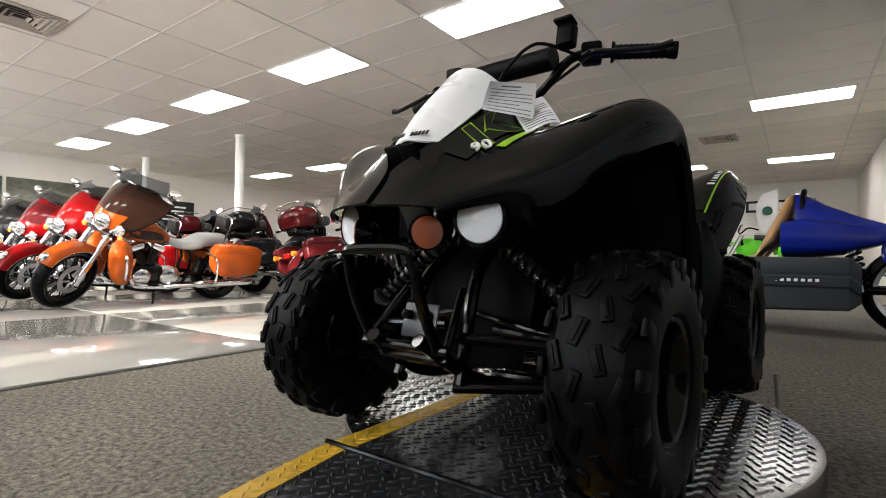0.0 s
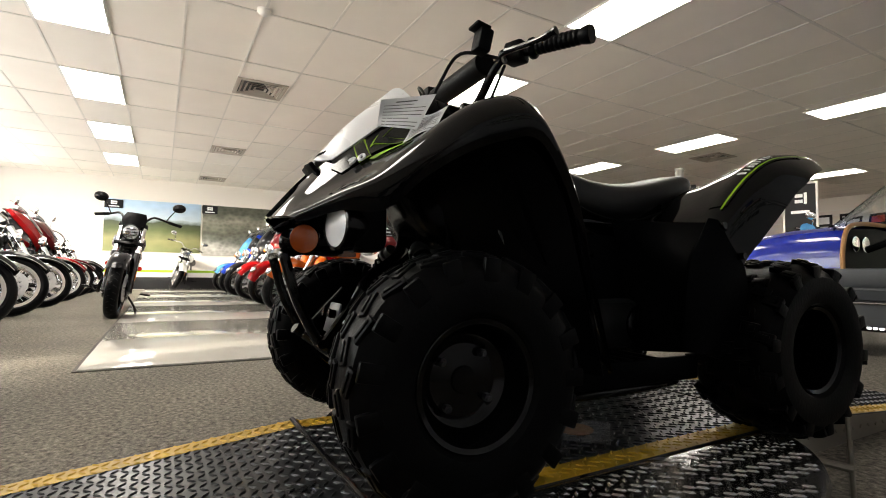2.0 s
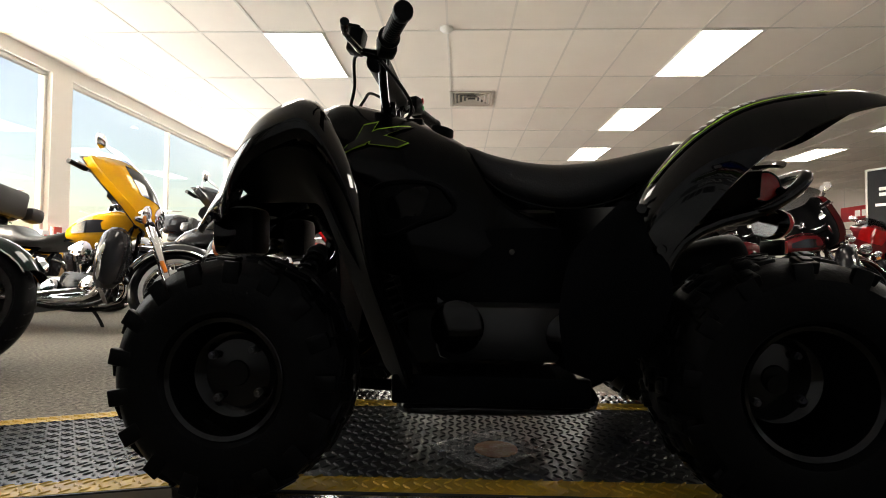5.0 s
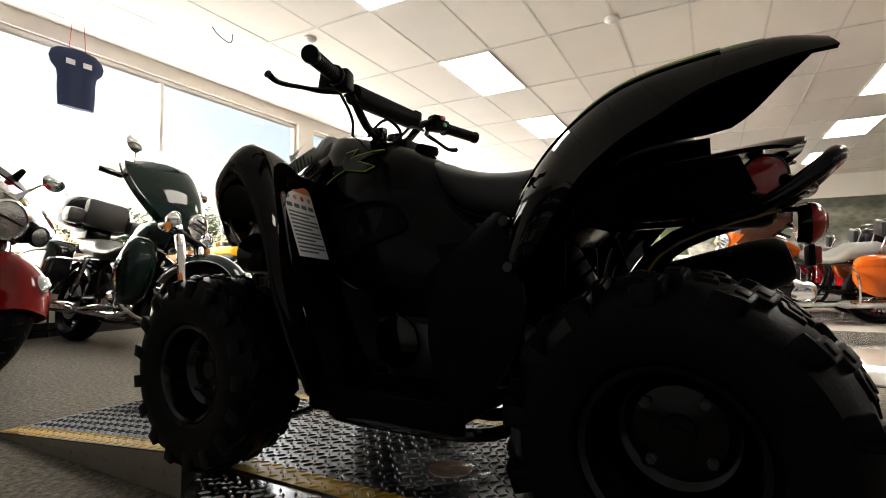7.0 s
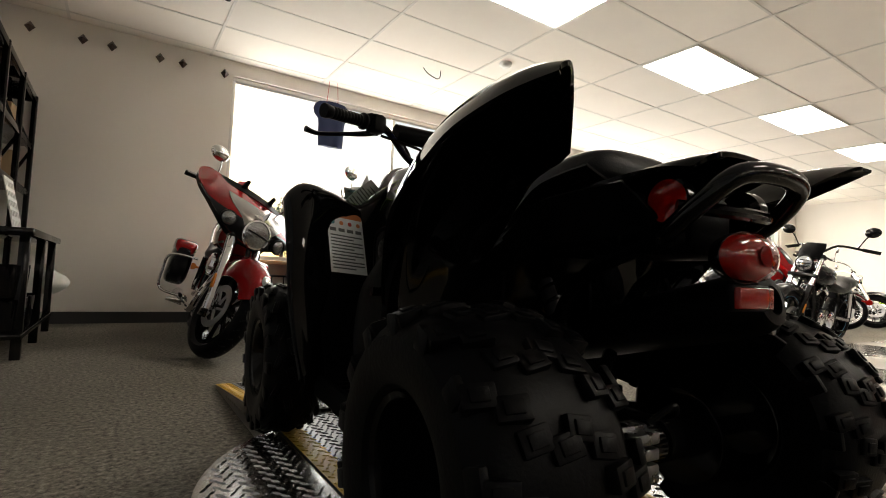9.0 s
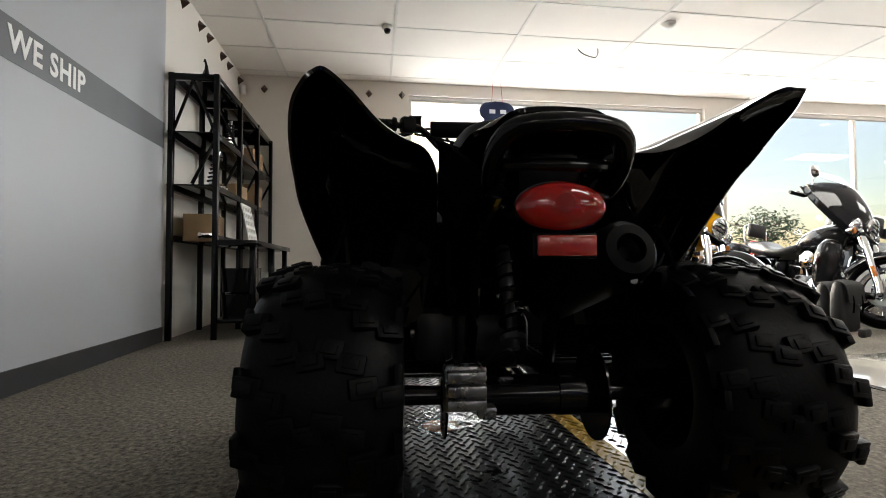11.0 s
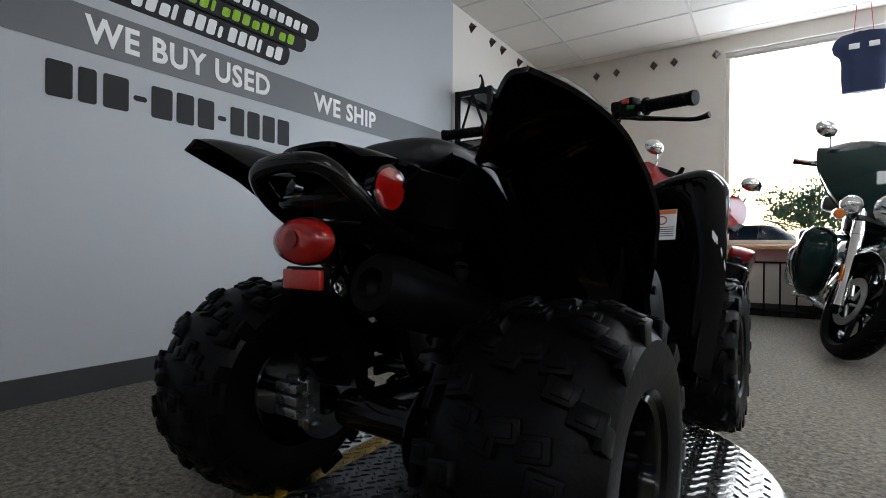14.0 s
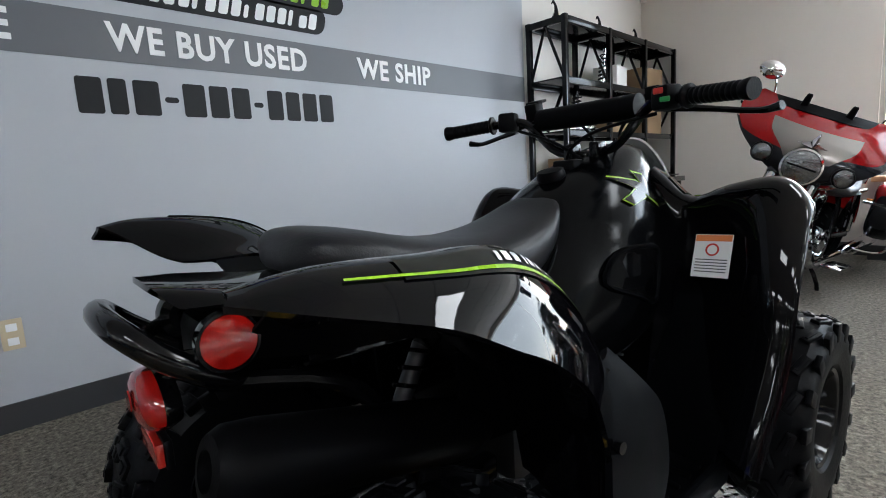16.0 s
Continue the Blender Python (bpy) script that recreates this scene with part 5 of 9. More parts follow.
# handlebar with grips, levers, pad, cables
bm = bmesh.new()
tube(bm, [(-0.375, 0.198, 0.902), (-0.23, 0.258, 0.912), (-0.165, 0.282, 0.905), (-0.07, 0.292, 0.825), (0.07, 0.292, 0.825), (0.165, 0.282, 0.905), (0.23, 0.264, 0.912), (0.370, 0.216, 0.904)], 0.011, curve=5)
bar = part("handlebar", bm, M["blackmetal"], quad, "black handlebar with a padded cross brace")
bm = bmesh.new()
rod(bm, (-0.135, 0.300, 0.912), (0.135, 0.300, 0.912), 0.028, seg=20)
part("bar_pad", bm, M["satin"], bar, "black foam bar pad")
bm = bmesh.new()
for sgn in (-1, 1):
    box(bm, sgn * 0.035, 0.292, 0.822, 0.025, 0.04, 0.045, 0.005)
rod(bm, (0, 0.32, 0.66), (0, 0.292, 0.82), 0.018)
part("steering_clamp", bm, M["blackmetal"], bar)
for sgn in (-1, 1):
    b0, b1 = Vector((sgn * 0.387, 0.204 + sgn * 0.010, 0.902)), Vector((sgn * 0.255, 0.255 + sgn * 0.006, 0.912))
    bm = bmesh.new()
    m, L = along(b1, b0), (b0 - b1).length
    prof = [(0, 0), (0.024, 0), (0.024, 0.006)]
    for k in range(10):
        prof += [(0.0175, 0.010 + k * 0.0115), (0.0158, 0.0145 + k * 0.0115), (0.0175, 0.019 + k * 0.0115)]
    prof += [(0.020, L - 0.006), (0.019, L), (0, L)]
    lathe(bm, prof, m, 20)
    part("grip", bm, M["rubber"], bar, "ribbed rubber grip")
    bm = bmesh.new()
    tube(bm, [(sgn * 0.20, 0.285, 0.900), (sgn * 0.235, 0.315, 0.895), (sgn * 0.29, 0.315, 0.885), (sgn * 0.365, 0.312, 0.872), (sgn * 0.405, 0.302, 0.876)], [0.011, 0.008, 0.006, 0.006, 0.009], seg=10)
    part("brake_lever", bm, M["blackmetal"], bar)
    bm = bmesh.new()
    box(bm, sgn * 0.213, 0.262, 0.915, 0.048, 0.042, 0.050, 0.008, pose(0, 0, 0, 0, 0, -sgn * 22))
    part("switch_block", bm, M["satin"], bar)
bm = bmesh.new()
box(bm, 0.208, 0.236, 0.928, 0.020, 0.006, 0.012, 0.002)
part("kill_switch", bm, M["redpaint"], bar, "red kill switch")
bm = bmesh.new()
box(bm, 0.222, 0.236, 0.910, 0.020, 0.006, 0.010, 0.002)
part("start_button", bm, mat("green_button", (0.03, 0.25, 0.06), rough=0.4), bar, "green start button")
bm = bmesh.new()
box(bm, -0.185, 0.338, 0.938, 0.040, 0.034, 0.055, 0.005, pose(0, 0, 0, 12))
box(bm, -0.185, 0.345, 0.968, 0.045, 0.038, 0.008, 0.003, pose(0, 0, 0, 12))
part("fluid_reservoir", bm, M["satin"], bar, "black brake fluid reservoir")
bm = bmesh.new()
box(bm, 0.165, 0.31, 0.935, 0.035, 0.03, 0.03, 0.006)
part("throttle_box", bm, M["satin"], bar)
for a, b, c, d in (((-0.20, 0.30, 0.90), (-0.12, 0.36, 0.93), (-0.05, 0.38, 0.88), (-0.03, 0.40, 0.82)), ((0.19, 0.31, 0.90), (0.11, 0.37, 0.92), (0.05, 0.38, 0.88), (0.02, 0.40, 0.82)), ((-0.19, 0.28, 0.89), (-0.08, 0.245, 0.86), (-0.02, 0.235, 0.835), (0.02, 0.26, 0.80)), ((0.18, 0.29, 0.89), (0.06, 0.25, 0.865), (0.0, 0.235, 0.83), (-0.03, 0.26, 0.79))):
    bm = bmesh.new()
    tube(bm, [a, b, c, d], 0.0042, seg=8, curve=6)
    part("cable", bm, M["rubber"], bar)
bm = bmesh.new()
box(bm, 0, 0.225, 0.790, 0.06, 0.045, 0.03, 0.006)
lathe(bm, [(0, 0), (0.030, 0), (0.033, 0.008), (0.030, 0.022), (0, 0.024)], pose(0, 0.16, 0.762, 14), 24)
part("fuel_cap", bm, M["satin"], quad, "black fuel cap")


# card tags hanging from the bar, on the nose
def card(name, corners, label, lines, heading):
    """A limp printed card by its corners: top left, top right, bottom right, bottom left."""
    t = thing(name, QUAD, label, "tag")
    tl, tr, br, bl = (Vector(c) for c in corners)
    nrm = (tr - tl).cross(bl - tl).normalized()

    def at(u, v, up=0.0):
        p = tl * (1 - u) * (1 - v) + tr * u * (1 - v) + br * u * v + bl * (1 - u) * v
        return p + nrm * (0.006 * math.sin(u * 4 + v * 2) + up)

    b = bmesh.new()
    shell(b, [[at(u / 8, v / 8) for u in range(9)] for v in range(9)], 0.0006, 1, 1)
    cd = part("card", b, M["paper"], t)
    for k in range(lines):
        b = bmesh.new()
        v = 0.14 + 0.78 * k / (lines - 1)
        u1 = 0.92 - 0.25 * ((k * 5) % 4 == 1)
        u0, hh = (0.3, 0.022) if k == 0 and heading else (0.08, 0.012)
        for sd in (1, -1):
            loft(b, [[at(u, v + dv, sd * 0.0012) for u in np.linspace(u0, u1 if k else 0.7, 8)] for dv in (-hh, hh)], closed=False, caps=False)
        part("text_line", b, M["ink"], cd, smooth=False)
    return t


card("price_tag", ((-0.122, 0.559, 0.784), (-0.159, 0.442, 0.804), (-0.186, 0.500, 0.708), (-0.109, 0.562, 0.728)), "white printed card tied to the quad's handlebar", 8, True)
card("hang_tag", ((-0.108, 0.466, 0.767), (-0.160, 0.408, 0.780), (-0.238, 0.478, 0.696), (-0.194, 0.536, 0.677)), "white printed tag lying on the quad's nose", 11, False)

# ---- motorcycles ----
def lacquer(name, col, rough=0.06, metal=0.0):
    return mat(name, col, rough=rough, metal=metal, var=0.12, scale=5, coat=0.22, rvar=0.03, spec=0.18)


PAINT = {
    "red": lacquer("red_lacquer", (0.20, 0.003, 0.004)),
    "maroon": lacquer("maroon_lacquer", (0.075, 0.006, 0.008)),
    "black": lacquer("black_lacquer", (0.010, 0.010, 0.012)),
    "silver": lacquer("silver_lacquer", (0.22, 0.20, 0.185), 0.22, 0.6),
    "green": lacquer("dark_green_lacquer", (0.003, 0.013, 0.012)),
    "yellow": lacquer("yellow_lacquer", (0.55, 0.26, 0.006)),
    "orange": lacquer("orange_lacquer", (0.27, 0.048, 0.005)),
    "brown": lacquer("dark_bronze_lacquer", (0.022, 0.009, 0.006)),
    "blue": lacquer("blue_lacquer", (0.012, 0.045, 0.40)),
    "sky": lacquer("pale_blue_lacquer", (0.06, 0.22, 0.42)),
    "white": lacquer("white_lacquer", (0.7, 0.7, 0.7)),
    "lime": mat("lime_plastic", (0.10, 0.55, 0.015), rough=0.3, var=0.05),
}
M["screen"] = clear("tinted_screen", (0.35, 0.38, 0.42))
M["clearscreen"] = clear("clear_screen", (0.85, 0.92, 0.95))
M["signal"] = mat("amber_signal_lens", (0.55, 0.16, 0.02), rough=0.15, coat=0.6)
M["reflectorglass"] = mat("headlamp_glass", (0.55, 0.57, 0.6), rough=0.1, metal=0.75, var=0.35, scale=22, coat=1.0)
# strong dark-to-pale mottle paints the sparkle of the lamp glass
M["darklens"] = mat("faceted_lamp_glass", (0.24, 0.25, 0.26), rough=0.12, metal=0.85, var=0.95, scale=70, coat=1.0, bump=0.8, bscale=90)
M["blackseat"] = mat("black_seat_leather", (0.016, 0.015, 0.015), rough=0.45, var=0.3, bump=0.2, bscale=180)


def cog(n):
    return [2 * PI * k / n for k in range(n)]


def wheel_set(bike, name, y, R, W, S, rim_mat, spokes, disc, tint=None):
    """Tyre, rim with spokes, hub and brake discs about an axle along x."""
    ax = Matrix.Translation((0, y, R)) @ Matrix.Rotation(PI / 2, 4, "Y")
    r = R - 0.085
    w = W / 2
    bm = bmesh.new()
    lathe(bm, [(r - 0.022, -w * 0.62), (r + 0.008, -w * 0.66), (r + 0.008, -w * 0.56), (r - 0.012, -w * 0.4), (r - 0.018, 0), (r - 0.012, w * 0.4), (r + 0.008, w * 0.56), (r + 0.008, w * 0.66), (r - 0.022, w * 0.62), (r - 0.03, 0), (r - 0.022, -w * 0.62)], S @ ax, 40)
    lathe(bm, [(0, -w * 0.9), (0.028, -w * 0.9), (0.04, -w * 0.7), (0.03, 0), (0.04, w * 0.7), (0.028, w * 0.9), (0, w * 0.9)], S @ ax, 20)
    wh = part(name, bm, rim_mat, bike, smooth=True)
    if spokes == "cast":
        for a in cog(9):
            bm = bmesh.new()
            hub = S @ ax @ Vector((0.030 * math.cos(a), 0.030 * math.sin(a), 0))
            ends = [S @ ax @ Vector(((r - 0.02) * math.cos(a + d), (r - 0.02) * math.sin(a + d), 0)) for d in (0.09, -0.09)]
            tube(bm, [ends[0], hub, ends[1]], [0.008, 0.013, 0.008], 6, 1)
            part("wheel_spoke", bm, rim_mat, wh)
    if spokes == "laced":
        bm = bmesh.new()
        for k, a in enumerate(cog(28)):
            d = 0.5 if k % 2 else -0.5
            sx = 0.03 if k % 4 < 2 else -0.03
            rod(bm, S @ ax @ Vector((0.032 * math.cos(a + d), 0.032 * math.sin(a + d), sx)), S @ ax @ Vector(((r - 0.015) * math.cos(a), (r - 0.015) * math.sin(a), 0)), 0.0028, None, 5)
        part("wheel_spokes", bm, M["chrome"], wh, kind="stuff")
    bm = bmesh.new()
    prof = []
    for k in range(13):
        a = PI * (k / 12 - 0.5)
        prof.append((R - 0.058 + 0.058 * max(0, math.cos(a)) ** 0.75, w * math.sin(a)))
    prof = [(r + 0.004, -w * 0.60)] + prof + [(r + 0.004, w * 0.60)]
    lathe(bm, prof, S @ ax, 48)
    ty = part("tyre", bm, M["rubber"], wh, "black road tyre")
    bm = bmesh.new()
    for k, a in enumerate(cog(30)):
        for sg in (-1, 1):
            q = S @ ax @ Matrix.Rotation(a + 0.05 * sg, 4, "Z") @ Matrix.Translation((R - 0.0062, 0, sg * w * 0.40)) @ Matrix.Rotation(-sg * 0.42, 4, "Y") @ Matrix.Rotation(0.6 * sg, 4, "X")
            box(bm, 0, 0, 0, 0.004, 0.007, w * 0.62, m=q)
    part("tread_groove", bm, M["black"], ty, kind="stuff", smooth=False)
    if tint:
        bm = bmesh.new()
        for sg in (-1, 1):
            lathe(bm, [(r + 0.004, sg * w * 0.675), (r + 0.010, sg * w * 0.68), (r + 0.004, sg * w * 0.69)], S @ ax, 40)
        part("rim_tape", bm, tint, wh)
    for sg in disc:
        bm = bmesh.new()
        o = sg * (w * 0.62 + 0.03)
        lathe(bm, [(0.100, o - 0.003), (0.146, o - 0.003), (0.146, o + 0.003), (0.100, o + 0.003), (0.100, o - 0.003)], S @ ax, 36)
        for a in cog(6):
            rod(bm, S @ ax @ Vector((0.03 * math.cos(a), 0.03 * math.sin(a), o)), S @ ax @ Vector((0.104 * math.cos(a + 0.45), 0.104 * math.sin(a + 0.45), o)), 0.010, 0.007, 6)
        for a in cog(24):
            rod(bm, S @ ax @ Vector((0.124 * math.cos(a), 0.124 * math.sin(a), o - 0.004)), S @ ax @ Vector((0.124 * math.cos(a), 0.124 * math.sin(a), o + 0.004)), 0.004, None, 6)
        part("brake_disc", bm, M["silver"], wh, "drilled steel brake disc", angle=30)
        bm = bmesh.new()
        q = S @ ax @ Matrix.Translation((0.07, -0.10, o))
        box(bm, 0, 0, 0, 0.06, 0.10, 0.045, 0.010, q)
        part("brake_caliper", bm, M["blackmetal"], wh)
    return wh


def fender_arc(bm, cy, cz, R, a0, a1, half, drop, S, edge=0.0, n=14):
    """A rounded mudguard round an axle, from angle a0 to a1 (0 is ahead, 90 is up)."""
    rows = []
    for k in range(n):
        a = radians(a0 + (a1 - a0) * k / (n - 1))
        d = drop * (0.55 + 0.45 * math.sin(PI * k / (n - 1)))
        row = []
        for j in range(9):
            u = -1 + j / 4
            x = half * math.copysign(abs(u) ** 0.7, u)
            rr = R - d * abs(u) ** 4 - 0.018 * u * u
            row.append(S @ Vector((x, cy + rr * math.cos(a), cz + rr * math.sin(a))))
        rows.append(row)
    shell(bm, rows, 0.005, 1, 1)
    return rows


def edge_trim(name, rows, j, material, parent, r=0.006):
    bm = bmesh.new()
    tube(bm, [row[j] for row in rows], r, 6, 1)
    return part(name, bm, material, parent)


def round_lamp(bike, name, p, fwd, r, S, lens, shellmat, label="", bars=3):
    m = S @ along(p, Vector(p) + Vector(fwd))
    bm = bmesh.new()
    lathe(bm, [(0, -0.10 * r / 0.09), (r * 0.55, -0.085 * r / 0.09), (r * 0.95, -0.03 * r / 0.09), (r * 1.08, 0), (r * 1.06, 0.012), (r * 0.95, 0.016), (r * 0.93, 0.004), (0, 0.002)], m, 26)
    h = part(name, bm, shellmat, bike, label)
    bm = bmesh.new()
    lathe(bm, [(r * 0.93, 0.010), (r * 0.7, 0.017), (r * 0.35, 0.022), (0, 0.024)], m, 26)
    part("lens", bm, lens, h, "pale clear lamp lens")
    if r > 0.07:
        bm = bmesh.new()
        for dz in (-0.4, 0, 0.4) if bars == 3 else (0,):
            q = m @ Matrix.Translation((0, dz * r, 0.022))
            box(bm, 0, 0, 0, r * (1.5 - abs(dz)), r * 0.10, 0.010, 0.003, q)
        part("lamp_bezel", bm, M["satin"], h)
    return h


def motorcycle(m, label, main="black", second="black", fairing="bat", pack=False, bags=True, lowers=True, steer=22, lean=11, laced=False, valance=0.05, tape=None, clean=False, group="showroom motorcycles", lug="black", screen=True, seatmat=None, guard=None, shield=None):
    bike = thing("motorcycle", m @ Matrix.Rotation(radians(-lean), 4, "Y"), label, "motorcycle", group)
    A, B = PAINT[main], PAINT[second]
    chrome, dark = M["chrome"], M["blackmetal"]
    I = Matrix()
    piv = Vector((0, 0.44, 0.98))
    S = Matrix.Translation(piv) @ Matrix.Rotation(radians(steer), 4, Vector((0, -0.50, 0.866))) @ Matrix.Translation(-piv)
    FY, FR, RY, RR = 0.81, 0.325, -0.80, 0.315
    wheel_set(bike, "front_wheel", FY, FR, 0.125, S, chrome if laced else dark, "laced" if laced else "cast", (-1, 1), tape)
    wheel_set(bike, "rear_wheel", RY, RR, 0.165, I, dark, "cast", (1,), tape)
    # front mudguard
    bm = bmesh.new()
    rows = fender_arc(bm, FY, FR, FR + 0.045, 18 if valance > 0.06 else 32, 158, 0.088, valance, S)
    fm = part("front_mudguard", bm, PAINT[guard] if guard else A, bike, "lacquered front mudguard", angle=60)
    if bags:
        for j in (0, 8):
            edge_trim("fender_trim", rows, j, chrome, fm, 0.0055)
        bm = bmesh.new()
        q = S @ pose(0, FY + (FR + 0.05) * math.cos(radians(40)), FR + (FR + 0.05) * math.sin(radians(40)), -50)
        lathe(bm, [(0, -0.01), (0.025, -0.01), (0.032, 0.01), (0.018, 0.03), (0, 0.035)], q @ Matrix.Scale(1.6, 4, (0, 1, 0)), 16)
        part("fender_lamp", bm, chrome, fm)
    # fork
    for sg in (-1, 1):
        lo, mid, hi = Vector((sg * 0.105, FY - 0.015, FR - 0.02)), Vector((sg * 0.105, 0.60, 0.70)), Vector((sg * 0.105, 0.43, 1.02))
        bm = bmesh.new()
        rod(bm, S @ lo, S @ mid, 0.033, 0.031, 14)
        rod(bm, S @ (lo + Vector((0, 0.005, -0.03))), S @ (lo + Vector((0, -0.03, 0.07))), 0.036, None, 12)
        fk = part("fork_leg", bm, chrome if not clean else dark, bike, "polished fork leg")
        bm = bmesh.new()
        rod(bm, S @ mid, S @ hi, 0.026 if not bags else 0.034, None, 12)
        part("fork_tube", bm, chrome, fk)
        bm = bmesh.new()
        box(bm, 0, 0, 0, 0.006, 0.03, 0.10, 0.002, S @ Matrix.Translation(lo.lerp(mid, 0.4) + Vector((sg * 0.034, 0.01, 0))) @ Matrix.Rotation(radians(29), 4, "X"))
        part("fork_reflector", bm, M["signal"], fk)
    bm = bmesh.new()
    for z, yy in ((0.80, 0.555), (1.01, 0.44)):
        box(bm, 0, 0, 0, 0.28, 0.07, 0.04, 0.012, S @ Matrix.Translation((0, yy, z)) @ Matrix.Rotation(radians(29), 4, "X"))
    part("fork_clamp", bm, dark, bike)
    # handlebar, grips, levers and mirrors
    bz = 1.10 if fairing != "none" else 1.12
    bm = bmesh.new()
    tube(bm, [S @ Vector(p) for p in ((-0.43, 0.04, bz), (-0.30, 0.10, bz + 0.02), (-0.17, 0.30, bz + 0.03), (-0.08, 0.42, bz - 0.05), (0.08, 0.42, bz - 0.05), (0.17, 0.30, bz + 0.03), (0.30, 0.10, bz + 0.02), (0.43, 0.04, bz))], 0.013, 8, 4)
    hb = part("handlebar", bm, chrome if not clean else dark, bike)
    for sg in (-1, 1):
        bm = bmesh.new()
        rod(bm, S @ Vector((sg * 0.31, 0.096, bz + 0.018)), S @ Vector((sg * 0.445, 0.034, bz - 0.002)), 0.019, None, 12)
        part("grip", bm, M["rubber"], hb)
        bm = bmesh.new()
        tube(bm, [S @ Vector((sg * 0.27, 0.15, bz + 0.02)), S @ Vector((sg * 0.36, 0.135, bz + 0.01)), S @ Vector((sg * 0.45, 0.09, bz))], [0.010, 0.008, 0.006], 6, 3)
        part("lever", bm, chrome if not clean else dark, hb)
        tip = Vector((sg * 0.40, 0.16, bz + 0.20)) if fairing != "bat" else Vector((sg * 0.38, 0.16, bz + 0.24))
        if fairing == "wedge":
            tip = Vector((sg * 0.37, 0.22, bz + 0.22))
        bm = bmesh.new()
        tube(bm, [S @ Vector((sg * 0.28, 0.14, bz + 0.02)), S @ (tip + Vector((-sg * 0.06, -0.02, -0.07))), S @ tip], 0.006, 6, 4)
        mi = part("mirror", bm, chrome if not clean else dark, hb, "mirror on a thin stalk")
        bm = bmesh.new()
        q = S @ Matrix.Translation(tip) @ Matrix.Rotation(radians(90), 4, "X") @ Matrix.Rotation(radians(8 * sg), 4, "Z")
        lathe(bm, [(0, 0.006), (0.050, 0.006), (0.054, 0), (0.045, -0.022), (0.025, -0.035), (0, -0.038)], q @ Matrix.Scale(1.35, 4, (1, 0, 0)), 20)
        part("mirror_housing", bm, chrome if not clean else dark, mi)
        if (fairing != "none" or bags) and main + second != "redsilver":
            bm = bmesh.new()
            q = S @ Vector((sg * 0.22, 0.52, 0.80))
            lathe(bm, [(0, -0.05), (0.022, -0.035), (0.034, 0), (0.036, 0.02), (0, 0.022)], Matrix.Translation(q) @ S.to_quaternion().to_matrix().to_4x4() @ Matrix.Rotation(-PI / 2, 4, "X"), 16)
            tsg = part("turn_signal", bm, chrome, bike)
            bm = bmesh.new()
            lathe(bm, [(0.031, 0.0205), (0.026, 0.030), (0, 0.034)], Matrix.Translation(q) @ S.to_quaternion().to_matrix().to_4x4() @ Matrix.Rotation(-PI / 2, 4, "X"), 16)
            part("lens", bm, M["signal"], tsg)
    # fairing, set back over the fork
    SF = S @ Matrix.Translation((0, {"bat": -0.18, "wedge": -0.14, "none": -0.06}[fairing], -0.03 if fairing == "wedge" else 0.0))
    if fairing == "bat":
        rows = []
        for z, w, yc, sw in ((0.80, 0.13, 0.745, 0.04), (0.86, 0.21, 0.755, 0.11), (0.93, 0.275, 0.745, 0.18), (1.02, 0.325, 0.715, 0.25), (1.12, 0.355, 0.665, 0.30), (1.20, 0.36, 0.61, 0.31), (1.27, 0.33, 0.555, 0.28), (1.315, 0.26, 0.51, 0.20)):
            rows.append([SF @ Vector((w * u, yc - sw * abs(u) ** 1.7, z - 0.05 * abs(u) ** 3 * (z > 1.2))) for u in (-1, -0.8, -0.55, -0.28, 0, 0.28, 0.55, 0.8, 1)])
        bm = bmesh.new()
        shell(bm, rows, 0.012, 3, 3)
        fa = part("fairing", bm, PAINT[shield] if shield else A, bike, "lacquered handlebar fairing", angle=60)
        back = SF.to_3x3() @ Vector((0, -0.085, -0.01))
        rows2 = [[r[4].lerp(p, 0.93) + back for p in r] for r in rows]
        bm = bmesh.new()
        shell(bm, rows2, 0.010, 2, 2)
        part("inner_fairing", bm, M["satin"], fa, "black inner fairing", angle=60)
        ring1 = [r[0] for r in rows] + rows[-1][1:] + [r[-1] for r in rows[-2::-1]] + rows[0][-2:0:-1]
        ring2 = [r[0] for r in rows2] + rows2[-1][1:] + [r[-1] for r in rows2[-2::-1]] + rows2[0][-2:0:-1]
        bm = bmesh.new()
        loft(bm, [ring1, ring2], closed=True, caps=False)
        part("fairing_edge", bm, PAINT[shield] if shield else A, fa, angle=60)
        for sg in (-1, 1):
            bm = bmesh.new()
            q = SF @ Matrix.Translation((sg * 0.14, 0.50, 1.11)) @ Matrix.Rotation(radians(75), 4, "X")
            lathe(bm, [(0, 0), (0.045, 0), (0.048, 0.012), (0.040, 0.016), (0, 0.010)], q, 20)
            part("dial", bm, chrome, fa)
        if second != main:
            # painted panel across the middle of the fairing
            bm = bmesh.new()
            shell(bm, [[p + SF.to_3x3() @ Vector((0, 0.018, 0.0)) for p in r[2:7]] for r in (rows[1:4] if shield else rows[3:7])], 0.004, 3, 3)
            part("painted_panel", bm, A if shield else B, fa, angle=60)
        if screen:
            bm = bmesh.new()
            shell(bm, [[SF @ Vector((w * u, yc - 0.14 * u * u, z)) for u in (-1, -0.5, 0, 0.5, 1)] for z, w, yc in ((1.29, 0.32, 0.535), (1.36, 0.29, 0.47), (1.42, 0.22, 0.41))], 0.004, 2, 2)
            part("windscreen", bm, M["screen"], fa, "low tinted windscreen")
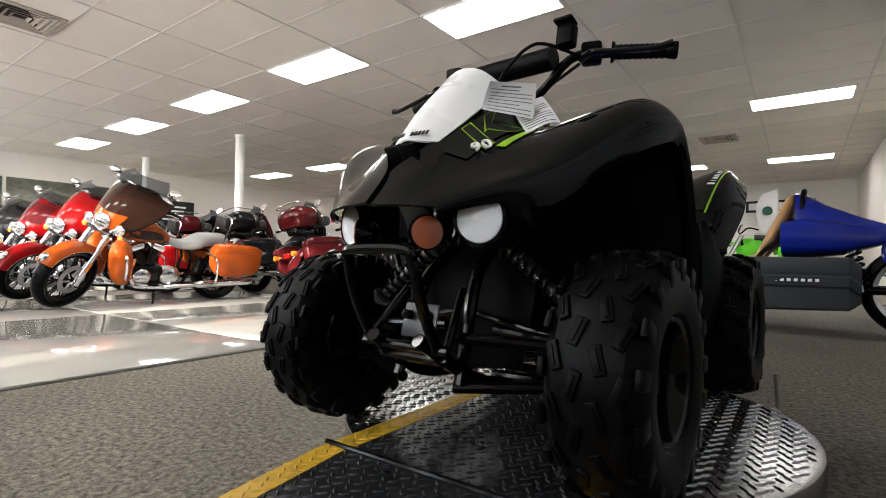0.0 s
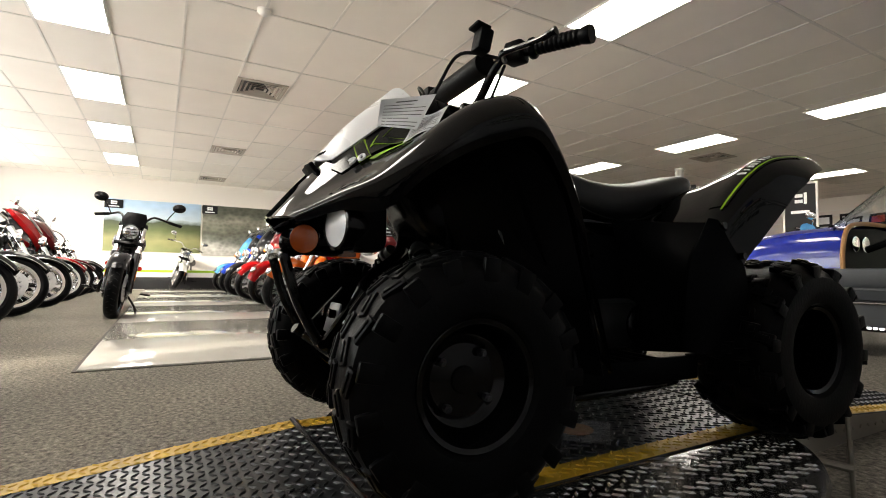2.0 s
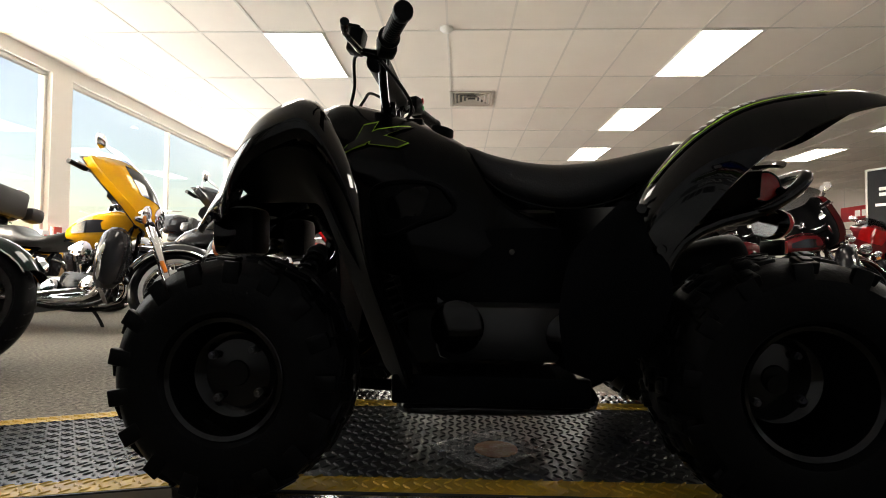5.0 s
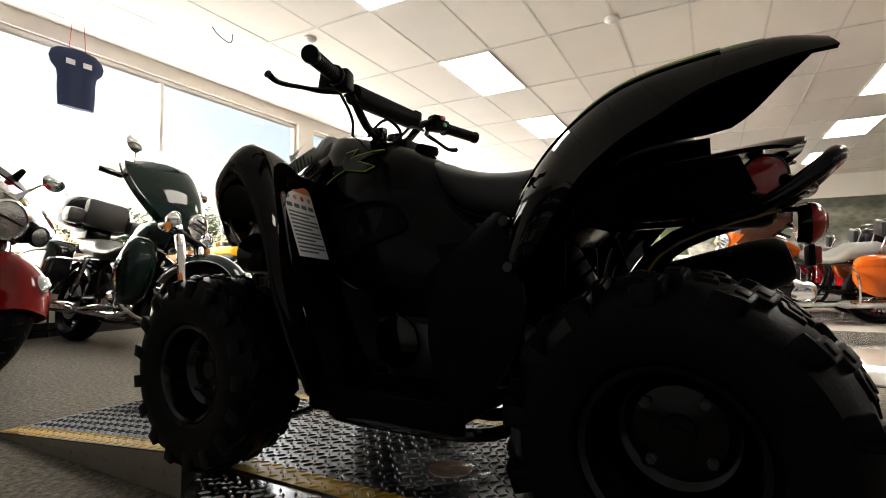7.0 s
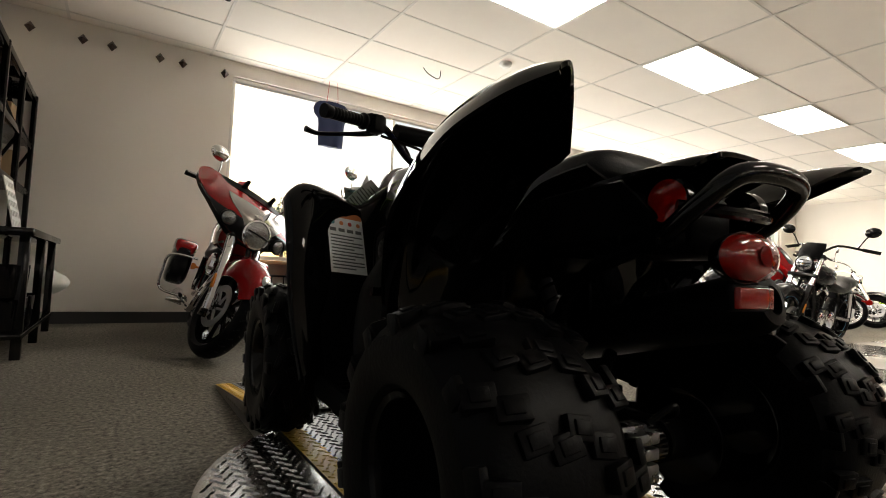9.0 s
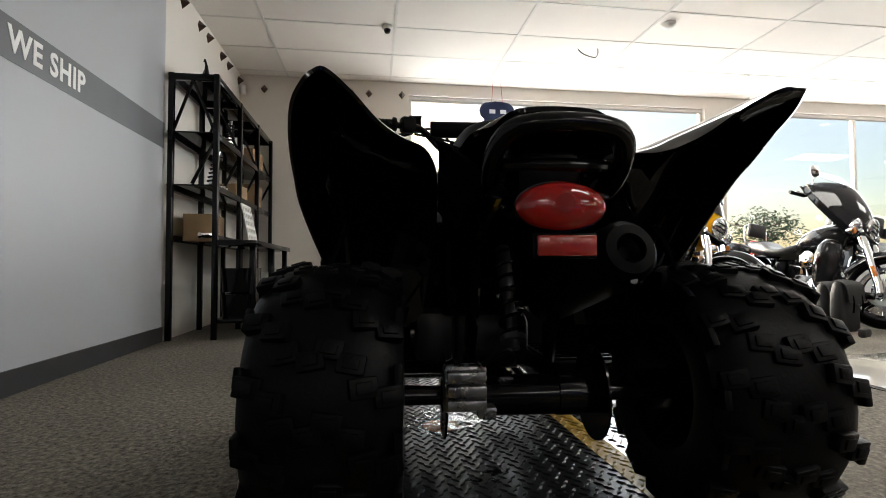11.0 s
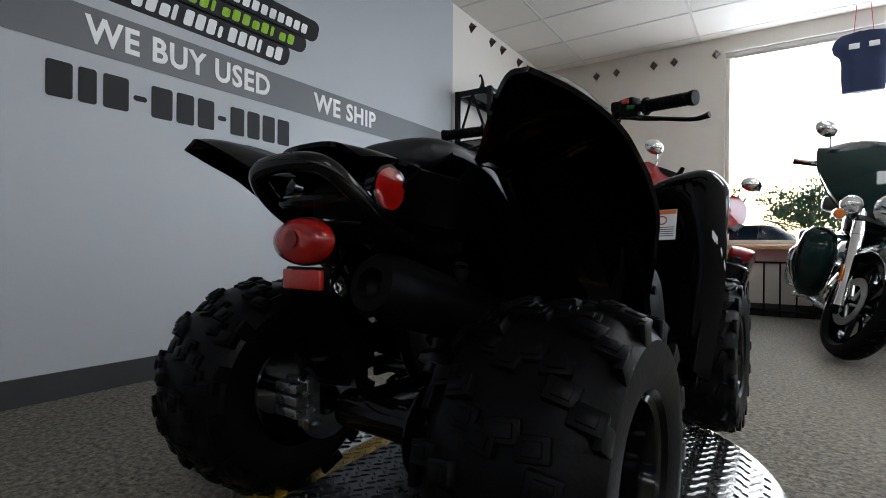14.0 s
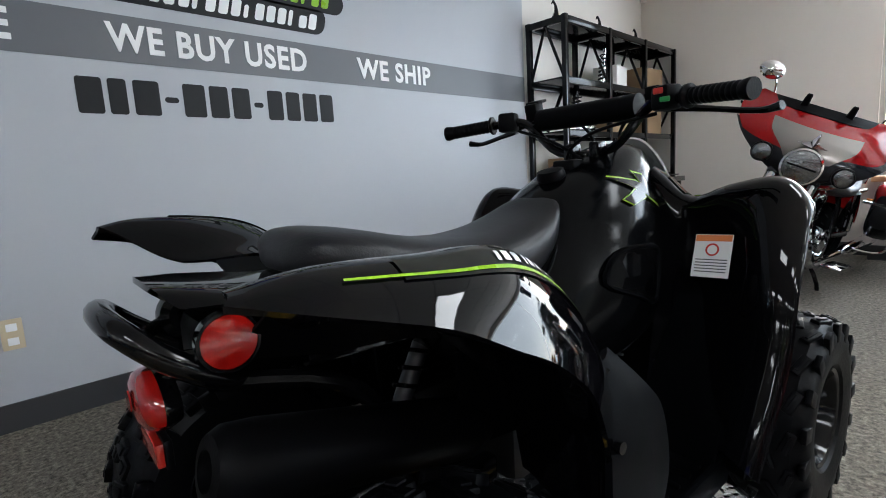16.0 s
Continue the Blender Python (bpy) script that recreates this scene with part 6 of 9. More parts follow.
        round_lamp(bike, "headlamp", (0, 0.755, 0.905), (0, 1, 0.0), 0.088, SF, M["reflectorglass"], chrome, "round chrome headlamp")
        for sg in (-1, 1):
            round_lamp(bike, "spot_lamp", (sg * 0.185, 0.715, 0.87), (sg * 0.1, 1, 0.0), 0.055, SF, M["reflectorglass"], chrome, "round chrome spot lamp")
    elif fairing == "wedge":
        rows = []
        for z, w, yc, sw in ((0.82, 0.15, 0.72, 0.03), (0.89, 0.27, 0.75, 0.09), (0.96, 0.36, 0.745, 0.15), (1.03, 0.42, 0.69, 0.20), (1.10, 0.43, 0.60, 0.22), (1.16, 0.41, 0.50, 0.20), (1.20, 0.35, 0.43, 0.15)):
            rows.append([SF @ Vector((w * u, yc - sw * abs(u) ** 1.6, z + 0.03 * abs(u) ** 2)) for u in (-1, -0.8, -0.55, -0.28, 0, 0.28, 0.55, 0.8, 1)])
        bm = bmesh.new()
        shell(bm, rows, 0.014, 3, 3)
        fa = part("fairing", bm, A, bike, "lacquered fairing with a silver front panel", angle=60)
        back = SF.to_3x3() @ Vector((0, -0.10, -0.01))
        rows2 = [[r[4].lerp(p, 0.93) + back for p in r] for r in rows]
        bm = bmesh.new()
        shell(bm, rows2, 0.010, 2, 2)
        ring1 = [r[0] for r in rows] + rows[-1][1:] + [r[-1] for r in rows[-2::-1]] + rows[0][-2:0:-1]
        ring2 = [r[0] for r in rows2] + rows2[-1][1:] + [r[-1] for r in rows2[-2::-1]] + rows2[0][-2:0:-1]
        loft(bm, [ring1, ring2], closed=True, caps=False)
        part("inner_fairing", bm, M["satin"], fa, "black inner fairing", angle=60)
        bm = bmesh.new()
        shell(bm, [[r[c].lerp(r[4], q) + SF.to_3x3() @ Vector((0, 0.024, 0.004)) for c in range(2, 7)] for r, q in ((rows[1], 0.45), (rows[2], 0.30), (rows[3], 0.05), (rows[4], 0.0))], 0.004, 3, 3)
        part("silver_panel", bm, PAINT["silver"], fa, "silver-grey front panel", angle=60)
        # plain chrome emblem above the lamp
        bm = bmesh.new()
        e = SF @ Matrix.Translation((0, 0.752, 1.035)) @ Matrix.Rotation(radians(-38), 4, "X")
        grow(bm, [e @ Vector(p) for p in ((-0.075, 0, -0.012), (-0.02, 0, 0.010), (0, 0, 0.085), (0.02, 0, 0.010), (0.075, 0, -0.012), (0.035, 0, -0.03), (-0.035, 0, -0.03), (0, 0.026, -0.004))], [(0, 7, 1), (1, 7, 2), (2, 7, 3), (3, 7, 4), (4, 7, 5), (5, 7, 6), (6, 7, 0), (0, 1, 2, 3, 4, 5, 6)])
        part("emblem", bm, chrome, fa, "chrome emblem", smooth=False)
        for sg in (-1, 1):
            bm = bmesh.new()
            cols = (0, 1, 2, 3) if sg < 0 else (8, 7, 6, 5)
            shell(bm, [[r[c] + SF.to_3x3() @ Vector((sg * 0.012 * (c in (0, 8)), 0.019, -0.004)) for c in cols] for r in rows[0:4]], 0.004, 3, 3)
            part("black_panel", bm, PAINT["black"], fa, "gloss black lower fairing", angle=60)
            bm = bmesh.new()
            box(bm, 0, 0, 0, 0.05, 0.03, 0.10, 0.012, SF @ Matrix.Translation((sg * 0.12, 0.45, 1.235)) @ Matrix.Rotation(radians(-25), 4, "X"), taper=0.6)
            part("screen_clip", bm, M["satin"], fa)
        bm = bmesh.new()
        shell(bm, [[SF @ Vector((w * u, yc - 0.12 * u * u, z)) for u in (-1, -0.5, 0, 0.5, 1)] for z, w, yc in ((1.175, 0.30, 0.50), (1.225, 0.28, 0.45))], 0.006, 2, 2)
        part("screen_base", bm, M["satin"], fa)
        round_lamp(bike, "headlamp", (0, 0.775, 0.905), (0, 1, 0.05), 0.100, SF, M["darklens"], chrome, "round chrome-ringed headlamp", 1)
        for sg in (-1, 1):
            round_lamp(bike, "spot_lamp", (sg * 0.215, 0.730, 0.915), (sg * 0.12, 1, 0.0), 0.054, SF, M["darklens"], M["satin"], "small round spot lamp")
    else:
        round_lamp(bike, "headlamp", (0, 0.62, 0.93), (0, 1, 0.0), 0.085, SF, M["reflectorglass"], chrome if not clean else dark, "round headlamp")
        if clean:
            bm = bmesh.new()
            shell(bm, [[SF @ Vector((w * u, yc - 0.05 * u * u, z)) for u in (-1, -0.5, 0, 0.5, 1)] for z, w, yc in ((1.00, 0.10, 0.60), (1.08, 0.12, 0.55), (1.16, 0.09, 0.47))], 0.006, 2, 2)
            part("dash_cowl", bm, M["satin"], bike)
    # tank
    bm = bmesh.new()
    rings = []
    for y, zt, zb, w in ((0.42, 0.88, 0.80, 0.06), (0.36, 0.925, 0.74, 0.125), (0.26, 0.945, 0.71, 0.165), (0.12, 0.935, 0.70, 0.17), (0.0, 0.89, 0.70, 0.145), (-0.10, 0.82, 0.70, 0.10), (-0.14, 0.78, 0.71, 0.06)):
        rings.append([Vector((x, y, (zt + zb) / 2 + z)) for x, z in oval(18, w, (zt - zb) / 2, 2.5)])
    loft(bm, rings)
    tk = part("tank", bm, A, bike, "lacquered fuel tank", angle=60)
    bm = bmesh.new()
    tube(bm, [(0, 0.34, 0.935), (0, 0.26, 0.955), (0, 0.12, 0.945), (0, 0.0, 0.90)], [0.02, 0.035, 0.035, 0.02], 8, 4, flat=0.35)
    part("tank_console", bm, chrome if not clean else dark, tk)
    if second != main:
        for sg in (-1, 1):
            bm = bmesh.new()
            shell(bm, [[(sg * 0.128, 0.34, 0.84), (sg * 0.172, 0.22, 0.85), (sg * 0.176, 0.10, 0.84), (sg * 0.14, -0.02, 0.80)], [(sg * 0.122, 0.34, 0.77), (sg * 0.162, 0.22, 0.75), (sg * 0.165, 0.10, 0.745), (sg * 0.135, -0.02, 0.745)]], 0.004, 3, 3)
            part("tank_panel", bm, B, tk)
    # seat
    bm = bmesh.new()
    rings = []
    for y, zt, zb, w in ((-0.06, 0.80, 0.74, 0.07), (-0.14, 0.77, 0.68, 0.12), (-0.26, 0.735, 0.64, 0.16), (-0.38, 0.74, 0.64, 0.175), (-0.47, 0.79, 0.65, 0.165), (-0.52, 0.83, 0.67, 0.14), (-0.66, 0.835, 0.69, 0.145), (-0.78, 0.84, 0.71, 0.135), (-0.84, 0.80, 0.73, 0.09)):
        rings.append([Vector((x, y, (zt + zb) / 2 + z)) for x, z in oval(18, w, (zt - zb) / 2, 3)])
    loft(bm, rings)
    part("seat", bm, seatmat or M["blackseat"], bike, "padded leather seat", angle=60)
    # rear mudguard
    bm = bmesh.new()
    fender_arc(bm, RY, RR, RR + 0.075, 172 if bags else 160, 40, 0.105, 0.05, I)
    rm = part("rear_mudguard", bm, A, bike, "lacquered rear mudguard", angle=60)
    bm = bmesh.new()
    box(bm, 0, RY - 0.40, 0.56, 0.11, 0.05, 0.07, 0.02)
    part("tail_lamp", bm, M["redlens"], rm, "red tail lamp")
    for sg in (-1, 1):
        bm = bmesh.new()
        rod(bm, (sg * 0.11, RY - 0.41, 0.56), (sg * 0.17, RY - 0.42, 0.56), 0.010, None, 8)
        rod(bm, (sg * 0.19, RY - 0.41, 0.56), (sg * 0.19, RY - 0.46, 0.56), 0.034, None, 14)
        part("rear_signal", bm, M["signal"] if not clean else M["redlens"], rm)
    # engine
    eng = part("engine", (lambda b: (box(b, 0, 0.10, 0.34, 0.24, 0.36, 0.24, 0.05), b)[1])(bmesh.new()), dark, bike, "air-cooled V-twin engine")
    for sg, tilt in ((1, -22), (-1, 22)):
        base = Matrix.Translation((0, 0.10 + sg * 0.02, 0.42)) @ Matrix.Rotation(radians(tilt), 4, "X")
        bm = bmesh.new()
        prof = [(0, 0.02), (0.055, 0.02)]
        for k in range(9):
            z = 0.045 + k * 0.019
            prof += [(0.055, z), (0.086, z + 0.001), (0.086, z + 0.009), (0.055, z + 0.010)]
        lathe(bm, prof + [(0.055, 0.23), (0, 0.23)], base, 20)
        part("cylinder", bm, M["blackmetal"], eng, "black finned cylinder")
        bm = bmesh.new()
        box(bm, 0, 0, 0, 0.17, 0.15, 0.07, 0.022, base @ Matrix.Translation((0, 0, 0.25)))
        part("rocker_cover", bm, chrome, eng)
        bm = bmesh.new()
        rod(bm, base @ Vector((0.10, 0.02, -0.02)), base @ Vector((0.085, 0.02, 0.22)), 0.011, None, 8)
        part("pushrod_tube", bm, chrome, eng)
    bm = bmesh.new()
    lathe(bm, [(0, 0.055), (0.05, 0.05), (0.085, 0.035), (0.095, 0.01), (0.09, 0)], Matrix.Translation((0.11, 0.10, 0.60)) @ Matrix.Rotation(PI / 2, 4, "Y"), 24)
    part("air_cleaner", bm, chrome, eng)
    for sg, (yy, zz, rr) in ((1, (0.20, 0.33, 0.085)), (-1, (0.16, 0.33, 0.09)), (-1, (-0.14, 0.32, 0.11)), (1, (-0.12, 0.33, 0.07))):
        bm = bmesh.new()
        lathe(bm, [(0, 0.032), (rr * 0.75, 0.030), (rr, 0.015), (rr * 1.02, 0)], Matrix.Translation((sg * 0.118, yy, zz)) @ Matrix.Rotation(sg * PI / 2, 4, "Y"), 24)
        part("engine_cover", bm, chrome, eng)
    bm = bmesh.new()
    box(bm, 0, -0.14, 0.32, 0.20, 0.26, 0.20, 0.04)
    part("gearbox", bm, M["silver"], eng)
    # frame
    bm = bmesh.new()
    for sg in (-1, 1):
        tube(bm, [(sg * 0.03, 0.42, 0.90), (sg * 0.10, 0.36, 0.50), (sg * 0.11, 0.30, 0.22), (sg * 0.11, -0.2, 0.19), (sg * 0.11, -0.36, 0.40), (sg * 0.08, -0.30, 0.66), (sg * 0.03, 0.38, 0.80)], 0.017, 8, 4, closed=True)
        tube(bm, [(sg * 0.11, -0.32, 0.36), (sg * 0.12, RY, RR)], 0.022, 8, 1)
        tube(bm, [(sg * 0.09, -0.30, 0.64), (sg * 0.13, RY - 0.1, 0.66)], 0.014, 8, 1)
    part("chassis", bm, dark, bike)
    for sg in (-1, 1):
        bm = bmesh.new()
        rod(bm, (sg * 0.14, RY + 0.10, 0.36), (sg * 0.14, RY + 0.22, 0.66), 0.024, None, 10)
        part("rear_shock", bm, chrome, bike)
        # exhaust
        bm = bmesh.new()
        if sg > 0 or bags:
            tube(bm, [(sg * 0.09, 0.24, 0.52), (sg * 0.15, 0.30, 0.36), (sg * 0.17, 0.20, 0.24), (sg * 0.18, -0.15, 0.23), (sg * 0.21, -0.45, 0.25)], 0.022, 10, 4)
            ex = part("exhaust_pipe", bm, chrome if not clean else dark, bike, "chrome exhaust pipe")
            bm = bmesh.new()
            lathe(bm, [(0, 0), (0.03, 0), (0.045, 0.06), (0.047, 0.70), (0.040, 0.72), (0.036, 0.70), (0, 0.66)], along((sg * 0.21, -0.40, 0.25), (sg * 0.24, -1.15, 0.28)), 20)
            part("silencer", bm, chrome if not clean else dark, ex)
        else:
            bm.free()
        # footboard
        bm = bmesh.new()
        box(bm, sg * 0.29, 0.12, 0.265, 0.11, 0.34 if bags else 0.05, 0.022, 0.008, Matrix.Rotation(radians(6), 4, "X"))
        part("footboard", bm, chrome if bags else dark, bike)
        if bags and fairing != "wedge":
            # engine guard bar
            bm = bmesh.new()
            tube(bm, [(sg * 0.06, 0.40, 0.70), (sg * 0.24, 0.46, 0.70), (sg * 0.38, 0.46, 0.58), (sg * 0.36, 0.44, 0.40), (sg * 0.24, 0.40, 0.27), (sg * 0.10, 0.33, 0.22)], 0.016, 10, 5)
            part("guard_bar", bm, chrome, bike, "chrome tubular engine guard")
        if bags:
            # panniers
            bm = bmesh.new()
            rings = []
            for y, zt, zb, w0 in ((-0.50, 0.68, 0.50, 0.10), (-0.54, 0.72, 0.42, 0.15), (-0.66, 0.735, 0.36, 0.185), (-0.85, 0.73, 0.35, 0.19), (-1.04, 0.715, 0.37, 0.175), (-1.13, 0.69, 0.42, 0.14), (-1.16, 0.64, 0.50, 0.08)):
                rings.append([Vector((sg * 0.32 + x, y, (zt + zb) / 2 + z)) for x, z in oval(20, w0 / 2, (zt - zb) / 2, 4)])
            loft(bm, rings)
            bg = part("pannier", bm, PAINT[lug] if lug != main else A, bike, "hard pannier case", angle=50)
            bm = bmesh.new()
            rings = []
            for y, zt, zb, w0 in ((-0.505, 0.70, 0.62, 0.11), (-0.545, 0.745, 0.64, 0.16), (-0.66, 0.765, 0.65, 0.196), (-0.85, 0.76, 0.645, 0.20), (-1.04, 0.745, 0.635, 0.186), (-1.13, 0.715, 0.62, 0.15), (-1.165, 0.68, 0.61, 0.09)):
                rings.append([Vector((sg * 0.32 + x, y, (zt + zb) / 2 + z)) for x, z in oval(20, w0 / 2, (zt - zb) / 2, 4)])
            loft(bm, rings)
            part("pannier_lid", bm, A, bg, "lacquered pannier lid", angle=50)
            bm = bmesh.new()
            tube(bm, [(sg * 0.20, -0.50, 0.62), (sg * 0.41, -0.50, 0.60), (sg * 0.43, -0.52, 0.45), (sg * 0.40, -0.52, 0.30), (sg * 0.22, -0.50, 0.28)], 0.011, 8, 4)
            part("pannier_guard", bm, chrome, bg)
        if lowers and bags:
            bm = bmesh.new()
            rings = []
            for z, y, ry, rx in ((0.30, 0.44, 0.05, 0.05), (0.36, 0.45, 0.085, 0.085), (0.48, 0.46, 0.10, 0.105), (0.60, 0.465, 0.10, 0.11), (0.70, 0.47, 0.08, 0.09), (0.75, 0.47, 0.04, 0.05)):
                rings.append([Vector((sg * 0.27 + x, y + yy, z)) for x, yy in oval(18, rx, ry, 2.6)])
            loft(bm, rings)
            part("leg_shield", bm, A if fairing == "bat" and main in ("orange", "green") else PAINT["black"], bike, "leg shield in front of the footboard", angle=60)
    # kickstand
    bm = bmesh.new()
    tube(bm, [(-0.12, 0.02, 0.22), (-0.22, 0.06, 0.10), (-0.27, 0.10, 0.012 - 0.27 * math.tan(radians(lean)) + 0.012)], 0.013, 8, 3)
    part("kickstand", bm, dark, bike)
    if pack:
        bm = bmesh.new()
        rings = []
        for z, w, d in ((0.93, 0.20, 0.15), (0.96, 0.25, 0.19), (1.06, 0.27, 0.205), (1.09, 0.272, 0.207), (1.14, 0.262, 0.20), (1.19, 0.22, 0.165), (1.21, 0.14, 0.10)):
            rings.append([Vector((x, -0.98 + y, z)) for x, y in oval(24, w, d, 3.2)])
        loft(bm, rings)
        tp = part("top_case", bm, A if lug != "black" else PAINT["black"], bike, "hard top case behind the seat", angle=50)
        bm = bmesh.new()
        box(bm, 0, -0.755, 1.06, 0.34, 0.09, 0.24, 0.04)
        for sg in (-1, 1):
            box(bm, sg * 0.24, -0.74, 1.00, 0.14, 0.13, 0.13, 0.04)
        part("backrest", bm, M["blackseat"], tp, "padded black backrest")
        bm = bmesh.new()
        tube(bm, [(x * 0.27, -0.98 + y * 0.21, 1.235) for x, y in ((-0.8, 0.6), (-0.9, -0.6), (-0.5, -0.9), (0.5, -0.9), (0.9, -0.6), (0.8, 0.6))], 0.007, 6, 3)
        part("rack_rail", bm, chrome, tp)
        bm = bmesh.new()
        box(bm, 0, -0.95, 0.89, 0.20, 0.30, 0.10, 0.02)
        part("case_mount", bm, dark, tp)
    elif bags:
        bm = bmesh.new()
        tube(bm, [(-0.13, -0.74, 0.72), (-0.14, -0.82, 1.0), (0, -0.84, 1.06), (0.14, -0.82, 1.0), (0.13, -0.74, 0.72)], 0.010, 8, 4)
        sb = part("sissy_bar", bm, chrome, bike)
        bm = bmesh.new()
        box(bm, 0, -0.79, 0.98, 0.22, 0.06, 0.16, 0.025)
        part("backrest", bm, M["blackseat"], sb)
    return bike


def bike_pose(fx, fy, yaw, shift=0.81):
    """A pose on the floor whose front wheel touches down at (fx, fy); yaw 0 faces +y."""
    a = radians(yaw)
    return pose(fx + math.sin(a) * shift, fy - math.cos(a) * shift, 0, 0, 0, yaw)


# along the window, facing the turntable
motorcycle(bike_pose(-0.30, 2.48, 176), "red and silver touring motorcycle beside the cream wall", "red", "silver", "wedge", valance=0.15, steer=22, lean=15, lowers=False, lug="black")
motorcycle(bike_pose(0.90, 2.51, 177), "dark green touring motorcycle with a black top case by the window", "green", "green", "bat", pack=True, lug="black")
motorcycle(bike_pose(2.42, 2.32, 178), "yellow and black touring motorcycle with spoked wheels by the window", "yellow", "black", "bat", pack=True, laced=True, lug="black", lowers=True, guard="black")
motorcycle(bike_pose(3.95, 2.30, 180), "black and chrome touring motorcycle by the window", "black", "black", "bat", laced=True)
motorcycle(bike_pose(5.40, 2.33, 178), "black and chrome touring motorcycle with spoked wheels", "black", "black", "bat", laced=True, pack=True)
motorcycle(bike_pose(6.75, 2.30, 181), "black cruiser with a chrome headlamp", "black", "black", "none", laced=True, lowers=False)
motorcycle(bike_pose(8.1, 2.30, 178), "red touring motorcycle with a low screen", "red", "black", "bat", laced=True)
motorcycle(bike_pose(9.5, 2.32, 180), "dark red touring motorcycle by the far windows", "maroon", "black", "bat", laced=True)
motorcycle(bike_pose(10.9, 2.30, 179), "black cruiser by the far windows", "black", "black", "none", lowers=False)
motorcycle(bike_pose(5.03, 1.44, 93), "black naked motorcycle with blue rim tape beside the aisle", "black", "black", "none", bags=False, lowers=False, clean=True, steer=-8, tape=mat("blue_rim_tape", (0.02, 0.22, 0.42), rough=0.4), valance=0.03)
# across the aisle, facing the windows
# the seat's pale grey has the sun's glare put into its colour
motorcycle(bike_pose(5.28, -0.37, 4), "orange and dark bronze touring motorcycle beside the polished aisle", "orange", "brown", "bat", lug="orange", steer=26, shield="brown", seatmat=mat("sunlit_seat_leather", (0.30, 0.30, 0.29), rough=0.5, var=0.15, bump=0.2, bscale=180))
motorcycle(bike_pose(6.65, -0.42, 3), "red touring motorcycle beside the polished aisle", "red", "red", "bat", lug="red", valance=0.08)
motorcycle(bike_pose(8.0, -0.40, 2), "red and maroon touring motorcycle beside the polished aisle", "red", "maroon", "bat", lug="red")
motorcycle(bike_pose(9.4, -0.38, 3), "black touring motorcycle beside the polished aisle", "black", "black", "bat")
motorcycle(bike_pose(10.7, -0.40, 2), "blue and black touring motorcycle beside the polished aisle", "blue", "black", "bat")
motorcycle(bike_pose(11.9, -0.38, 2), "pale blue touring motorcycle far down the aisle", "sky", "sky", "bat", lowers=False)
motorcycle(bike_pose(12.7, 0.70, 80), "small white motorcycle at the end of the aisle", "white", "white", "none", bags=False, lowers=False, laced=True)
# back to back with them
motorcycle(bike_pose(4.55, -4.60, 178), "maroon touring motorcycle with a black padded top case", "maroon", "black", "bat", pack=True, lug="maroon")
motorcycle(bike_pose(6.05, -4.62, 180), "black touring motorcycle with a padded top case", "black", "black", "bat", pack=True)
motorcycle(bike_pose(7.5, -4.60, 178), "maroon and black touring motorcycle with a top case", "maroon", "black", "bat", pack=True, lug="maroon")
motorcycle(bike_pose(9.0, -4.60, 180), "black touring motorcycle far from the windows", "black", "black", "bat", pack=True)
# towards the far signs
motorcycle(bike_pose(4.15, -6.25, 60), "bright red touring motorcycle with a red top case", "red", "red", "bat", pack=True, lug="red")
motorcycle(bike_pose(6.2, -6.5, 40), "bright red touring motorcycle under the red sign boards", "red", "black", "bat", lug="red")
motorcycle(bike_pose(7.9, -6.9, 30), "dark red sports motorcycle near the pillar", "maroon", "red", "bat", lug="red")
motorcycle(bike_pose(2.3, -6.9, 20), "pale blue and black sports motorcycle", "sky", "black", "wedge", lowers=False, bags=False)
motorcycle(bike_pose(1.2, -7.3, 10), "black naked motorcycle behind the blue roadster", "black", "black", "none", bags=False, lowers=False, clean=True)


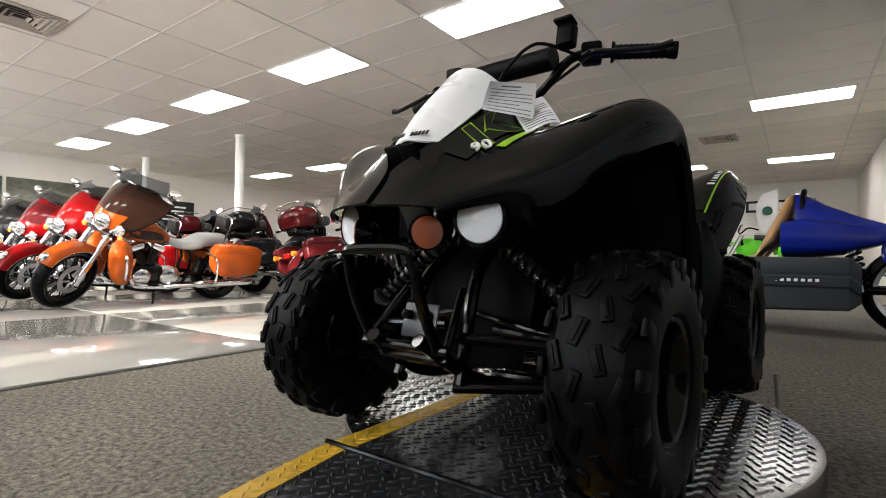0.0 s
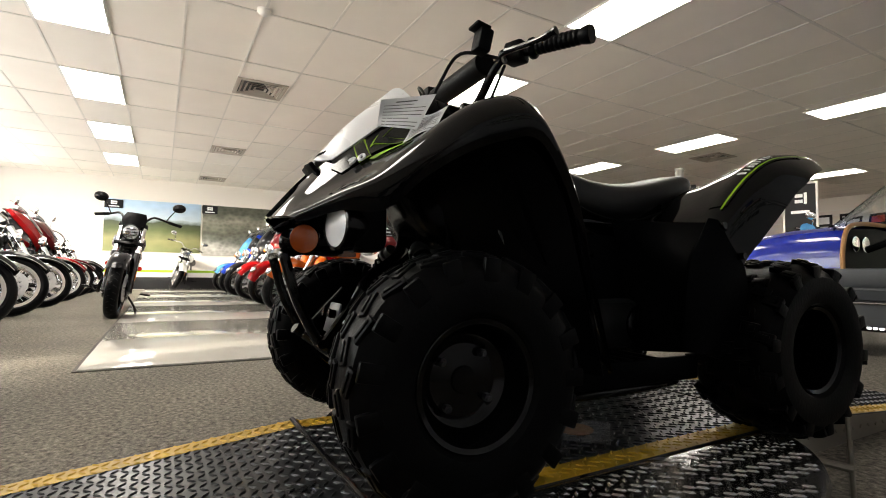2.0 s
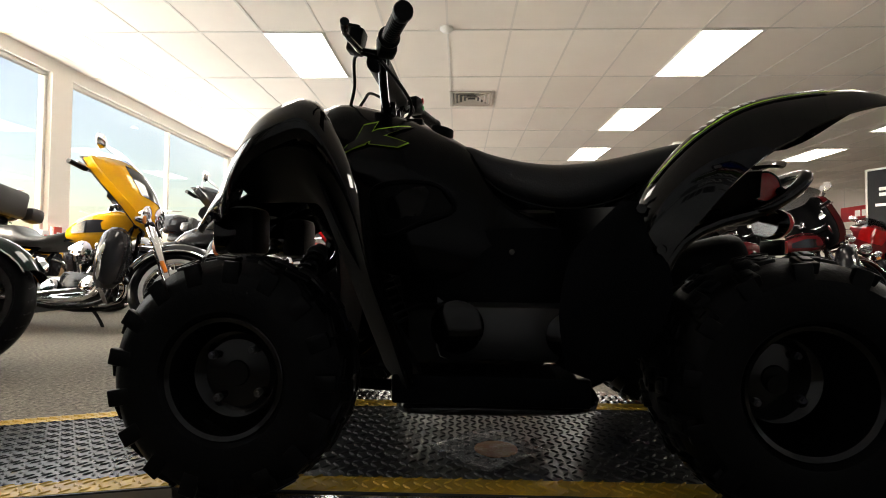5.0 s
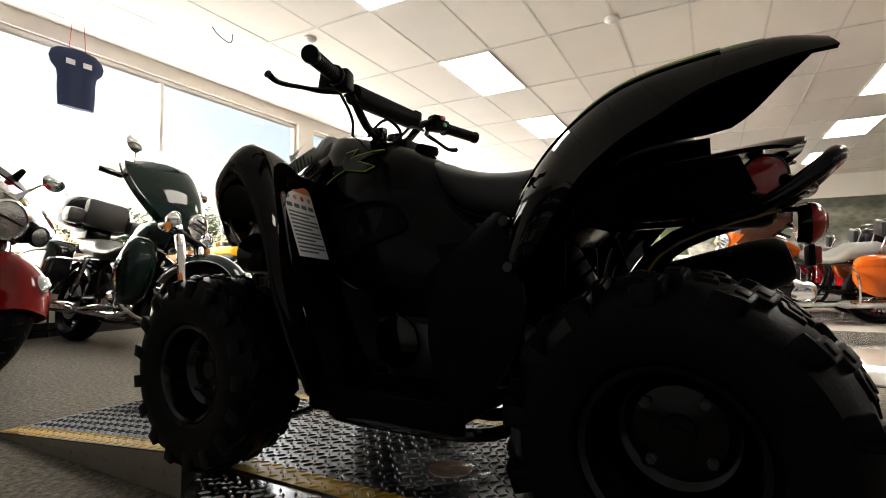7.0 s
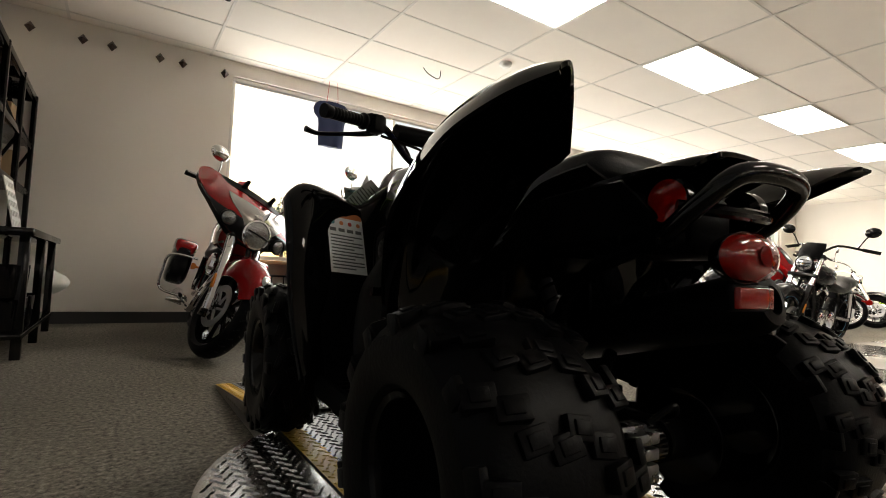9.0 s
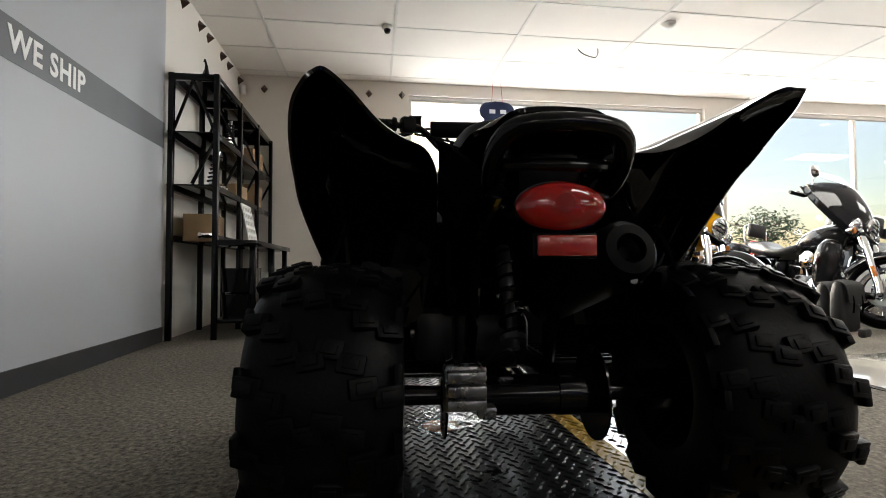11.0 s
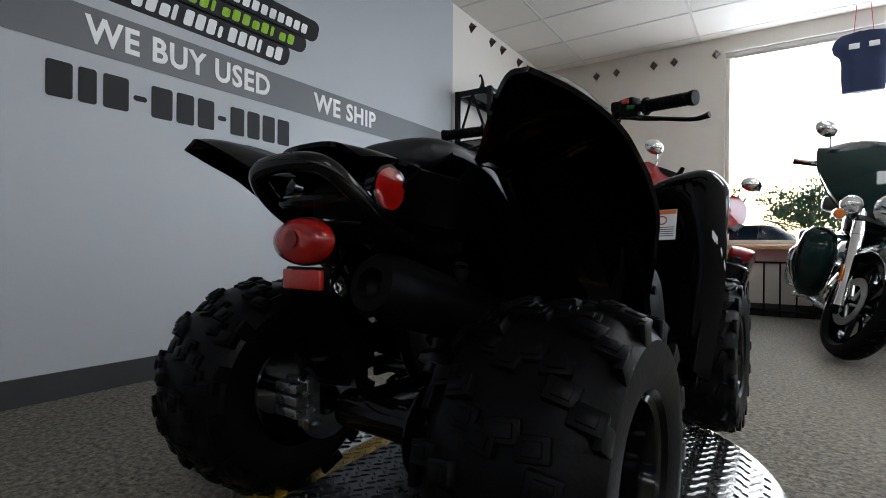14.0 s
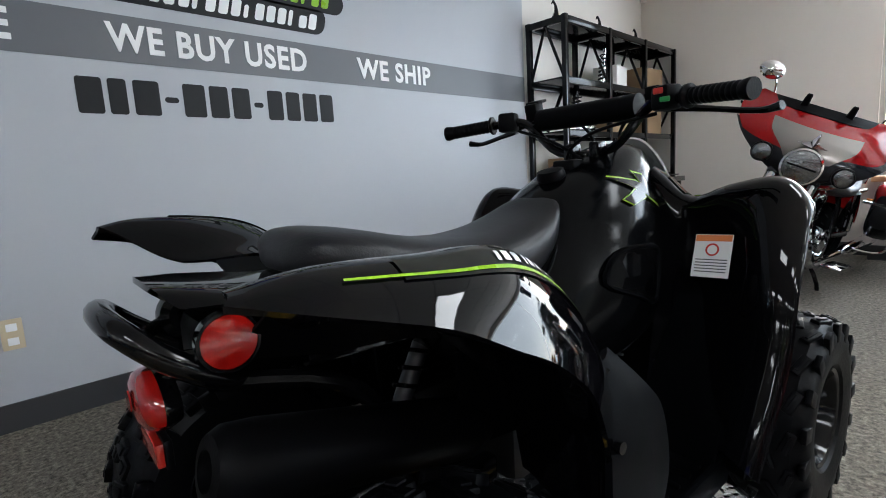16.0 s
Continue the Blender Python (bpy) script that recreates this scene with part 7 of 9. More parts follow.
def dirt_bike(m):
    bike = thing("dirt_bike", m @ Matrix.Rotation(radians(-9), 4, "Y"), "lime green dirt bike with a high front mudguard", "dirt bike")
    G = PAINT["lime"]
    I = Matrix()
    wheel_set(bike, "front_wheel", 0.72, 0.34, 0.09, I, M["silver"], "laced", (-1,))
    wheel_set(bike, "rear_wheel", -0.70, 0.33, 0.11, I, M["silver"], "laced", (1,))
    for sg in (-1, 1):
        bm = bmesh.new()
        rod(bm, (sg * 0.09, 0.71, 0.34), (sg * 0.09, 0.40, 1.02), 0.028, 0.022, 12)
        part("fork_leg", bm, M["silver"], bike)
        bm = bmesh.new()
        shell(bm, [[(sg * 0.10, 0.10, 0.92), (sg * 0.17, 0.28, 0.93), (sg * 0.20, 0.46, 0.84)], [(sg * 0.10, 0.10, 0.78), (sg * 0.16, 0.26, 0.76), (sg * 0.19, 0.42, 0.70)], [(sg * 0.09, 0.12, 0.66), (sg * 0.13, 0.22, 0.62), (sg * 0.14, 0.32, 0.58)]], 0.006, 4, 4)
        part("radiator_shroud", bm, G, bike, "lime green radiator shroud")
        bm = bmesh.new()
        shell(bm, [[(sg * 0.10, -0.10, 0.84), (sg * 0.12, -0.40, 0.88), (sg * 0.10, -0.72, 0.92)], [(sg * 0.11, -0.12, 0.66), (sg * 0.14, -0.38, 0.70), (sg * 0.12, -0.60, 0.80)]], 0.006, 4, 4)
        part("number_panel", bm, G, bike, "lime green side panel")
    bm = bmesh.new()
    shell(bm, [[(-0.05, 1.05, 0.82), (0, 1.06, 0.83), (0.05, 1.05, 0.82)], [(-0.075, 0.80, 0.86), (0, 0.80, 0.89), (0.075, 0.80, 0.86)], [(-0.06, 0.50, 0.86), (0, 0.50, 0.89), (0.06, 0.50, 0.86)]], 0.006, 4, 4)
    part("front_mudguard", bm, G, bike)
    bm = bmesh.new()
    shell(bm, [[(-0.07, -0.60, 0.86), (0, -0.60, 0.89), (0.07, -0.60, 0.86)], [(-0.085, -0.85, 0.90), (0, -0.85, 0.93), (0.085, -0.85, 0.90)], [(-0.05, -1.08, 0.98), (0, -1.09, 0.99), (0.05, -1.08, 0.98)]], 0.006, 4, 4)
    part("rear_mudguard", bm, G, bike)
    bm = bmesh.new()
    loft(bm, [[Vector((x, y, z + zz)) for x, zz in oval(14, w, 0.05, 3)] for y, z, w in ((0.20, 0.96, 0.04), (0.05, 0.95, 0.06), (-0.25, 0.92, 0.075), (-0.6, 0.92, 0.08), (-0.78, 0.94, 0.04))])
    part("seat", bm, M["blackseat"], bike)
    bm = bmesh.new()
    box(bm, 0, 0.02, 0.42, 0.20, 0.34, 0.30, 0.05)
    box(bm, 0, 0.10, 0.62, 0.13, 0.15, 0.20, 0.02)
    part("engine", bm, M["silver"], bike)
    bm = bmesh.new()
    tube(bm, [(-0.40, 0.28, 1.13), (-0.2, 0.36, 1.14), (-0.08, 0.42, 1.05), (0.08, 0.42, 1.05), (0.2, 0.36, 1.14), (0.40, 0.28, 1.13)], 0.014, 8, 4)
    part("handlebar", bm, M["blackmetal"], bike)
    bm = bmesh.new()
    for sg in (-1, 1):
        tube(bm, [(0, 0.40, 0.95), (sg * 0.08, 0.30, 0.5), (sg * 0.09, 0.15, 0.24), (sg * 0.09, -0.2, 0.26), (sg * 0.07, -0.25, 0.6), (sg * 0.04, -0.1, 0.84)], 0.018, 8, 4)
        tube(bm, [(sg * 0.08, -0.22, 0.36), (sg * 0.07, -0.70, 0.33)], 0.02, 8, 1)
    part("chassis", bm, M["blackmetal"], bike)
    bm = bmesh.new()
    tube(bm, [(-0.10, 0, 0.3), (-0.2, 0.03, 0.12), (-0.25, 0.05, -0.02)], 0.012, 6, 3)
    part("kickstand", bm, M["blackmetal"], bike)
    return bike


dirt_bike(bike_pose(0.50, -8.15, -70, 0.72))

# ---- blue three-wheeled roadster ----
M["tub"] = mat("dark_grey_tub", (0.028, 0.033, 0.040), rough=0.45, var=0.15, bump=0.1, bscale=300)
M["tan"] = mat("tan_leather", (0.40, 0.215, 0.085), rough=0.5, var=0.15, scale=10, bump=0.2, bscale=140)
M["carblue"] = mat("deep_blue_lacquer", (0.003, 0.016, 0.27), rough=0.15, var=0.1, coat=0.5, rvar=0.03)
M["machined"] = mat("machined_alloy", (0.66, 0.66, 0.67), rough=0.22, metal=0.9, var=0.08)
M["led"] = mat("white_led_strip", (0.9, 0.92, 0.95), rough=0.3, emit=1.6, ecol=(0.95, 0.97, 1.0))
CAR = pose(0.04, -3.58, 0, 0, 0, -2.5)
car = thing("roadster", CAR, "deep blue three-wheeled roadster with a dark grey tub and tan seats", "car")


def cp(x, y, z):
    return Vector((x, y, z))


# tub: near side y = +0.52 in its own axes, x ahead
bm = bmesh.new()
rings = []
for x, w, zb, zt in ((-1.05, 0.40, 0.24, 0.52), (-0.98, 0.48, 0.19, 0.575), (-0.3, 0.53, 0.17, 0.58), (0.5, 0.55, 0.17, 0.58), (1.0, 0.50, 0.18, 0.57), (1.25, 0.38, 0.20, 0.54), (1.62, 0.30, 0.24, 0.50)):
    rings.append([cp(x, w, zt), cp(x, w + 0.005, zt - 0.10), cp(x, w - 0.005, zt - 0.125), cp(x, w + 0.003, zt - 0.14), cp(x, w - 0.01, zt - 0.205), cp(x, w - 0.06, zt - 0.22), cp(x, w - 0.07, zb + 0.02), cp(x, w - 0.14, zb), cp(x, -w + 0.14, zb), cp(x, -w + 0.07, zb + 0.02), cp(x, -w + 0.06, zt - 0.22), cp(x, -w + 0.01, zt - 0.205), cp(x, -w - 0.003, zt - 0.14), cp(x, -w + 0.005, zt - 0.125), cp(x, -w - 0.005, zt - 0.10), cp(x, -w, zt), cp(x, -w + 0.06, zt + 0.004), cp(x, w - 0.06, zt + 0.004)])
loft(bm, rings)
tub = part("tub", bm, M["tub"], car, "dark grey moulded body tub", angle=25)
for sg in (1, -1):
    for k in range(10):
        b2 = bmesh.new()
        box(b2, -0.80 + k * 0.042, sg * 0.505 - sg * 0.004 * (k < 4), 0.412, 0.024, 0.006, 0.021, 0.002)
        part("letter_bar", b2, M["whiteplastic"], tub)
    bm = bmesh.new()
    rod(bm, (-0.10, sg * 0.45, 0.185), (0.95, sg * 0.45, 0.185), 0.022, None, 12)
    bar_ = part("light_bar", bm, M["blackmetal"], car, "black tubular light bar")
    bm = bmesh.new()
    for k in range(26):
        box(bm, 0.02 + k * 0.034, sg * 0.474, 0.188, 0.024, 0.006, 0.015, 0.002)
    part("led_row", bm, M["led"], bar_, kind="stuff")
    bm = bmesh.new()
    tube(bm, [(-0.1, sg * 0.50, 0.352), (0.4, sg * 0.527, 0.352), (0.95, sg * 0.49, 0.35)], 0.006, 6, 4)
    part("trim_strip", bm, M["chrome"], tub)
# front cowl
bm = bmesh.new()
rings = []
for x, w, zt, zb in ((0.42, 0.50, 0.90, 0.57), (0.55, 0.50, 0.905, 0.57), (0.85, 0.48, 0.895, 0.565), (1.15, 0.43, 0.86, 0.55), (1.40, 0.34, 0.79, 0.52), (1.62, 0.24, 0.68, 0.48), (1.72, 0.14, 0.60, 0.48)):
    ring = []
    for k in range(19):
        a = PI * k / 18
        c, s = math.cos(a), math.sin(a)
        ring.append(cp(x, w * math.copysign(abs(c) ** 0.55, c), zb + (zt - zb) * abs(s) ** 0.6))
    rings.append(ring)
loft(bm, rings, closed=False, caps=False)
cowl = part("cowl", bm, M["carblue"], car, "deep blue bonnet", angle=50)
bm = bmesh.new()
tube(bm, [(0.42, 0.50, 0.57), (0.42, 0.50, 0.70), (0.42, 0.44, 0.85), (0.42, 0.30, 0.90), (0.42, 0, 0.91), (0.42, -0.30, 0.90), (0.42, -0.44, 0.85), (0.42, -0.50, 0.57)], 0.016, 8, 4)
part("cockpit_edge", bm, M["tan"], cowl, "tan padded cockpit edge")
bm = bmesh.new()
loft(bm, [[cp(x, y * k, z) for y, z in ((0.46, 0.58), (0.46, 0.72), (0.38, 0.86), (0, 0.885), (-0.38, 0.86), (-0.46, 0.72), (-0.46, 0.58))] for x, k in ((0.50, 1), (0.44, 1))])
part("dashboard", bm, M["satin"], car, "black dashboard")
for y in (0.30, 0.16):
    bm = bmesh.new()
    lathe(bm, [(0, 0.0), (0.05, 0), (0.055, 0.012), (0.045, 0.014), (0, 0.006)], Matrix.Translation((0.438, y, 0.76)) @ Matrix.Rotation(-PI / 2, 4, "Y"), 20)
    part("gauge", bm, M["chrome"], car)
# windscreen
bm = bmesh.new()
shell(bm, [[cp(0.60 - 0.12 * abs(u) ** 2, 0.50 * u, 0.90 - 0.02 * abs(u)) for u in (-1, -0.5, 0, 0.5, 1)], [cp(0.30 - 0.10 * abs(u) ** 2, 0.44 * u, 1.15 - 0.02 * u * u) for u in (-1, -0.5, 0, 0.5, 1)]], 0.005, 3, 3)
o = part("windscreen", bm, M["clearscreen"], car, "raked clear windscreen")
bm = bmesh.new()
tube(bm, [cp(0.60 - 0.12 * abs(u) ** 2, 0.50 * u, 0.90 - 0.02 * abs(u)) for u in (-1, -0.5, 0, 0.5, 1)], 0.010, 6, 4)
part("screen_frame", bm, M["satin"], o)
# steering wheel
m = Matrix.Translation((0.12, 0.22, 0.83)) @ Matrix.Rotation(radians(-68), 4, "Y")
bm = bmesh.new()
tube(bm, [m @ Vector((0.165 * math.cos(a), 0.165 * math.sin(a), 0)) for a in cog(12)], 0.013, 8, 3, closed=True)
st = part("steering_wheel", bm, M["machined"], car, "polished steering wheel with three spokes")
bm = bmesh.new()
for a in (0, 2.2, -2.2):
    rod(bm, m @ Vector((0, 0, 0)), m @ Vector((0.16 * math.cos(a), 0.16 * math.sin(a), 0)), 0.012, 0.008, 6)
rod(bm, m @ Vector((0, 0, 0.02)), m @ Vector((0, 0, -0.30)), 0.025, None, 10)
part("steering_column", bm, M["satin"], st)
# seats
for y in (0.24, -0.24):
    bm = bmesh.new()
    rings = []
    for x, z, w, d in ((-0.22, 0.50, 0.19, 0.06), (-0.40, 0.56, 0.20, 0.07), (-0.50, 0.70, 0.20, 0.065), (-0.57, 0.86, 0.185, 0.06), (-0.62, 0.99, 0.15, 0.05), (-0.635, 1.05, 0.10, 0.03)):
        t_ = radians(-72 if z > 0.6 else -30)
        rings.append([cp(x - b * math.sin(-t_), y + a, z + b * math.cos(t_)) for a, b in oval(18, w, d, 2.8)])
    loft(bm, rings)
    se = part("seat", bm, M["tan"], car, "tan leather bucket seat", angle=60)
    bm = bmesh.new()
    box(bm, -0.15, y, 0.50, 0.46, 0.38, 0.12, 0.04)
    part("seat_cushion", bm, M["tan"], se)
    # head fairing behind each seat
    bm = bmesh.new()
    rings = []
    for x, z, w, h in ((-0.66, 0.80, 0.13, 0.28), (-0.72, 0.80, 0.14, 0.27), (-0.85, 0.78, 0.12, 0.20), (-1.05, 0.76, 0.08, 0.12), (-1.25, 0.75, 0.03, 0.05)):
        rings.append([cp(x, y + a, z + max(b, -0.1)) for a, b in oval(16, w, h, 2.4)])
    loft(bm, rings)
    part("head_fairing", bm, M["carblue"], car, "deep blue head fairing", angle=60)
    bm = bmesh.new()
    tube(bm, [(-0.70, y - 0.10, 0.60), (-0.71, y - 0.10, 1.02), (-0.72, y, 1.09), (-0.71, y + 0.10, 1.02), (-0.70, y + 0.10, 0.60)], 0.018, 10, 4)
    part("roll_hoop", bm, M["satin"], car, "black roll hoop")
# tail
bm = bmesh.new()
rings = []
for x, w, zt, zb in ((-0.58, 0.50, 0.88, 0.58), (-0.72, 0.49, 0.90, 0.58), (-0.95, 0.42, 0.86, 0.60), (-1.15, 0.30, 0.81, 0.66), (-1.32, 0.17, 0.785, 0.73), (-1.42, 0.06, 0.775, 0.76)):
    rings.append([cp(x, a, (zt + zb) / 2 + b) for a, b in oval(22, w, (zt - zb) / 2, 3.2)])
loft(bm, rings)
part("tail", bm, M["carblue"], car, "deep blue pointed tail", angle=50)


def car_wheel(x, y, R, W, name="wheel"):
    q = Matrix.Translation((x, y, R)) @ Matrix.Rotation(PI / 2, 4, "X")
    bm = bmesh.new()
    w = W / 2
    r = R - 0.072
    lathe(bm, [(r - 0.03, -w * 0.9), (r, -w * 0.95), (r, w * 0.95), (r - 0.012, w * 0.9), (r - 0.03, w * 0.5), (r - 0.03, -w * 0.9)], q, 44)
    lathe(bm, [(0, w * 0.55), (0.03, w * 0.60), (0.075, w * 0.62), (0.085, w * 0.5), (0.075, 0), (0, 0)], q, 30)
    for s in (-1, 1):
        for a in cog(10):
            for d in (-0.075, 0.075):
                rod(bm, q @ Vector((0.075 * math.cos(a), 0.075 * math.sin(a), s * w * 0.52)), q @ Vector(((r - 0.008) * math.cos(a + d), (r - 0.008) * math.sin(a + d), s * w * 0.80)), 0.0085, 0.007, 6)
    wh = part(name, bm, M["machined"], car, "machined many-spoked alloy wheel")
    bm = bmesh.new()
    lathe(bm, [(r, -w * 0.9), (r + 0.02, -w * 1.02), (R - 0.012, -w * 0.92), (R, -w * 0.75), (R, w * 0.75), (R - 0.012, w * 0.92), (r + 0.02, w * 1.02), (r, w * 0.9)], q, 48)
    part("tyre", bm, M["rubber"], wh, "low-profile black tyre")
    bm = bmesh.new()
    lathe(bm, [(0.06, -w * 0.2), (0.165, -w * 0.2), (0.165, -w * 0.1), (0.06, -w * 0.1), (0.06, -w * 0.2)], q, 36)
    part("brake_disc", bm, M["silver"], wh)
    bm = bmesh.new()
    for s in (0.3, -0.5):
        lathe(bm, [(0, 0.0), (0.165, 0.0), (0.165, 0.004), (0, 0.004)], q @ Matrix.Translation((0, 0, w * s)), 30)
    part("wheel_backing", bm, M["satin"], wh)
    bm = bmesh.new()
    box(bm, 0, 0, 0, 0.10, 0.07, 0.06, 0.015, q @ Matrix.Rotation(2.2, 4, "Z") @ Matrix.Translation((0.15, 0, w * 0.38)))
    part("brake_caliper", bm, M["redpaint"], wh, "red brake caliper")
    bm = bmesh.new()
    lathe(bm, [(0, w * 0.66), (0.022, w * 0.66), (0.026, w * 0.60), (0.026, w * 0.5)], q, 18)
    part("wheel_cap", bm, M["yellow"] if x > 0 else M["redpaint"], wh)
    return wh


car_wheel(1.22, 0.68, 0.315, 0.20)
car_wheel(1.22, -0.68, 0.315, 0.20)
car_wheel(-1.38, 0.02, 0.335, 0.24)
# cycle wings over the front wheels
for sg in (1, -1):
    bm = bmesh.new()
    rows = []
    for k in range(15):
        a = radians(12 + 150 * k / 14)
        rows.append([cp(1.22 + (0.375 - 0.02 * abs(u) ** 3) * math.cos(a), sg * 0.68 + 0.135 * u, 0.315 + (0.375 - 0.03 * abs(u) ** 3) * math.sin(a)) for u in (-1, -0.75, -0.4, 0, 0.4, 0.75, 1)])
    shell(bm, rows, 0.008, 1, 1)
    part("wheel_wing", bm, M["carblue"], car, "deep blue wing over the front wheel", angle=60)
    bm = bmesh.new()
    for z in (0.24, 0.44):
        tube(bm, [(1.0, sg * 0.30, z), (1.22, sg * 0.60, z - 0.02), (1.40, sg * 0.30, z)], 0.014, 8, 1)
    part("suspension_arm", bm, M["blackmetal"], car)
# rear swing arm and coil spring
bm = bmesh.new()
for sg in (-1, 1):
    tube(bm, [(-0.98, sg * 0.18, 0.34), (-1.38, sg * 0.16, 0.335)], 0.03, 10, 1)
rod(bm, (-1.38, -0.17, 0.335), (-1.38, 0.17, 0.335), 0.02)
part("swing_arm", bm, M["blackmetal"], car)
bm = bmesh.new()
p0, p1 = Vector((-1.05, 0.22, 0.38)), Vector((-1.0, 0.24, 0.66))
q = along(p0, p1)
tube(bm, [q @ Vector((0.045 * math.cos(k * 0.7), 0.045 * math.sin(k * 0.7), 0.28 * k / 54)) for k in range(55)], 0.010, 6, 1)
sp = part("coil_spring", bm, M["satin"], car, "black coil spring")
bm = bmesh.new()
rod(bm, p0 - Vector((0, 0, 0.05)), p1, 0.024)
part("damper", bm, M["chrome"], sp)
bm = bmesh.new()
tube(bm, [(-1.20, 0.14, 0.74), (-1.18, 0.18, 0.58), (-1.30, 0.17, 0.42)], 0.012, 8, 3)
part("tail_stay", bm, M["carblue"], car)
# price card standing on the dash
bm = bmesh.new()
box(bm, 0, 0, 0, 0.006, 0.15, 0.11, 0.001, Matrix.Translation((0.05, 0.44, 0.65)) @ Matrix.Rotation(radians(60), 4, "Z"))
pc = thing("price_card", CAR, "white price card propped in the roadster's cockpit", "card")
cd_ = part("card", bm, M["paper"], pc)
for k in range(3):
    bm = bmesh.new()
    for s in (-1, 1):
        box(bm, 0, 0, 0, 0.0015, 0.10 - 0.02 * k, 0.012, 0, Matrix.Translation((0.05, 0.44, 0.65)) @ Matrix.Rotation(radians(60), 4, "Z") @ Matrix.Translation((s * 0.0038, 0, 0.03 - k * 0.028)))
    part("text_bar", bm, M["ink"], cd_, smooth=False)

# ---- grey wall lettering ----
vinyl = plain_box("wall_stripe", WX + 0.001, WX + 0.003, -4.6, 2.638, 1.460, 1.655, M["stripe"])
tagged(vinyl, "dark grey vinyl stripe along the grey wall", "wall stripe")


def wall_words(words, y0, y1, z0, cap, material, label):
    """Lettering on the west wall, read from inside; the word runs from y0 to y1."""
    probe = text_mesh("probe", words, cap / 0.70, material, Matrix(), bold=0.0045)
    wx = max(v.co.x for v in probe.data.vertices) - min(v.co.x for v in probe.data.vertices)
    bpy.data.objects.remove(probe)
    m = Matrix(((0, 0, 1, WX + 0.0045), (1, 0, 0, y0), (0, 1, 0, z0), (0, 0, 0, 1)))
    ob = text_mesh("wall_lettering", words, cap / 0.70, material, m, None, label, depth=0.001, bold=0.0045, wide=(y1 - y0) / wx)
    return tagged(ob, label=label, category="lettering", kind="structure")


wall_words("WE BUY USED", -0.265, 0.668, 1.508, 0.112, M["white"], "white block capitals on the dark wall stripe")
wall_words("WE SHIP", 1.00, 1.592, 1.508, 0.112, M["white"], "white block capitals on the dark wall stripe")
wall_words("FINANCE", -1.23, -0.587, 1.508, 0.112, M["white"], "white block capitals on the dark wall stripe")


def wall_sheet(name, y0, y1, z0, z1, x, material, parent, shear=0.0, r=0.02, thick=0.0012):
    """A flat vinyl shape with rounded corners on the west wall."""
    bm = bmesh.new()
    cy, cz, hy, hz = (y0 + y1) / 2, (z0 + z1) / 2, (y1 - y0) / 2, (z1 - z0) / 2
    r = min(r, hy, hz)
    pts = []
    for sy, sz, a0 in ((1, 1, 0), (-1, 1, 90), (-1, -1, 180), (1, -1, 270)):
        for k in range(5):
            a = radians(a0 + 22.5 * k)
            y, z = cy + sy * (hy - r) + r * math.cos(a), cz + sz * (hz - r) + r * math.sin(a)
            pts.append((y + shear * (z - cz), z))
    loft(bm, [[Vector((x, y, z)) for y, z in pts], [Vector((x + thick, y, z)) for y, z in pts]])
    return part(name, bm, material, parent, smooth=False)


# phone number, kept as plain bars
num = thing("number_decal", Matrix(), "row of plain dark bars on the grey wall", "wall decal")
tagged(num, kind="structure")
for k, (a, b) in enumerate(((-0.27, -0.175), (-0.155, -0.085), (-0.06, 0.045), (0.065, 0.125), (0.145, 0.245), (0.265, 0.355), (0.375, 0.465), (0.485, 0.535), (0.56, 0.645), (0.665, 0.745), (0.765, 0.85), (0.87, 0.955))):
    z0, z1 = ((1.30, 1.325) if k in (3, 7) else (1.24, 1.39))
    a, b = 0.20 + (a - 0.3425) * 0.988, 0.20 + (b - 0.3425) * 0.988
    wall_sheet("number_bar", a, b, z0, z1, WX + 0.001, M["black"], num, 0, 0.012)
# dealer mark above the stripe, as plain shapes
logo = thing("dealer_mark", Matrix(), "black wall decal of stacked bars in white, lime and red", "wall decal")
tagged(logo, kind="structure")
L0 = WX + 0.001
wall_sheet("backing", -0.600, 0.800, 1.712, 1.845, L0, M["black"], logo, 0.25, 0.05)
wall_sheet("backing", -0.430, 0.930, 1.835, 1.945, L0, M["black"], logo, 0.25, 0.05)
wall_sheet("backing", -0.470, 1.030, 1.935, 2.075, L0, M["black"], logo, 0.25, 0.05)
wall_sheet("backing", -0.110, 0.490, 2.06, 2.40, L0, M["black"], logo, 0.25, 0.06)
for k in range(22):
    a = -0.560 + k * 0.060
    wall_sheet("white_bar", a, a + (0.045 if k % 4 != 3 else 0.022), 1.735, 1.735 + (0.082 if k % 5 else 0.065), L0 + 0.002, M["white"], logo, 0.25, 0.012)
for k in range(20):
    a = -0.370 + k * 0.061
    wall_sheet("lime_bar", a, a + (0.044 if k % 6 != 5 else 0.02), 1.86, 1.86 + (0.062 if k % 3 else 0.05), L0 + 0.002, M["green"], logo, 0.25, 0.012)
for k in range(10):
    a = 0.370 + k * 0.058
    wall_sheet("white_bar", a, a + 0.042, 1.965, 2.025, L0 + 0.002, M["white"], logo, 0.25, 0.010)
wall_sheet("red_block", -0.410, 0.310, 1.955, 2.06, L0 + 0.002, M["redpaint"], logo, 0.25, 0.03)
for k in range(8):
    a = -0.370 + k * 0.082
    wall_sheet("white_bar", a, a + 0.055, 1.972, 2.040, L0 + 0.0036, M["white"], logo, 0.25, 0.010)
wall_sheet("blue_block", -0.050, 0.210, 2.11, 2.34, L0 + 0.002, PAINT["blue"], logo, 0.25, 0.05)
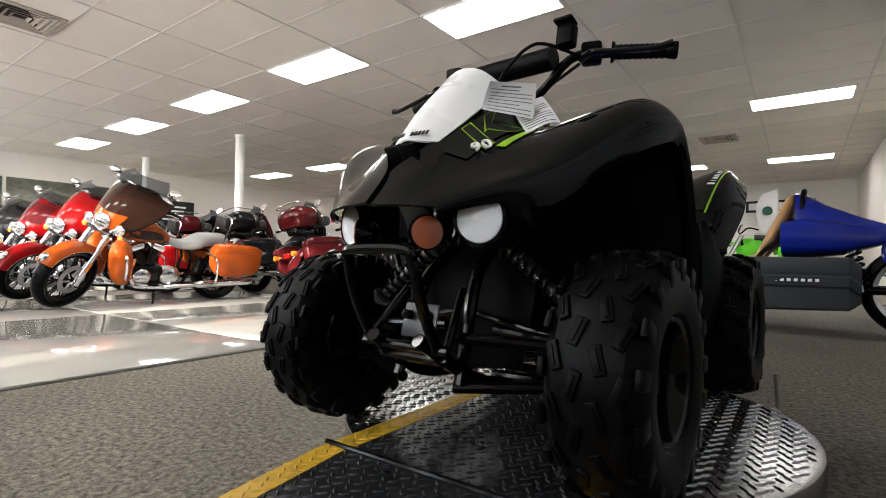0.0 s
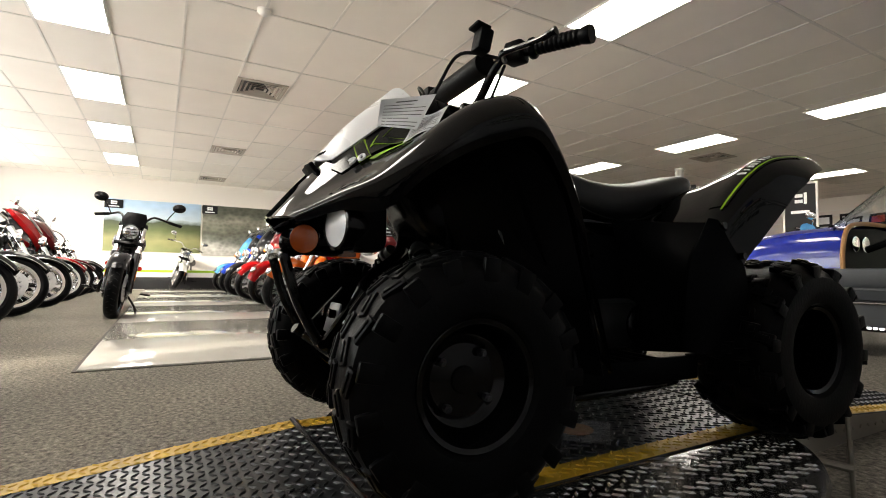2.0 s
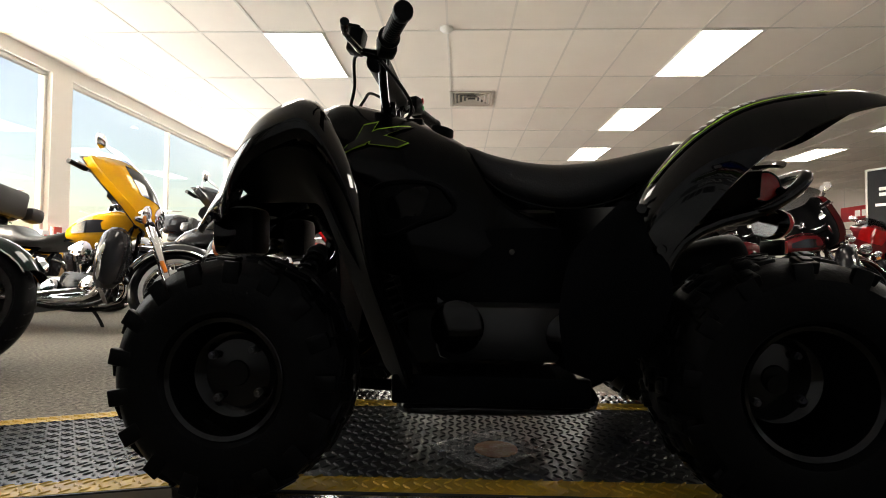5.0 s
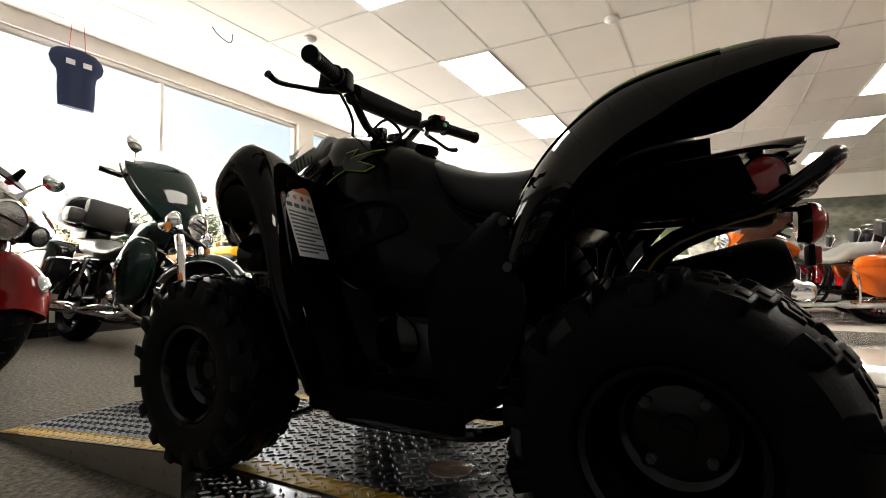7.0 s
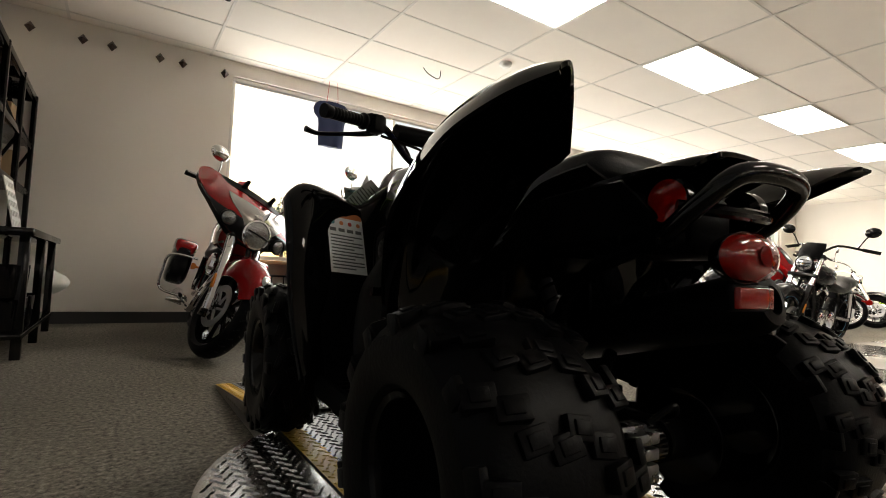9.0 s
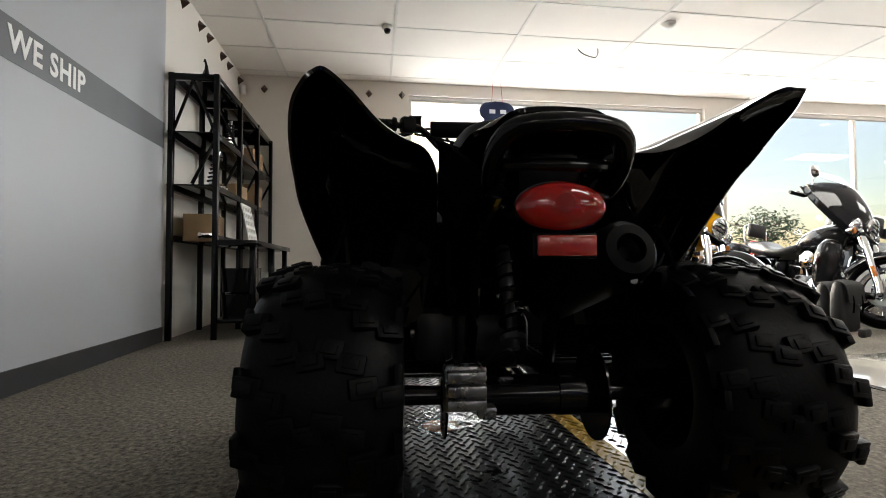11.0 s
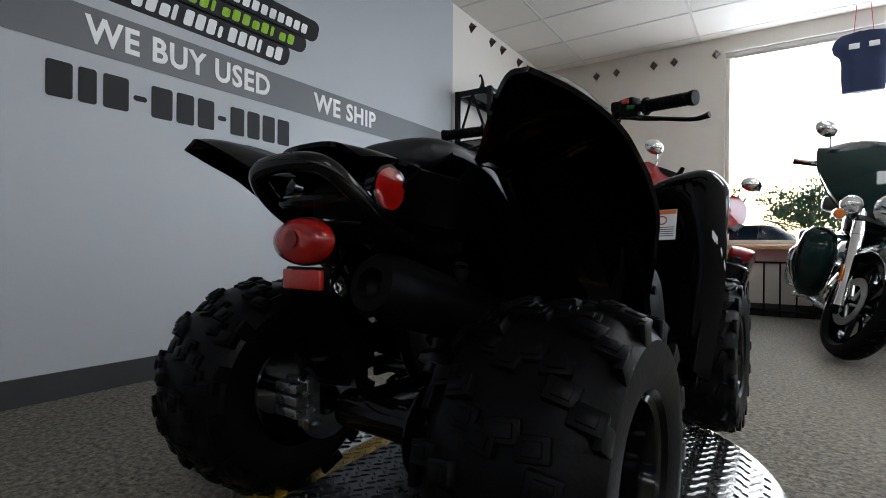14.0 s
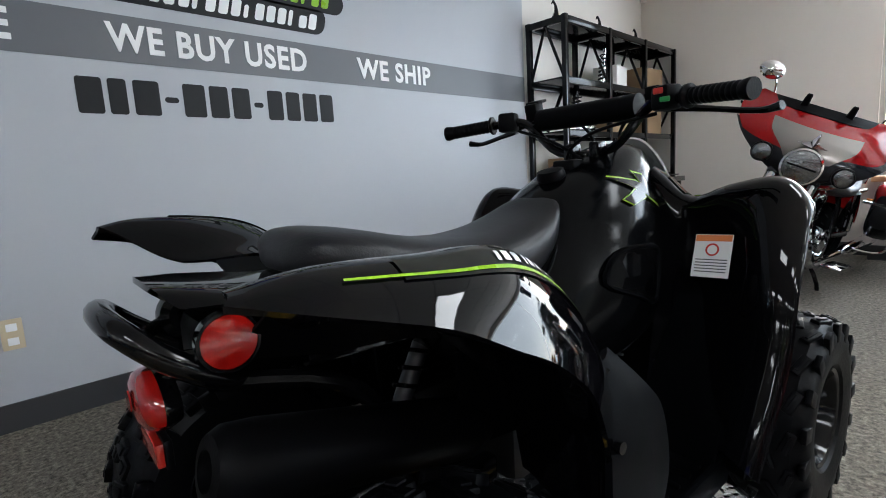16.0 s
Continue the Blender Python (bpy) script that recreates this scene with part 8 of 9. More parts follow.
wall_sheet("white_block", 0.230, 0.430, 2.11, 2.34, L0 + 0.002, M["white"], logo, 0.25, 0.05)
# socket and the cream edge strip
sock = thing("wall_socket", Matrix(), "cream double wall socket low on the grey wall", "wall socket")
bm = bmesh.new()
box(bm, WX + 0.004, -0.735, 0.383, 0.007, 0.070, 0.122, 0.003)
pl = part("cover_plate", bm, mat("ivory_plastic", (0.58, 0.49, 0.33), rough=0.4, var=0.05), sock)
for dz in (0.028, -0.028):
    bm = bmesh.new()
    box(bm, WX + 0.009, -0.735, 0.383 + dz, 0.004, 0.034, 0.030, 0.004)
    part("receptacle", bm, M["whiteplastic"], pl)

# ---- diamonds below the ceiling ----
def diamond(m):
    ob = thing("diamond_ornament", m, "small dark brown diamond ornament below the ceiling", "wall ornament", "diamond ornaments")
    bm = bmesh.new()
    s = 0.042
    grow(bm, [(s, 0, 0), (0, 0, s * 1.25), (-s, 0, 0), (0, 0, -s * 1.25), (0, -0.06, 0), (s, 0.004, 0), (0, 0.004, s * 1.25), (-s, 0.004, 0), (0, 0.004, -s * 1.25)], [(0, 1, 4), (1, 2, 4), (2, 3, 4), (3, 0, 4), (8, 7, 6, 5), (0, 5, 6, 1), (1, 6, 7, 2), (2, 7, 8, 3), (3, 8, 5, 0)])
    part("tile", bm, M["browntile"], ob, smooth=False)
    return ob


M["browntile"] = mat("brown_ceramic", (0.06, 0.028, 0.02), rough=0.3, var=0.3, scale=30)
d0 = diamond(pose(-1.645, NY - 0.004, 2.71))
for x in (-1.25, -1.016, -0.605, -0.395, 0.015):
    copy_thing(d0, pose(x, NY - 0.004, 2.71))
for y in (2.97, 3.38, 3.62, 4.04, 4.29, 4.72):
    copy_thing(d0, pose(WX, y, 2.77, 0, 0, 90))
box_ = thing("wall_sensor", Matrix(), "small cream alarm sensor in the wall corner", "sensor")
bm = bmesh.new()
box(bm, 0, 0, 2.67, 0.05, 0.065, 0.11, 0.012, pose(WX + 0.045, NY - 0.05, 0, 0, 0, -45))
part("housing", bm, M["paint"], box_)

# ---- black parts rack against the cream wall ----
rack = thing("parts_rack", Matrix(), "black steel parts rack with bracing and two decks of stock", "rack")
RB = M["blackmetal"]
X0, X1 = WX + 0.02, -1.55
YS = (2.67, 3.36, 4.05, 4.74)
for y in YS:
    for x in (X0 + 0.02, X1):
        bm = bmesh.new()
        box(bm, x, y, 1.03, 0.04, 0.04, 2.06, 0.003)
        part("post", bm, RB, rack)
    bm = bmesh.new()
    box(bm, (X0 + X1) / 2, y, 2.03, X1 - X0, 0.036, 0.05, 0.003)
    rod(bm, (X0 + 0.03, y, 1.60), ((X0 + X1) / 2, y, 2.01), 0.012, None, 6)
    rod(bm, (X1 - 0.01, y, 1.60), ((X0 + X1) / 2, y, 2.01), 0.012, None, 6)
    rod(bm, ((X0 + X1) / 2, y, 1.20), (X1, y, 1.56), 0.014, None, 6)
    part("end_brace", bm, RB, rack)
for z in (2.03, 1.58, 1.17, 0.78):
    for x in (X0 + 0.02, X1):
        bm = bmesh.new()
        box(bm, x, (YS[0] + YS[-1]) / 2, z, 0.03, YS[-1] - YS[0], 0.05, 0.003)
        part("rail", bm, RB, rack)
for z in (1.17, 1.58, 2.03):
    bm = bmesh.new()
    box(bm, (X0 + X1) / 2, (YS[0] + YS[-1]) / 2, z + 0.02, X1 - X0 + 0.02, YS[-1] - YS[0] + 0.02, 0.012, 0.002)
    part("shelf", bm, RB, rack)
bench = thing("work_bench", Matrix(), "black steel bench under the parts rack", "bench")
bm = bmesh.new()
box(bm, -1.39, 3.45, 0.745, 0.30, 1.60, 0.045, 0.005)
part("top", bm, RB, bench)
for y in (2.77, 3.50, 4.20):
    bm = bmesh.new()
    box(bm, -1.29, y, 0.362, 0.05, 0.05, 0.724, 0.004)
    part("leg", bm, RB, bench)
bm = bmesh.new()
box(bm, -1.41, 3.45, 0.14, 0.30, 1.56, 0.03, 0.004)
part("lower_shelf", bm, RB, bench)
random.seed(4)
M["carton"] = mat("brown_carton", (0.30, 0.20, 0.11), rough=0.85, var=0.15)


def carton(x, y, z, sx, sy, sz, turn=0, ma="carton", label="brown cardboard carton on the parts rack"):
    t = thing("carton", pose(x, y, z, 0, 0, turn), label, "carton", "stock cartons")
    bm = bmesh.new()
    box(bm, 0, 0, sz / 2, sx, sy, sz, 0.004)
    c = part("case", bm, M[ma], t)
    bm = bmesh.new()
    box(bm, 0, 0, sz + 0.0008, sx * 0.98, 0.045, 0.0015)
    part("tape", bm, M["paint"], c, smooth=False)
    return t


carton(-1.74, 3.02, 0.768, 0.24, 0.34, 0.22, 4)
carton(-1.74, 3.74, 1.196, 0.24, 0.30, 0.16, -6)
carton(-1.74, 4.42, 1.196, 0.26, 0.36, 0.27, 3)
carton(-1.74, 3.74, 1.606, 0.22, 0.28, 0.2, 8, "paint", "plain white carton on the parts rack")
carton(-1.74, 4.40, 1.606, 0.25, 0.40, 0.24, -3)
carton(-1.42, 3.98, 0.155, 0.22, 0.40, 0.35, 5, "paint", "plain white carton on the bench's lower shelf")
bm = bmesh.new()
box(bm, (X0 - 1.47) / 2, 4.12, 0.772, -1.55 - X0, 2.2, 0.012, 0.002)
part("shelf", bm, RB, rack)
# black plastic crates on the bench's lower deck
for y, zz in ((2.92, 0.155), (2.92, 0.36), (3.42, 0.155)):
    t = thing("parts_crate", pose(-1.41, y, zz), "glossy black plastic parts crate under the bench", "crate", "parts crates")
    bm = bmesh.new()
    rings = [[Vector((x * k, yy * k, z)) for x, yy in oval(20, 0.125, 0.22, 5)] for z, k in ((0, 0.92), (0.17, 1.0), (0.19, 1.0), (0.19, 0.95), (0.17, 0.95), (0.02, 0.88))]
    loft(bm, rings)
    part("shell", bm, M["gloss"], t)
# a loose white bag at the bench's end
t = thing("plastic_bag", pose(-1.30, 4.31, 0.295), "crumpled white plastic bag hanging from the bench", "bag")
bm = bmesh.new()
random.seed(9)
rings = []
for k in range(9):
    a_ = k / 8
    r = 0.02 + 0.11 * math.sin(PI * min(1, a_ * 1.1)) ** 0.7
    rings.append([Vector((r * math.cos(q) * (1 + 0.15 * random.random()), r * 0.8 * math.sin(q) * (1 + 0.15 * random.random()), 0.22 * a_)) for q in cog(14)])
loft(bm, rings)
tube(bm, [(0, 0, 0.2), (0.01, -0.03, 0.36), (0.0, -0.09, 0.44)], 0.006, 6, 3)
part("sack", bm, M["paint"], t, angle=60)
# shock absorbers standing on the shelves
for x, y, zz, tl_a in ((-1.70, 3.50, 1.606, 6), (-1.68, 3.58, 1.606, -4), (-1.68, 2.95, 1.196, 12)):
    t = thing("spare_shock_absorber", pose(x, y, zz, 0, tl_a, 0), "spare shock absorber with a coil spring on the rack", "shock absorber", "spare shock absorbers")
    bm = bmesh.new()
    rod(bm, (0, 0, 0.0), (0, 0, 0.33), 0.012, None, 10)
    rod(bm, (0, 0, 0.02), (0, 0, 0.18), 0.026, None, 12)
    bd = part("damper", bm, M["chrome"], t)
    bm = bmesh.new()
    tube(bm, [(0.036 * math.cos(i * 0.8), 0.036 * math.sin(i * 0.8), 0.05 + 0.24 * i / 56) for i in range(57)], 0.006, 6, 1)
    part("spring", bm, M["satin"], bd)
# perforated white panel and chrome pipes leaning on the rack
t = thing("perforated_panel", pose(-1.39, 3.22, 0.77, 0, -12, 0), "white perforated metal panel leaning on the bench", "panel")
for k in range(6):
    bm = bmesh.new()
    box(bm, 0, -0.15 + k * 0.06, 0.17, 0.006, 0.026, 0.34)
    part("strip", bm, M["paint"], t, smooth=False)
for k in range(6):
    bm = bmesh.new()
    box(bm, 0, 0, 0.012 + k * 0.064, 0.0085, 0.326, 0.024)
    part("cross_strip", bm, M["paint"], t, smooth=False)
for y, zz in ((3.08, 1.196), (3.16, 1.196), (2.90, 0.785)):
    t = thing("chrome_pipe", pose(-1.66, y, zz, 0, 0, 20), "bent chrome exhaust pipe lying on the rack", "pipe", "spare pipes")
    bm = bmesh.new()
    tube(bm, [(-0.08, -0.14, 0.025), (0.0, -0.08, 0.03), (0.05, 0.02, 0.045), (0.02, 0.10, 0.03), (0.06, 0.17, 0.025)], 0.024, 12, 5)
    part("pipe", bm, M["chrome"], t)
# small wrought hooks on the rack's top
for y in (2.69, 3.36, 4.05):
    t = thing("rack_finial", pose(-1.64, y, 2.056), "black wrought hook on top of the rack", "finial", "rack finials")
    bm = bmesh.new()
    tube(bm, [(0, 0, 0), (0, 0.01, 0.05), (0, 0.0, 0.09), (0, -0.03, 0.115), (0, -0.05, 0.09)], [0.03, 0.016, 0.010, 0.007, 0.004], 8, 4)
    part("hook", bm, RB, t)

# ---- fittings on the ceiling ----
M["ventmetal"] = mat("brownish_vent_metal", (0.40, 0.36, 0.31), rough=0.6, var=0.2)


def vent(x, y, turn=0):
    t = thing("ceiling_vent", pose(x, y, H - 0.006, 0, 0, turn), "square white louvred ceiling vent", "vent", "ceiling vents")
    bm = bmesh.new()
    for sx, sy in ((1, 0), (-1, 0), (0, 1), (0, -1)):
        box(bm, sx * 0.28, sy * 0.28, 0, 0.05 if sx else 0.61, 0.05 if sy else 0.51, 0.016, 0.004)
    part("frame", bm, M["ventmetal"], t)
    bm = bmesh.new()
    box(bm, 0, 0, 0.012, 0.52, 0.52, 0.004)
    part("backing", bm, M["black"], t)
    for k in range(4):
        bm = bmesh.new()
        r = 0.23 - 0.055 * k
        for sx, sy in ((1, 0), (-1, 0), (0, 1), (0, -1)):
            box(bm, sx * r, sy * r, 0.0, 0.030 if sx else 2 * r, 0.030 if sy else 2 * r, 0.003, 0, Matrix.Rotation(radians(30) * (sx if sx else 0), 4, "Y") @ Matrix.Rotation(radians(-30) * sy, 4, "X"))
        part("louvre", bm, M["ventmetal"], t, smooth=False)
    return t


v0 = vent(5.58, -0.05)
for x, y in ((9.42, -0.07), (12.92, -0.08), (4.7, -8.4), (0.6, -9.2)):
    copy_thing(v0, pose(x, y, H - 0.006))


def ceiling_disc(name, x, y, r, h, label, cat, material):
    t = thing(name, pose(x, y, H + 0.002), label, cat)
    bm = bmesh.new()
    lathe(bm, [(0, 0.004), (r, 0.004), (r, -h * 0.4), (r * 0.8, -h * 0.7), (r * 0.45, -h), (0, -h)], None, 24)
    part("housing", bm, material, t)
    return t


ceiling_disc("smoke_detector", 3.50, 0.25, 0.065, 0.05, "white round smoke detector on the ceiling", "smoke detector", M["paint"])
ceiling_disc("smoke_detector", 2.45, 2.95, 0.065, 0.05, "white round smoke detector near the window", "smoke detector", M["paint"])
cam_d = ceiling_disc("dome_camera", -0.21, 3.37, 0.055, 0.035, "small white dome camera on the ceiling", "camera", M["paint"])
bm = bmesh.new()
lathe(bm, [(0.034, -0.030), (0.032, -0.045), (0.022, -0.062), (0, -0.068)], None, 20)
part("dome", bm, M["gloss"], cam_d, "dark glossy dome")
for x, y in ((4.16, 4.09), (7.0, 4.0)):
    t = thing("recessed_spot", pose(x, y, H - 0.002), "round white recessed ceiling spot", "spotlight", "recessed spots")
    bm = bmesh.new()
    lathe(bm, [(0.085, 0.0), (0.085, -0.006), (0.065, -0.008), (0.06, 0.0)], None, 24)
    part("ring", bm, M["paint"], t)
    bm = bmesh.new()
    lathe(bm, [(0, -0.001), (0.062, -0.001), (0.062, -0.004), (0, -0.004)], None, 24)
    part("diffuser", bm, M["lamp"], t)
# bent hook wire under the ceiling
t = thing("ceiling_hook", pose(2.02, 3.55, H), "thin bent wire hook hanging from the ceiling", "hook")
bm = bmesh.new()
tube(bm, [(0, 0, 0.0), (0.0, 0, -0.06), (-0.04, 0, -0.10), (-0.16, 0, -0.07), (-0.22, 0, -0.02)], 0.005, 6, 5)
part("wire", bm, M["blackmetal"], t)
# dark blue garment on a hanger before the window
t = thing("hanging_garment", pose(1.20, 4.65, 0), "dark blue sleeveless vest on a hanger by the window", "garment")
bm = bmesh.new()
cl = mat("navy_cloth", (0.012, 0.022, 0.07), rough=0.85, var=0.2, bump=0.3, bscale=200)
sil_ = [(2.62, 0.06), (2.61, 0.16), (2.57, 0.21), (2.51, 0.23), (2.45, 0.215), (2.40, 0.17), (2.34, 0.16), (2.25, 0.16), (2.16, 0.157), (2.08, 0.15)]
loft(bm, [[Vector((w * math.cos(a), (0.035 + 0.008 * math.sin(a * 5)) * math.sin(a), z)) for a in cog(20)] for z, w in sil_])
gm = part("vest", bm, cl, t, angle=60)
for sx in (-1, 1):
    bm = bmesh.new()
    box(bm, sx * 0.07, -0.038, 2.49, 0.075, 0.006, 0.05, 0.003)
    part("patch", bm, M["paper"], gm)
    bm = bmesh.new()
    rod(bm, (sx * 0.07, 0, 2.61), (sx * 0.05, 0, H), 0.003, None, 6)
    part("cord", bm, M["redpaint"], t, "thin red cord")

# ---- window sill goods ----
random.seed(21)
for k in range(26):
    x = 1.75 + k * 0.125 + random.uniform(-0.03, 0.03)
    col = random.choice(("yellow", "redpaint", "black", "paper", "orange_ink", "black", "yellow"))
    t = thing("sill_package", pose(x, NY - 0.12, WZ0 + 0.002, 0, 0, random.uniform(-14, 14)), "small boxed accessory standing on the window sill", "package", "sill packages")
    bm = bmesh.new()
    hh = random.uniform(0.08, 0.24)
    box(bm, 0, 0, hh / 2, random.uniform(0.06, 0.11), 0.05, hh, 0.006)
    pk = part("box", bm, M[col], t)
    bm = bmesh.new()
    box(bm, 0, -0.0265, hh * 0.6, 0.04, 0.002, hh * 0.3)
    part("front_label", bm, M["paper"] if col != "paper" else M["redpaint"], pk, smooth=False)
# low black fence by the wall
t = thing("low_rack", pose(0.40, 4.54, 0), "low black steel rack with upright bars below the window", "rack")
bm = bmesh.new()
for z in (0.06, 0.52):
    box(bm, 0.45, 0, z, 1.1, 0.02, 0.02, 0.003)
part("rail", bm, M["blackmetal"], t)
for k in range(9):
    bm = bmesh.new()
    rod(bm, (-0.07 + k * 0.13, 0, 0.0), (-0.07 + k * 0.13, 0, 0.52), 0.008, None, 8)
    part("bar", bm, M["blackmetal"], t)

# ---- pillars and far signs ----
for k, (x, y) in enumerate(((8.1, -4.0), (5.7, -8.8), (12.0, -4.0))):
    bm = bmesh.new()
    lathe(bm, [(0.095, 0), (0.095, 0.06), (0.085, 0.07), (0.085, H - 0.05), (0.10, H - 0.04), (0.10, H)], Matrix.Translation((x, y, 0)), 28)
    tagged(part("pillar_%d" % (k + 1), bm, M["paint"]), "round white painted steel pillar", "pillar", kind="structure")


def sign_stand(x, y, turn, w, h, z0, face, marks, label):
    """A framed sign board on a foot, with plain marks."""
    t = thing("sign_stand", pose(x, y, 0, 0, 0, turn), label, "sign", "sign stands")
    bm = bmesh.new()
    box(bm, 0, 0, 0.015, w * 0.9, 0.34, 0.03, 0.006)
    rod(bm, (0, 0.0, 0.02), (0, 0.0, z0 + 0.05), 0.02, None, 10)
    part("foot", bm, M["blackmetal"], t)
    bm = bmesh.new()
    for sx in (-1, 1):
        box(bm, sx * w / 2, 0, z0 + h / 2, 0.035, 0.035, h + 0.035, 0.006)
    for z in (z0, z0 + h):
        box(bm, 0, 0, z, w, 0.034, 0.035, 0.006)
    part("frame", bm, M["alu"], t)
    bm = bmesh.new()
    box(bm, 0, 0, z0 + h / 2, w - 0.02, 0.016, h - 0.02)
    bd = part("board", bm, M[face], t)
    for mx, mz, mw, mh, ma in marks:
        for sd in (-1, 1):
            bm = bmesh.new()
            box(bm, mx, sd * 0.010, z0 + mz, mw, 0.003, mh, 0.0005)
            part("mark", bm, M[ma], bd, smooth=False)
    return t


BW = [(-0.08, 0.98, 0.045, 0.2, "white"), (0.02, 1.03, 0.12, 0.06, "white"), (0.02, 0.93, 0.12, 0.06, "white"), (0, 0.74, 0.28, 0.05, "white")]
sign_stand(6.6, -8.6, 20, 0.50, 1.25, 0.95, "black", BW, "black framed sign with plain white marks on a stand")
sign_stand(7.9, -7.6, 25, 0.55, 1.40, 0.95, "black", BW, "black framed sign with plain white marks on a stand")
sign_stand(3.4, -8.9, 10, 0.50, 1.25, 0.95, "black", BW, "black framed sign with plain white marks on a stand")


def banner(x, y, turn, h, label):
    t = thing("upright_banner", pose(x, y, 0, 0, 0, turn), label, "banner", "upright banners")
    bm = bmesh.new()
    box(bm, 0, 0, 0.02, 0.36, 0.30, 0.04, 0.008)
    part("base", bm, M["blackmetal"], t)
    bm = bmesh.new()
    box(bm, -0.05, 0, 0.04 + h / 2, 0.26, 0.03, h, 0.004)
    part("black_panel", bm, M["black"], t)
    bm = bmesh.new()
    box(bm, 0.13, 0, 0.04 + h / 2, 0.10, 0.034, h, 0.004)
    part("lime_panel", bm, M["green"], t, "lime green edge panel")
    for k in range(7):
        bm = bmesh.new()
        for sd in (-1, 1):
            box(bm, -0.05, sd * 0.0165, h - 0.15 - k * 0.10, 0.11, 0.002, 0.07)
        part("letter_bar", bm, M["white"], t, smooth=False)
    return t


banner(5.25, -8.4, 15, 2.35, "tall black and lime banner with white bars")
banner(6.95, -7.7, 15, 2.40, "tall black and lime banner with white bars")
banner(5.35, -10.6, 10, 2.30, "tall black and lime banner with white bars")
M["redboard"] = mat("red_sign_board", (0.42, 0.015, 0.02), rough=0.4, var=0.1)


def red_board(x0, x1, y, z0, z1):
    t = thing("red_sign_board", pose(0, 0, 0), "long red sign board with a plain white panel", "sign", "red sign boards")
    bm = bmesh.new()
    box(bm, (x0 + x1) / 2, y, (z0 + z1) / 2, x1 - x0, 0.06, z1 - z0, 0.008)
    b_ = part("board", bm, M["redboard"], t)
    for k in range(5):
        bm = bmesh.new()
        box(bm, x0 + (x1 - x0) * (0.28 + 0.11 * k), y + 0.031, (z0 + z1) / 2, (x1 - x0) * 0.085, 0.004, (z1 - z0) * 0.42, 0.001)
        part("letter_bar", bm, M["white"], b_, smooth=False)
    for xx in (x0 + 0.1, x1 - 0.1):
        bm = bmesh.new()
        rod(bm, (xx, y, z1), (xx, y, H), 0.006, None, 6)
        part("hanger", bm, M["alu"], t)


red_board(5.6, 7.6, -11.4, 1.85, 2.20)
red_board(8.0, 10.4, -11.0, 1.85, 2.20)
red_board(10.8, 12.9, -10.6, 1.80, 2.20)
# red display wall under the boards
bm = bmesh.new()
box(bm, 9.2, -11.2, 0.75, 7.0, 0.10, 1.5, 0.01)
dw = part("display_wall", bm, M["base"])
tagged(dw, "dark grey free-standing display wall", "display wall")
# feather flag
t = thing("feather_flag", pose(-0.25, -12.0, 0), "pale feather flag with a green mark on a thin pole", "flag")
bm = bmesh.new()
rod(bm, (0, 0, 0), (0, 0, 2.2), 0.012, None, 8)
part("pole", bm, M["alu"], t)
bm = bmesh.new()
shell(bm, [[(0.0, 0, 0.9), (0.10, 0.01, 0.9)], [(0.0, 0, 1.4), (0.34, 0.02, 1.35)], [(0.0, 0, 1.9), (0.42, 0.03, 1.8)], [(0.02, 0, 2.2), (0.30, 0.02, 2.1)]], 0.004, 4, 4)
fl_ = part("cloth", bm, M["paper"], t)
bm = bmesh.new()
for sd in (-1, 1):
    lathe(bm, [(0, 0), (0.10, 0), (0.10, 0.003), (0, 0.003)], Matrix.Translation((0.20, 0.016 + sd * 0.016, 1.72)) @ pose(0, 0, 0, 90), 20)
part("mark", bm, mat("deep_green_print", (0.02, 0.12, 0.08), rough=0.7), fl_)
# slat wall on the far side: pale boards with dark frames hung on them
wall_slats = plain_box("slat_wall", -1.2, 8.0, SY + 0.002, SY + 0.05, 1.0, 2.5, M["paint"])
tagged(wall_slats, "pale slatted display wall at the far end", "slat wall")
for k in range(10):
    s_ = plain_box("slat", -1.2, 8.0, SY + 0.052, SY + 0.062, 1.02 + k * 0.15, 1.13 + k * 0.15, M["cream"], wall_slats, kind="")
for k in range(12):
    t = thing("wall_picture", pose(-0.8 + k * 0.62, SY + 0.075, 2.2), "small dark framed picture on the slat wall", "picture", "wall pictures")
    bm = bmesh.new()
    box(bm, 0, 0, 0, 0.44, 0.02, 0.34, 0.004)
    f_ = part("frame", bm, M["black"], t)
    bm = bmesh.new()
    box(bm, 0, 0.012, 0, 0.30, 0.006, 0.20)
    part("print", bm, M["paper"] if k % 3 else M["redpaint"], f_, smooth=False)
# low counters in front of the far wall
for x, y in ((-0.2, -12.5), (2.2, -12.8), (4.6, -12.5)):
    t = thing("display_counter", pose(x, y, 0), "pale laminate display counter with a dark top", "counter", "display counters")
    bm = bmesh.new()
    box(bm, 0, 0, 0.46, 1.8, 0.6, 0.92, 0.01)
    part("body", bm, M["cream"], t)
    bm = bmesh.new()
    box(bm, 0, 0, 0.94, 1.86, 0.66, 0.04, 0.008)
    part("top", bm, M["black"], t)

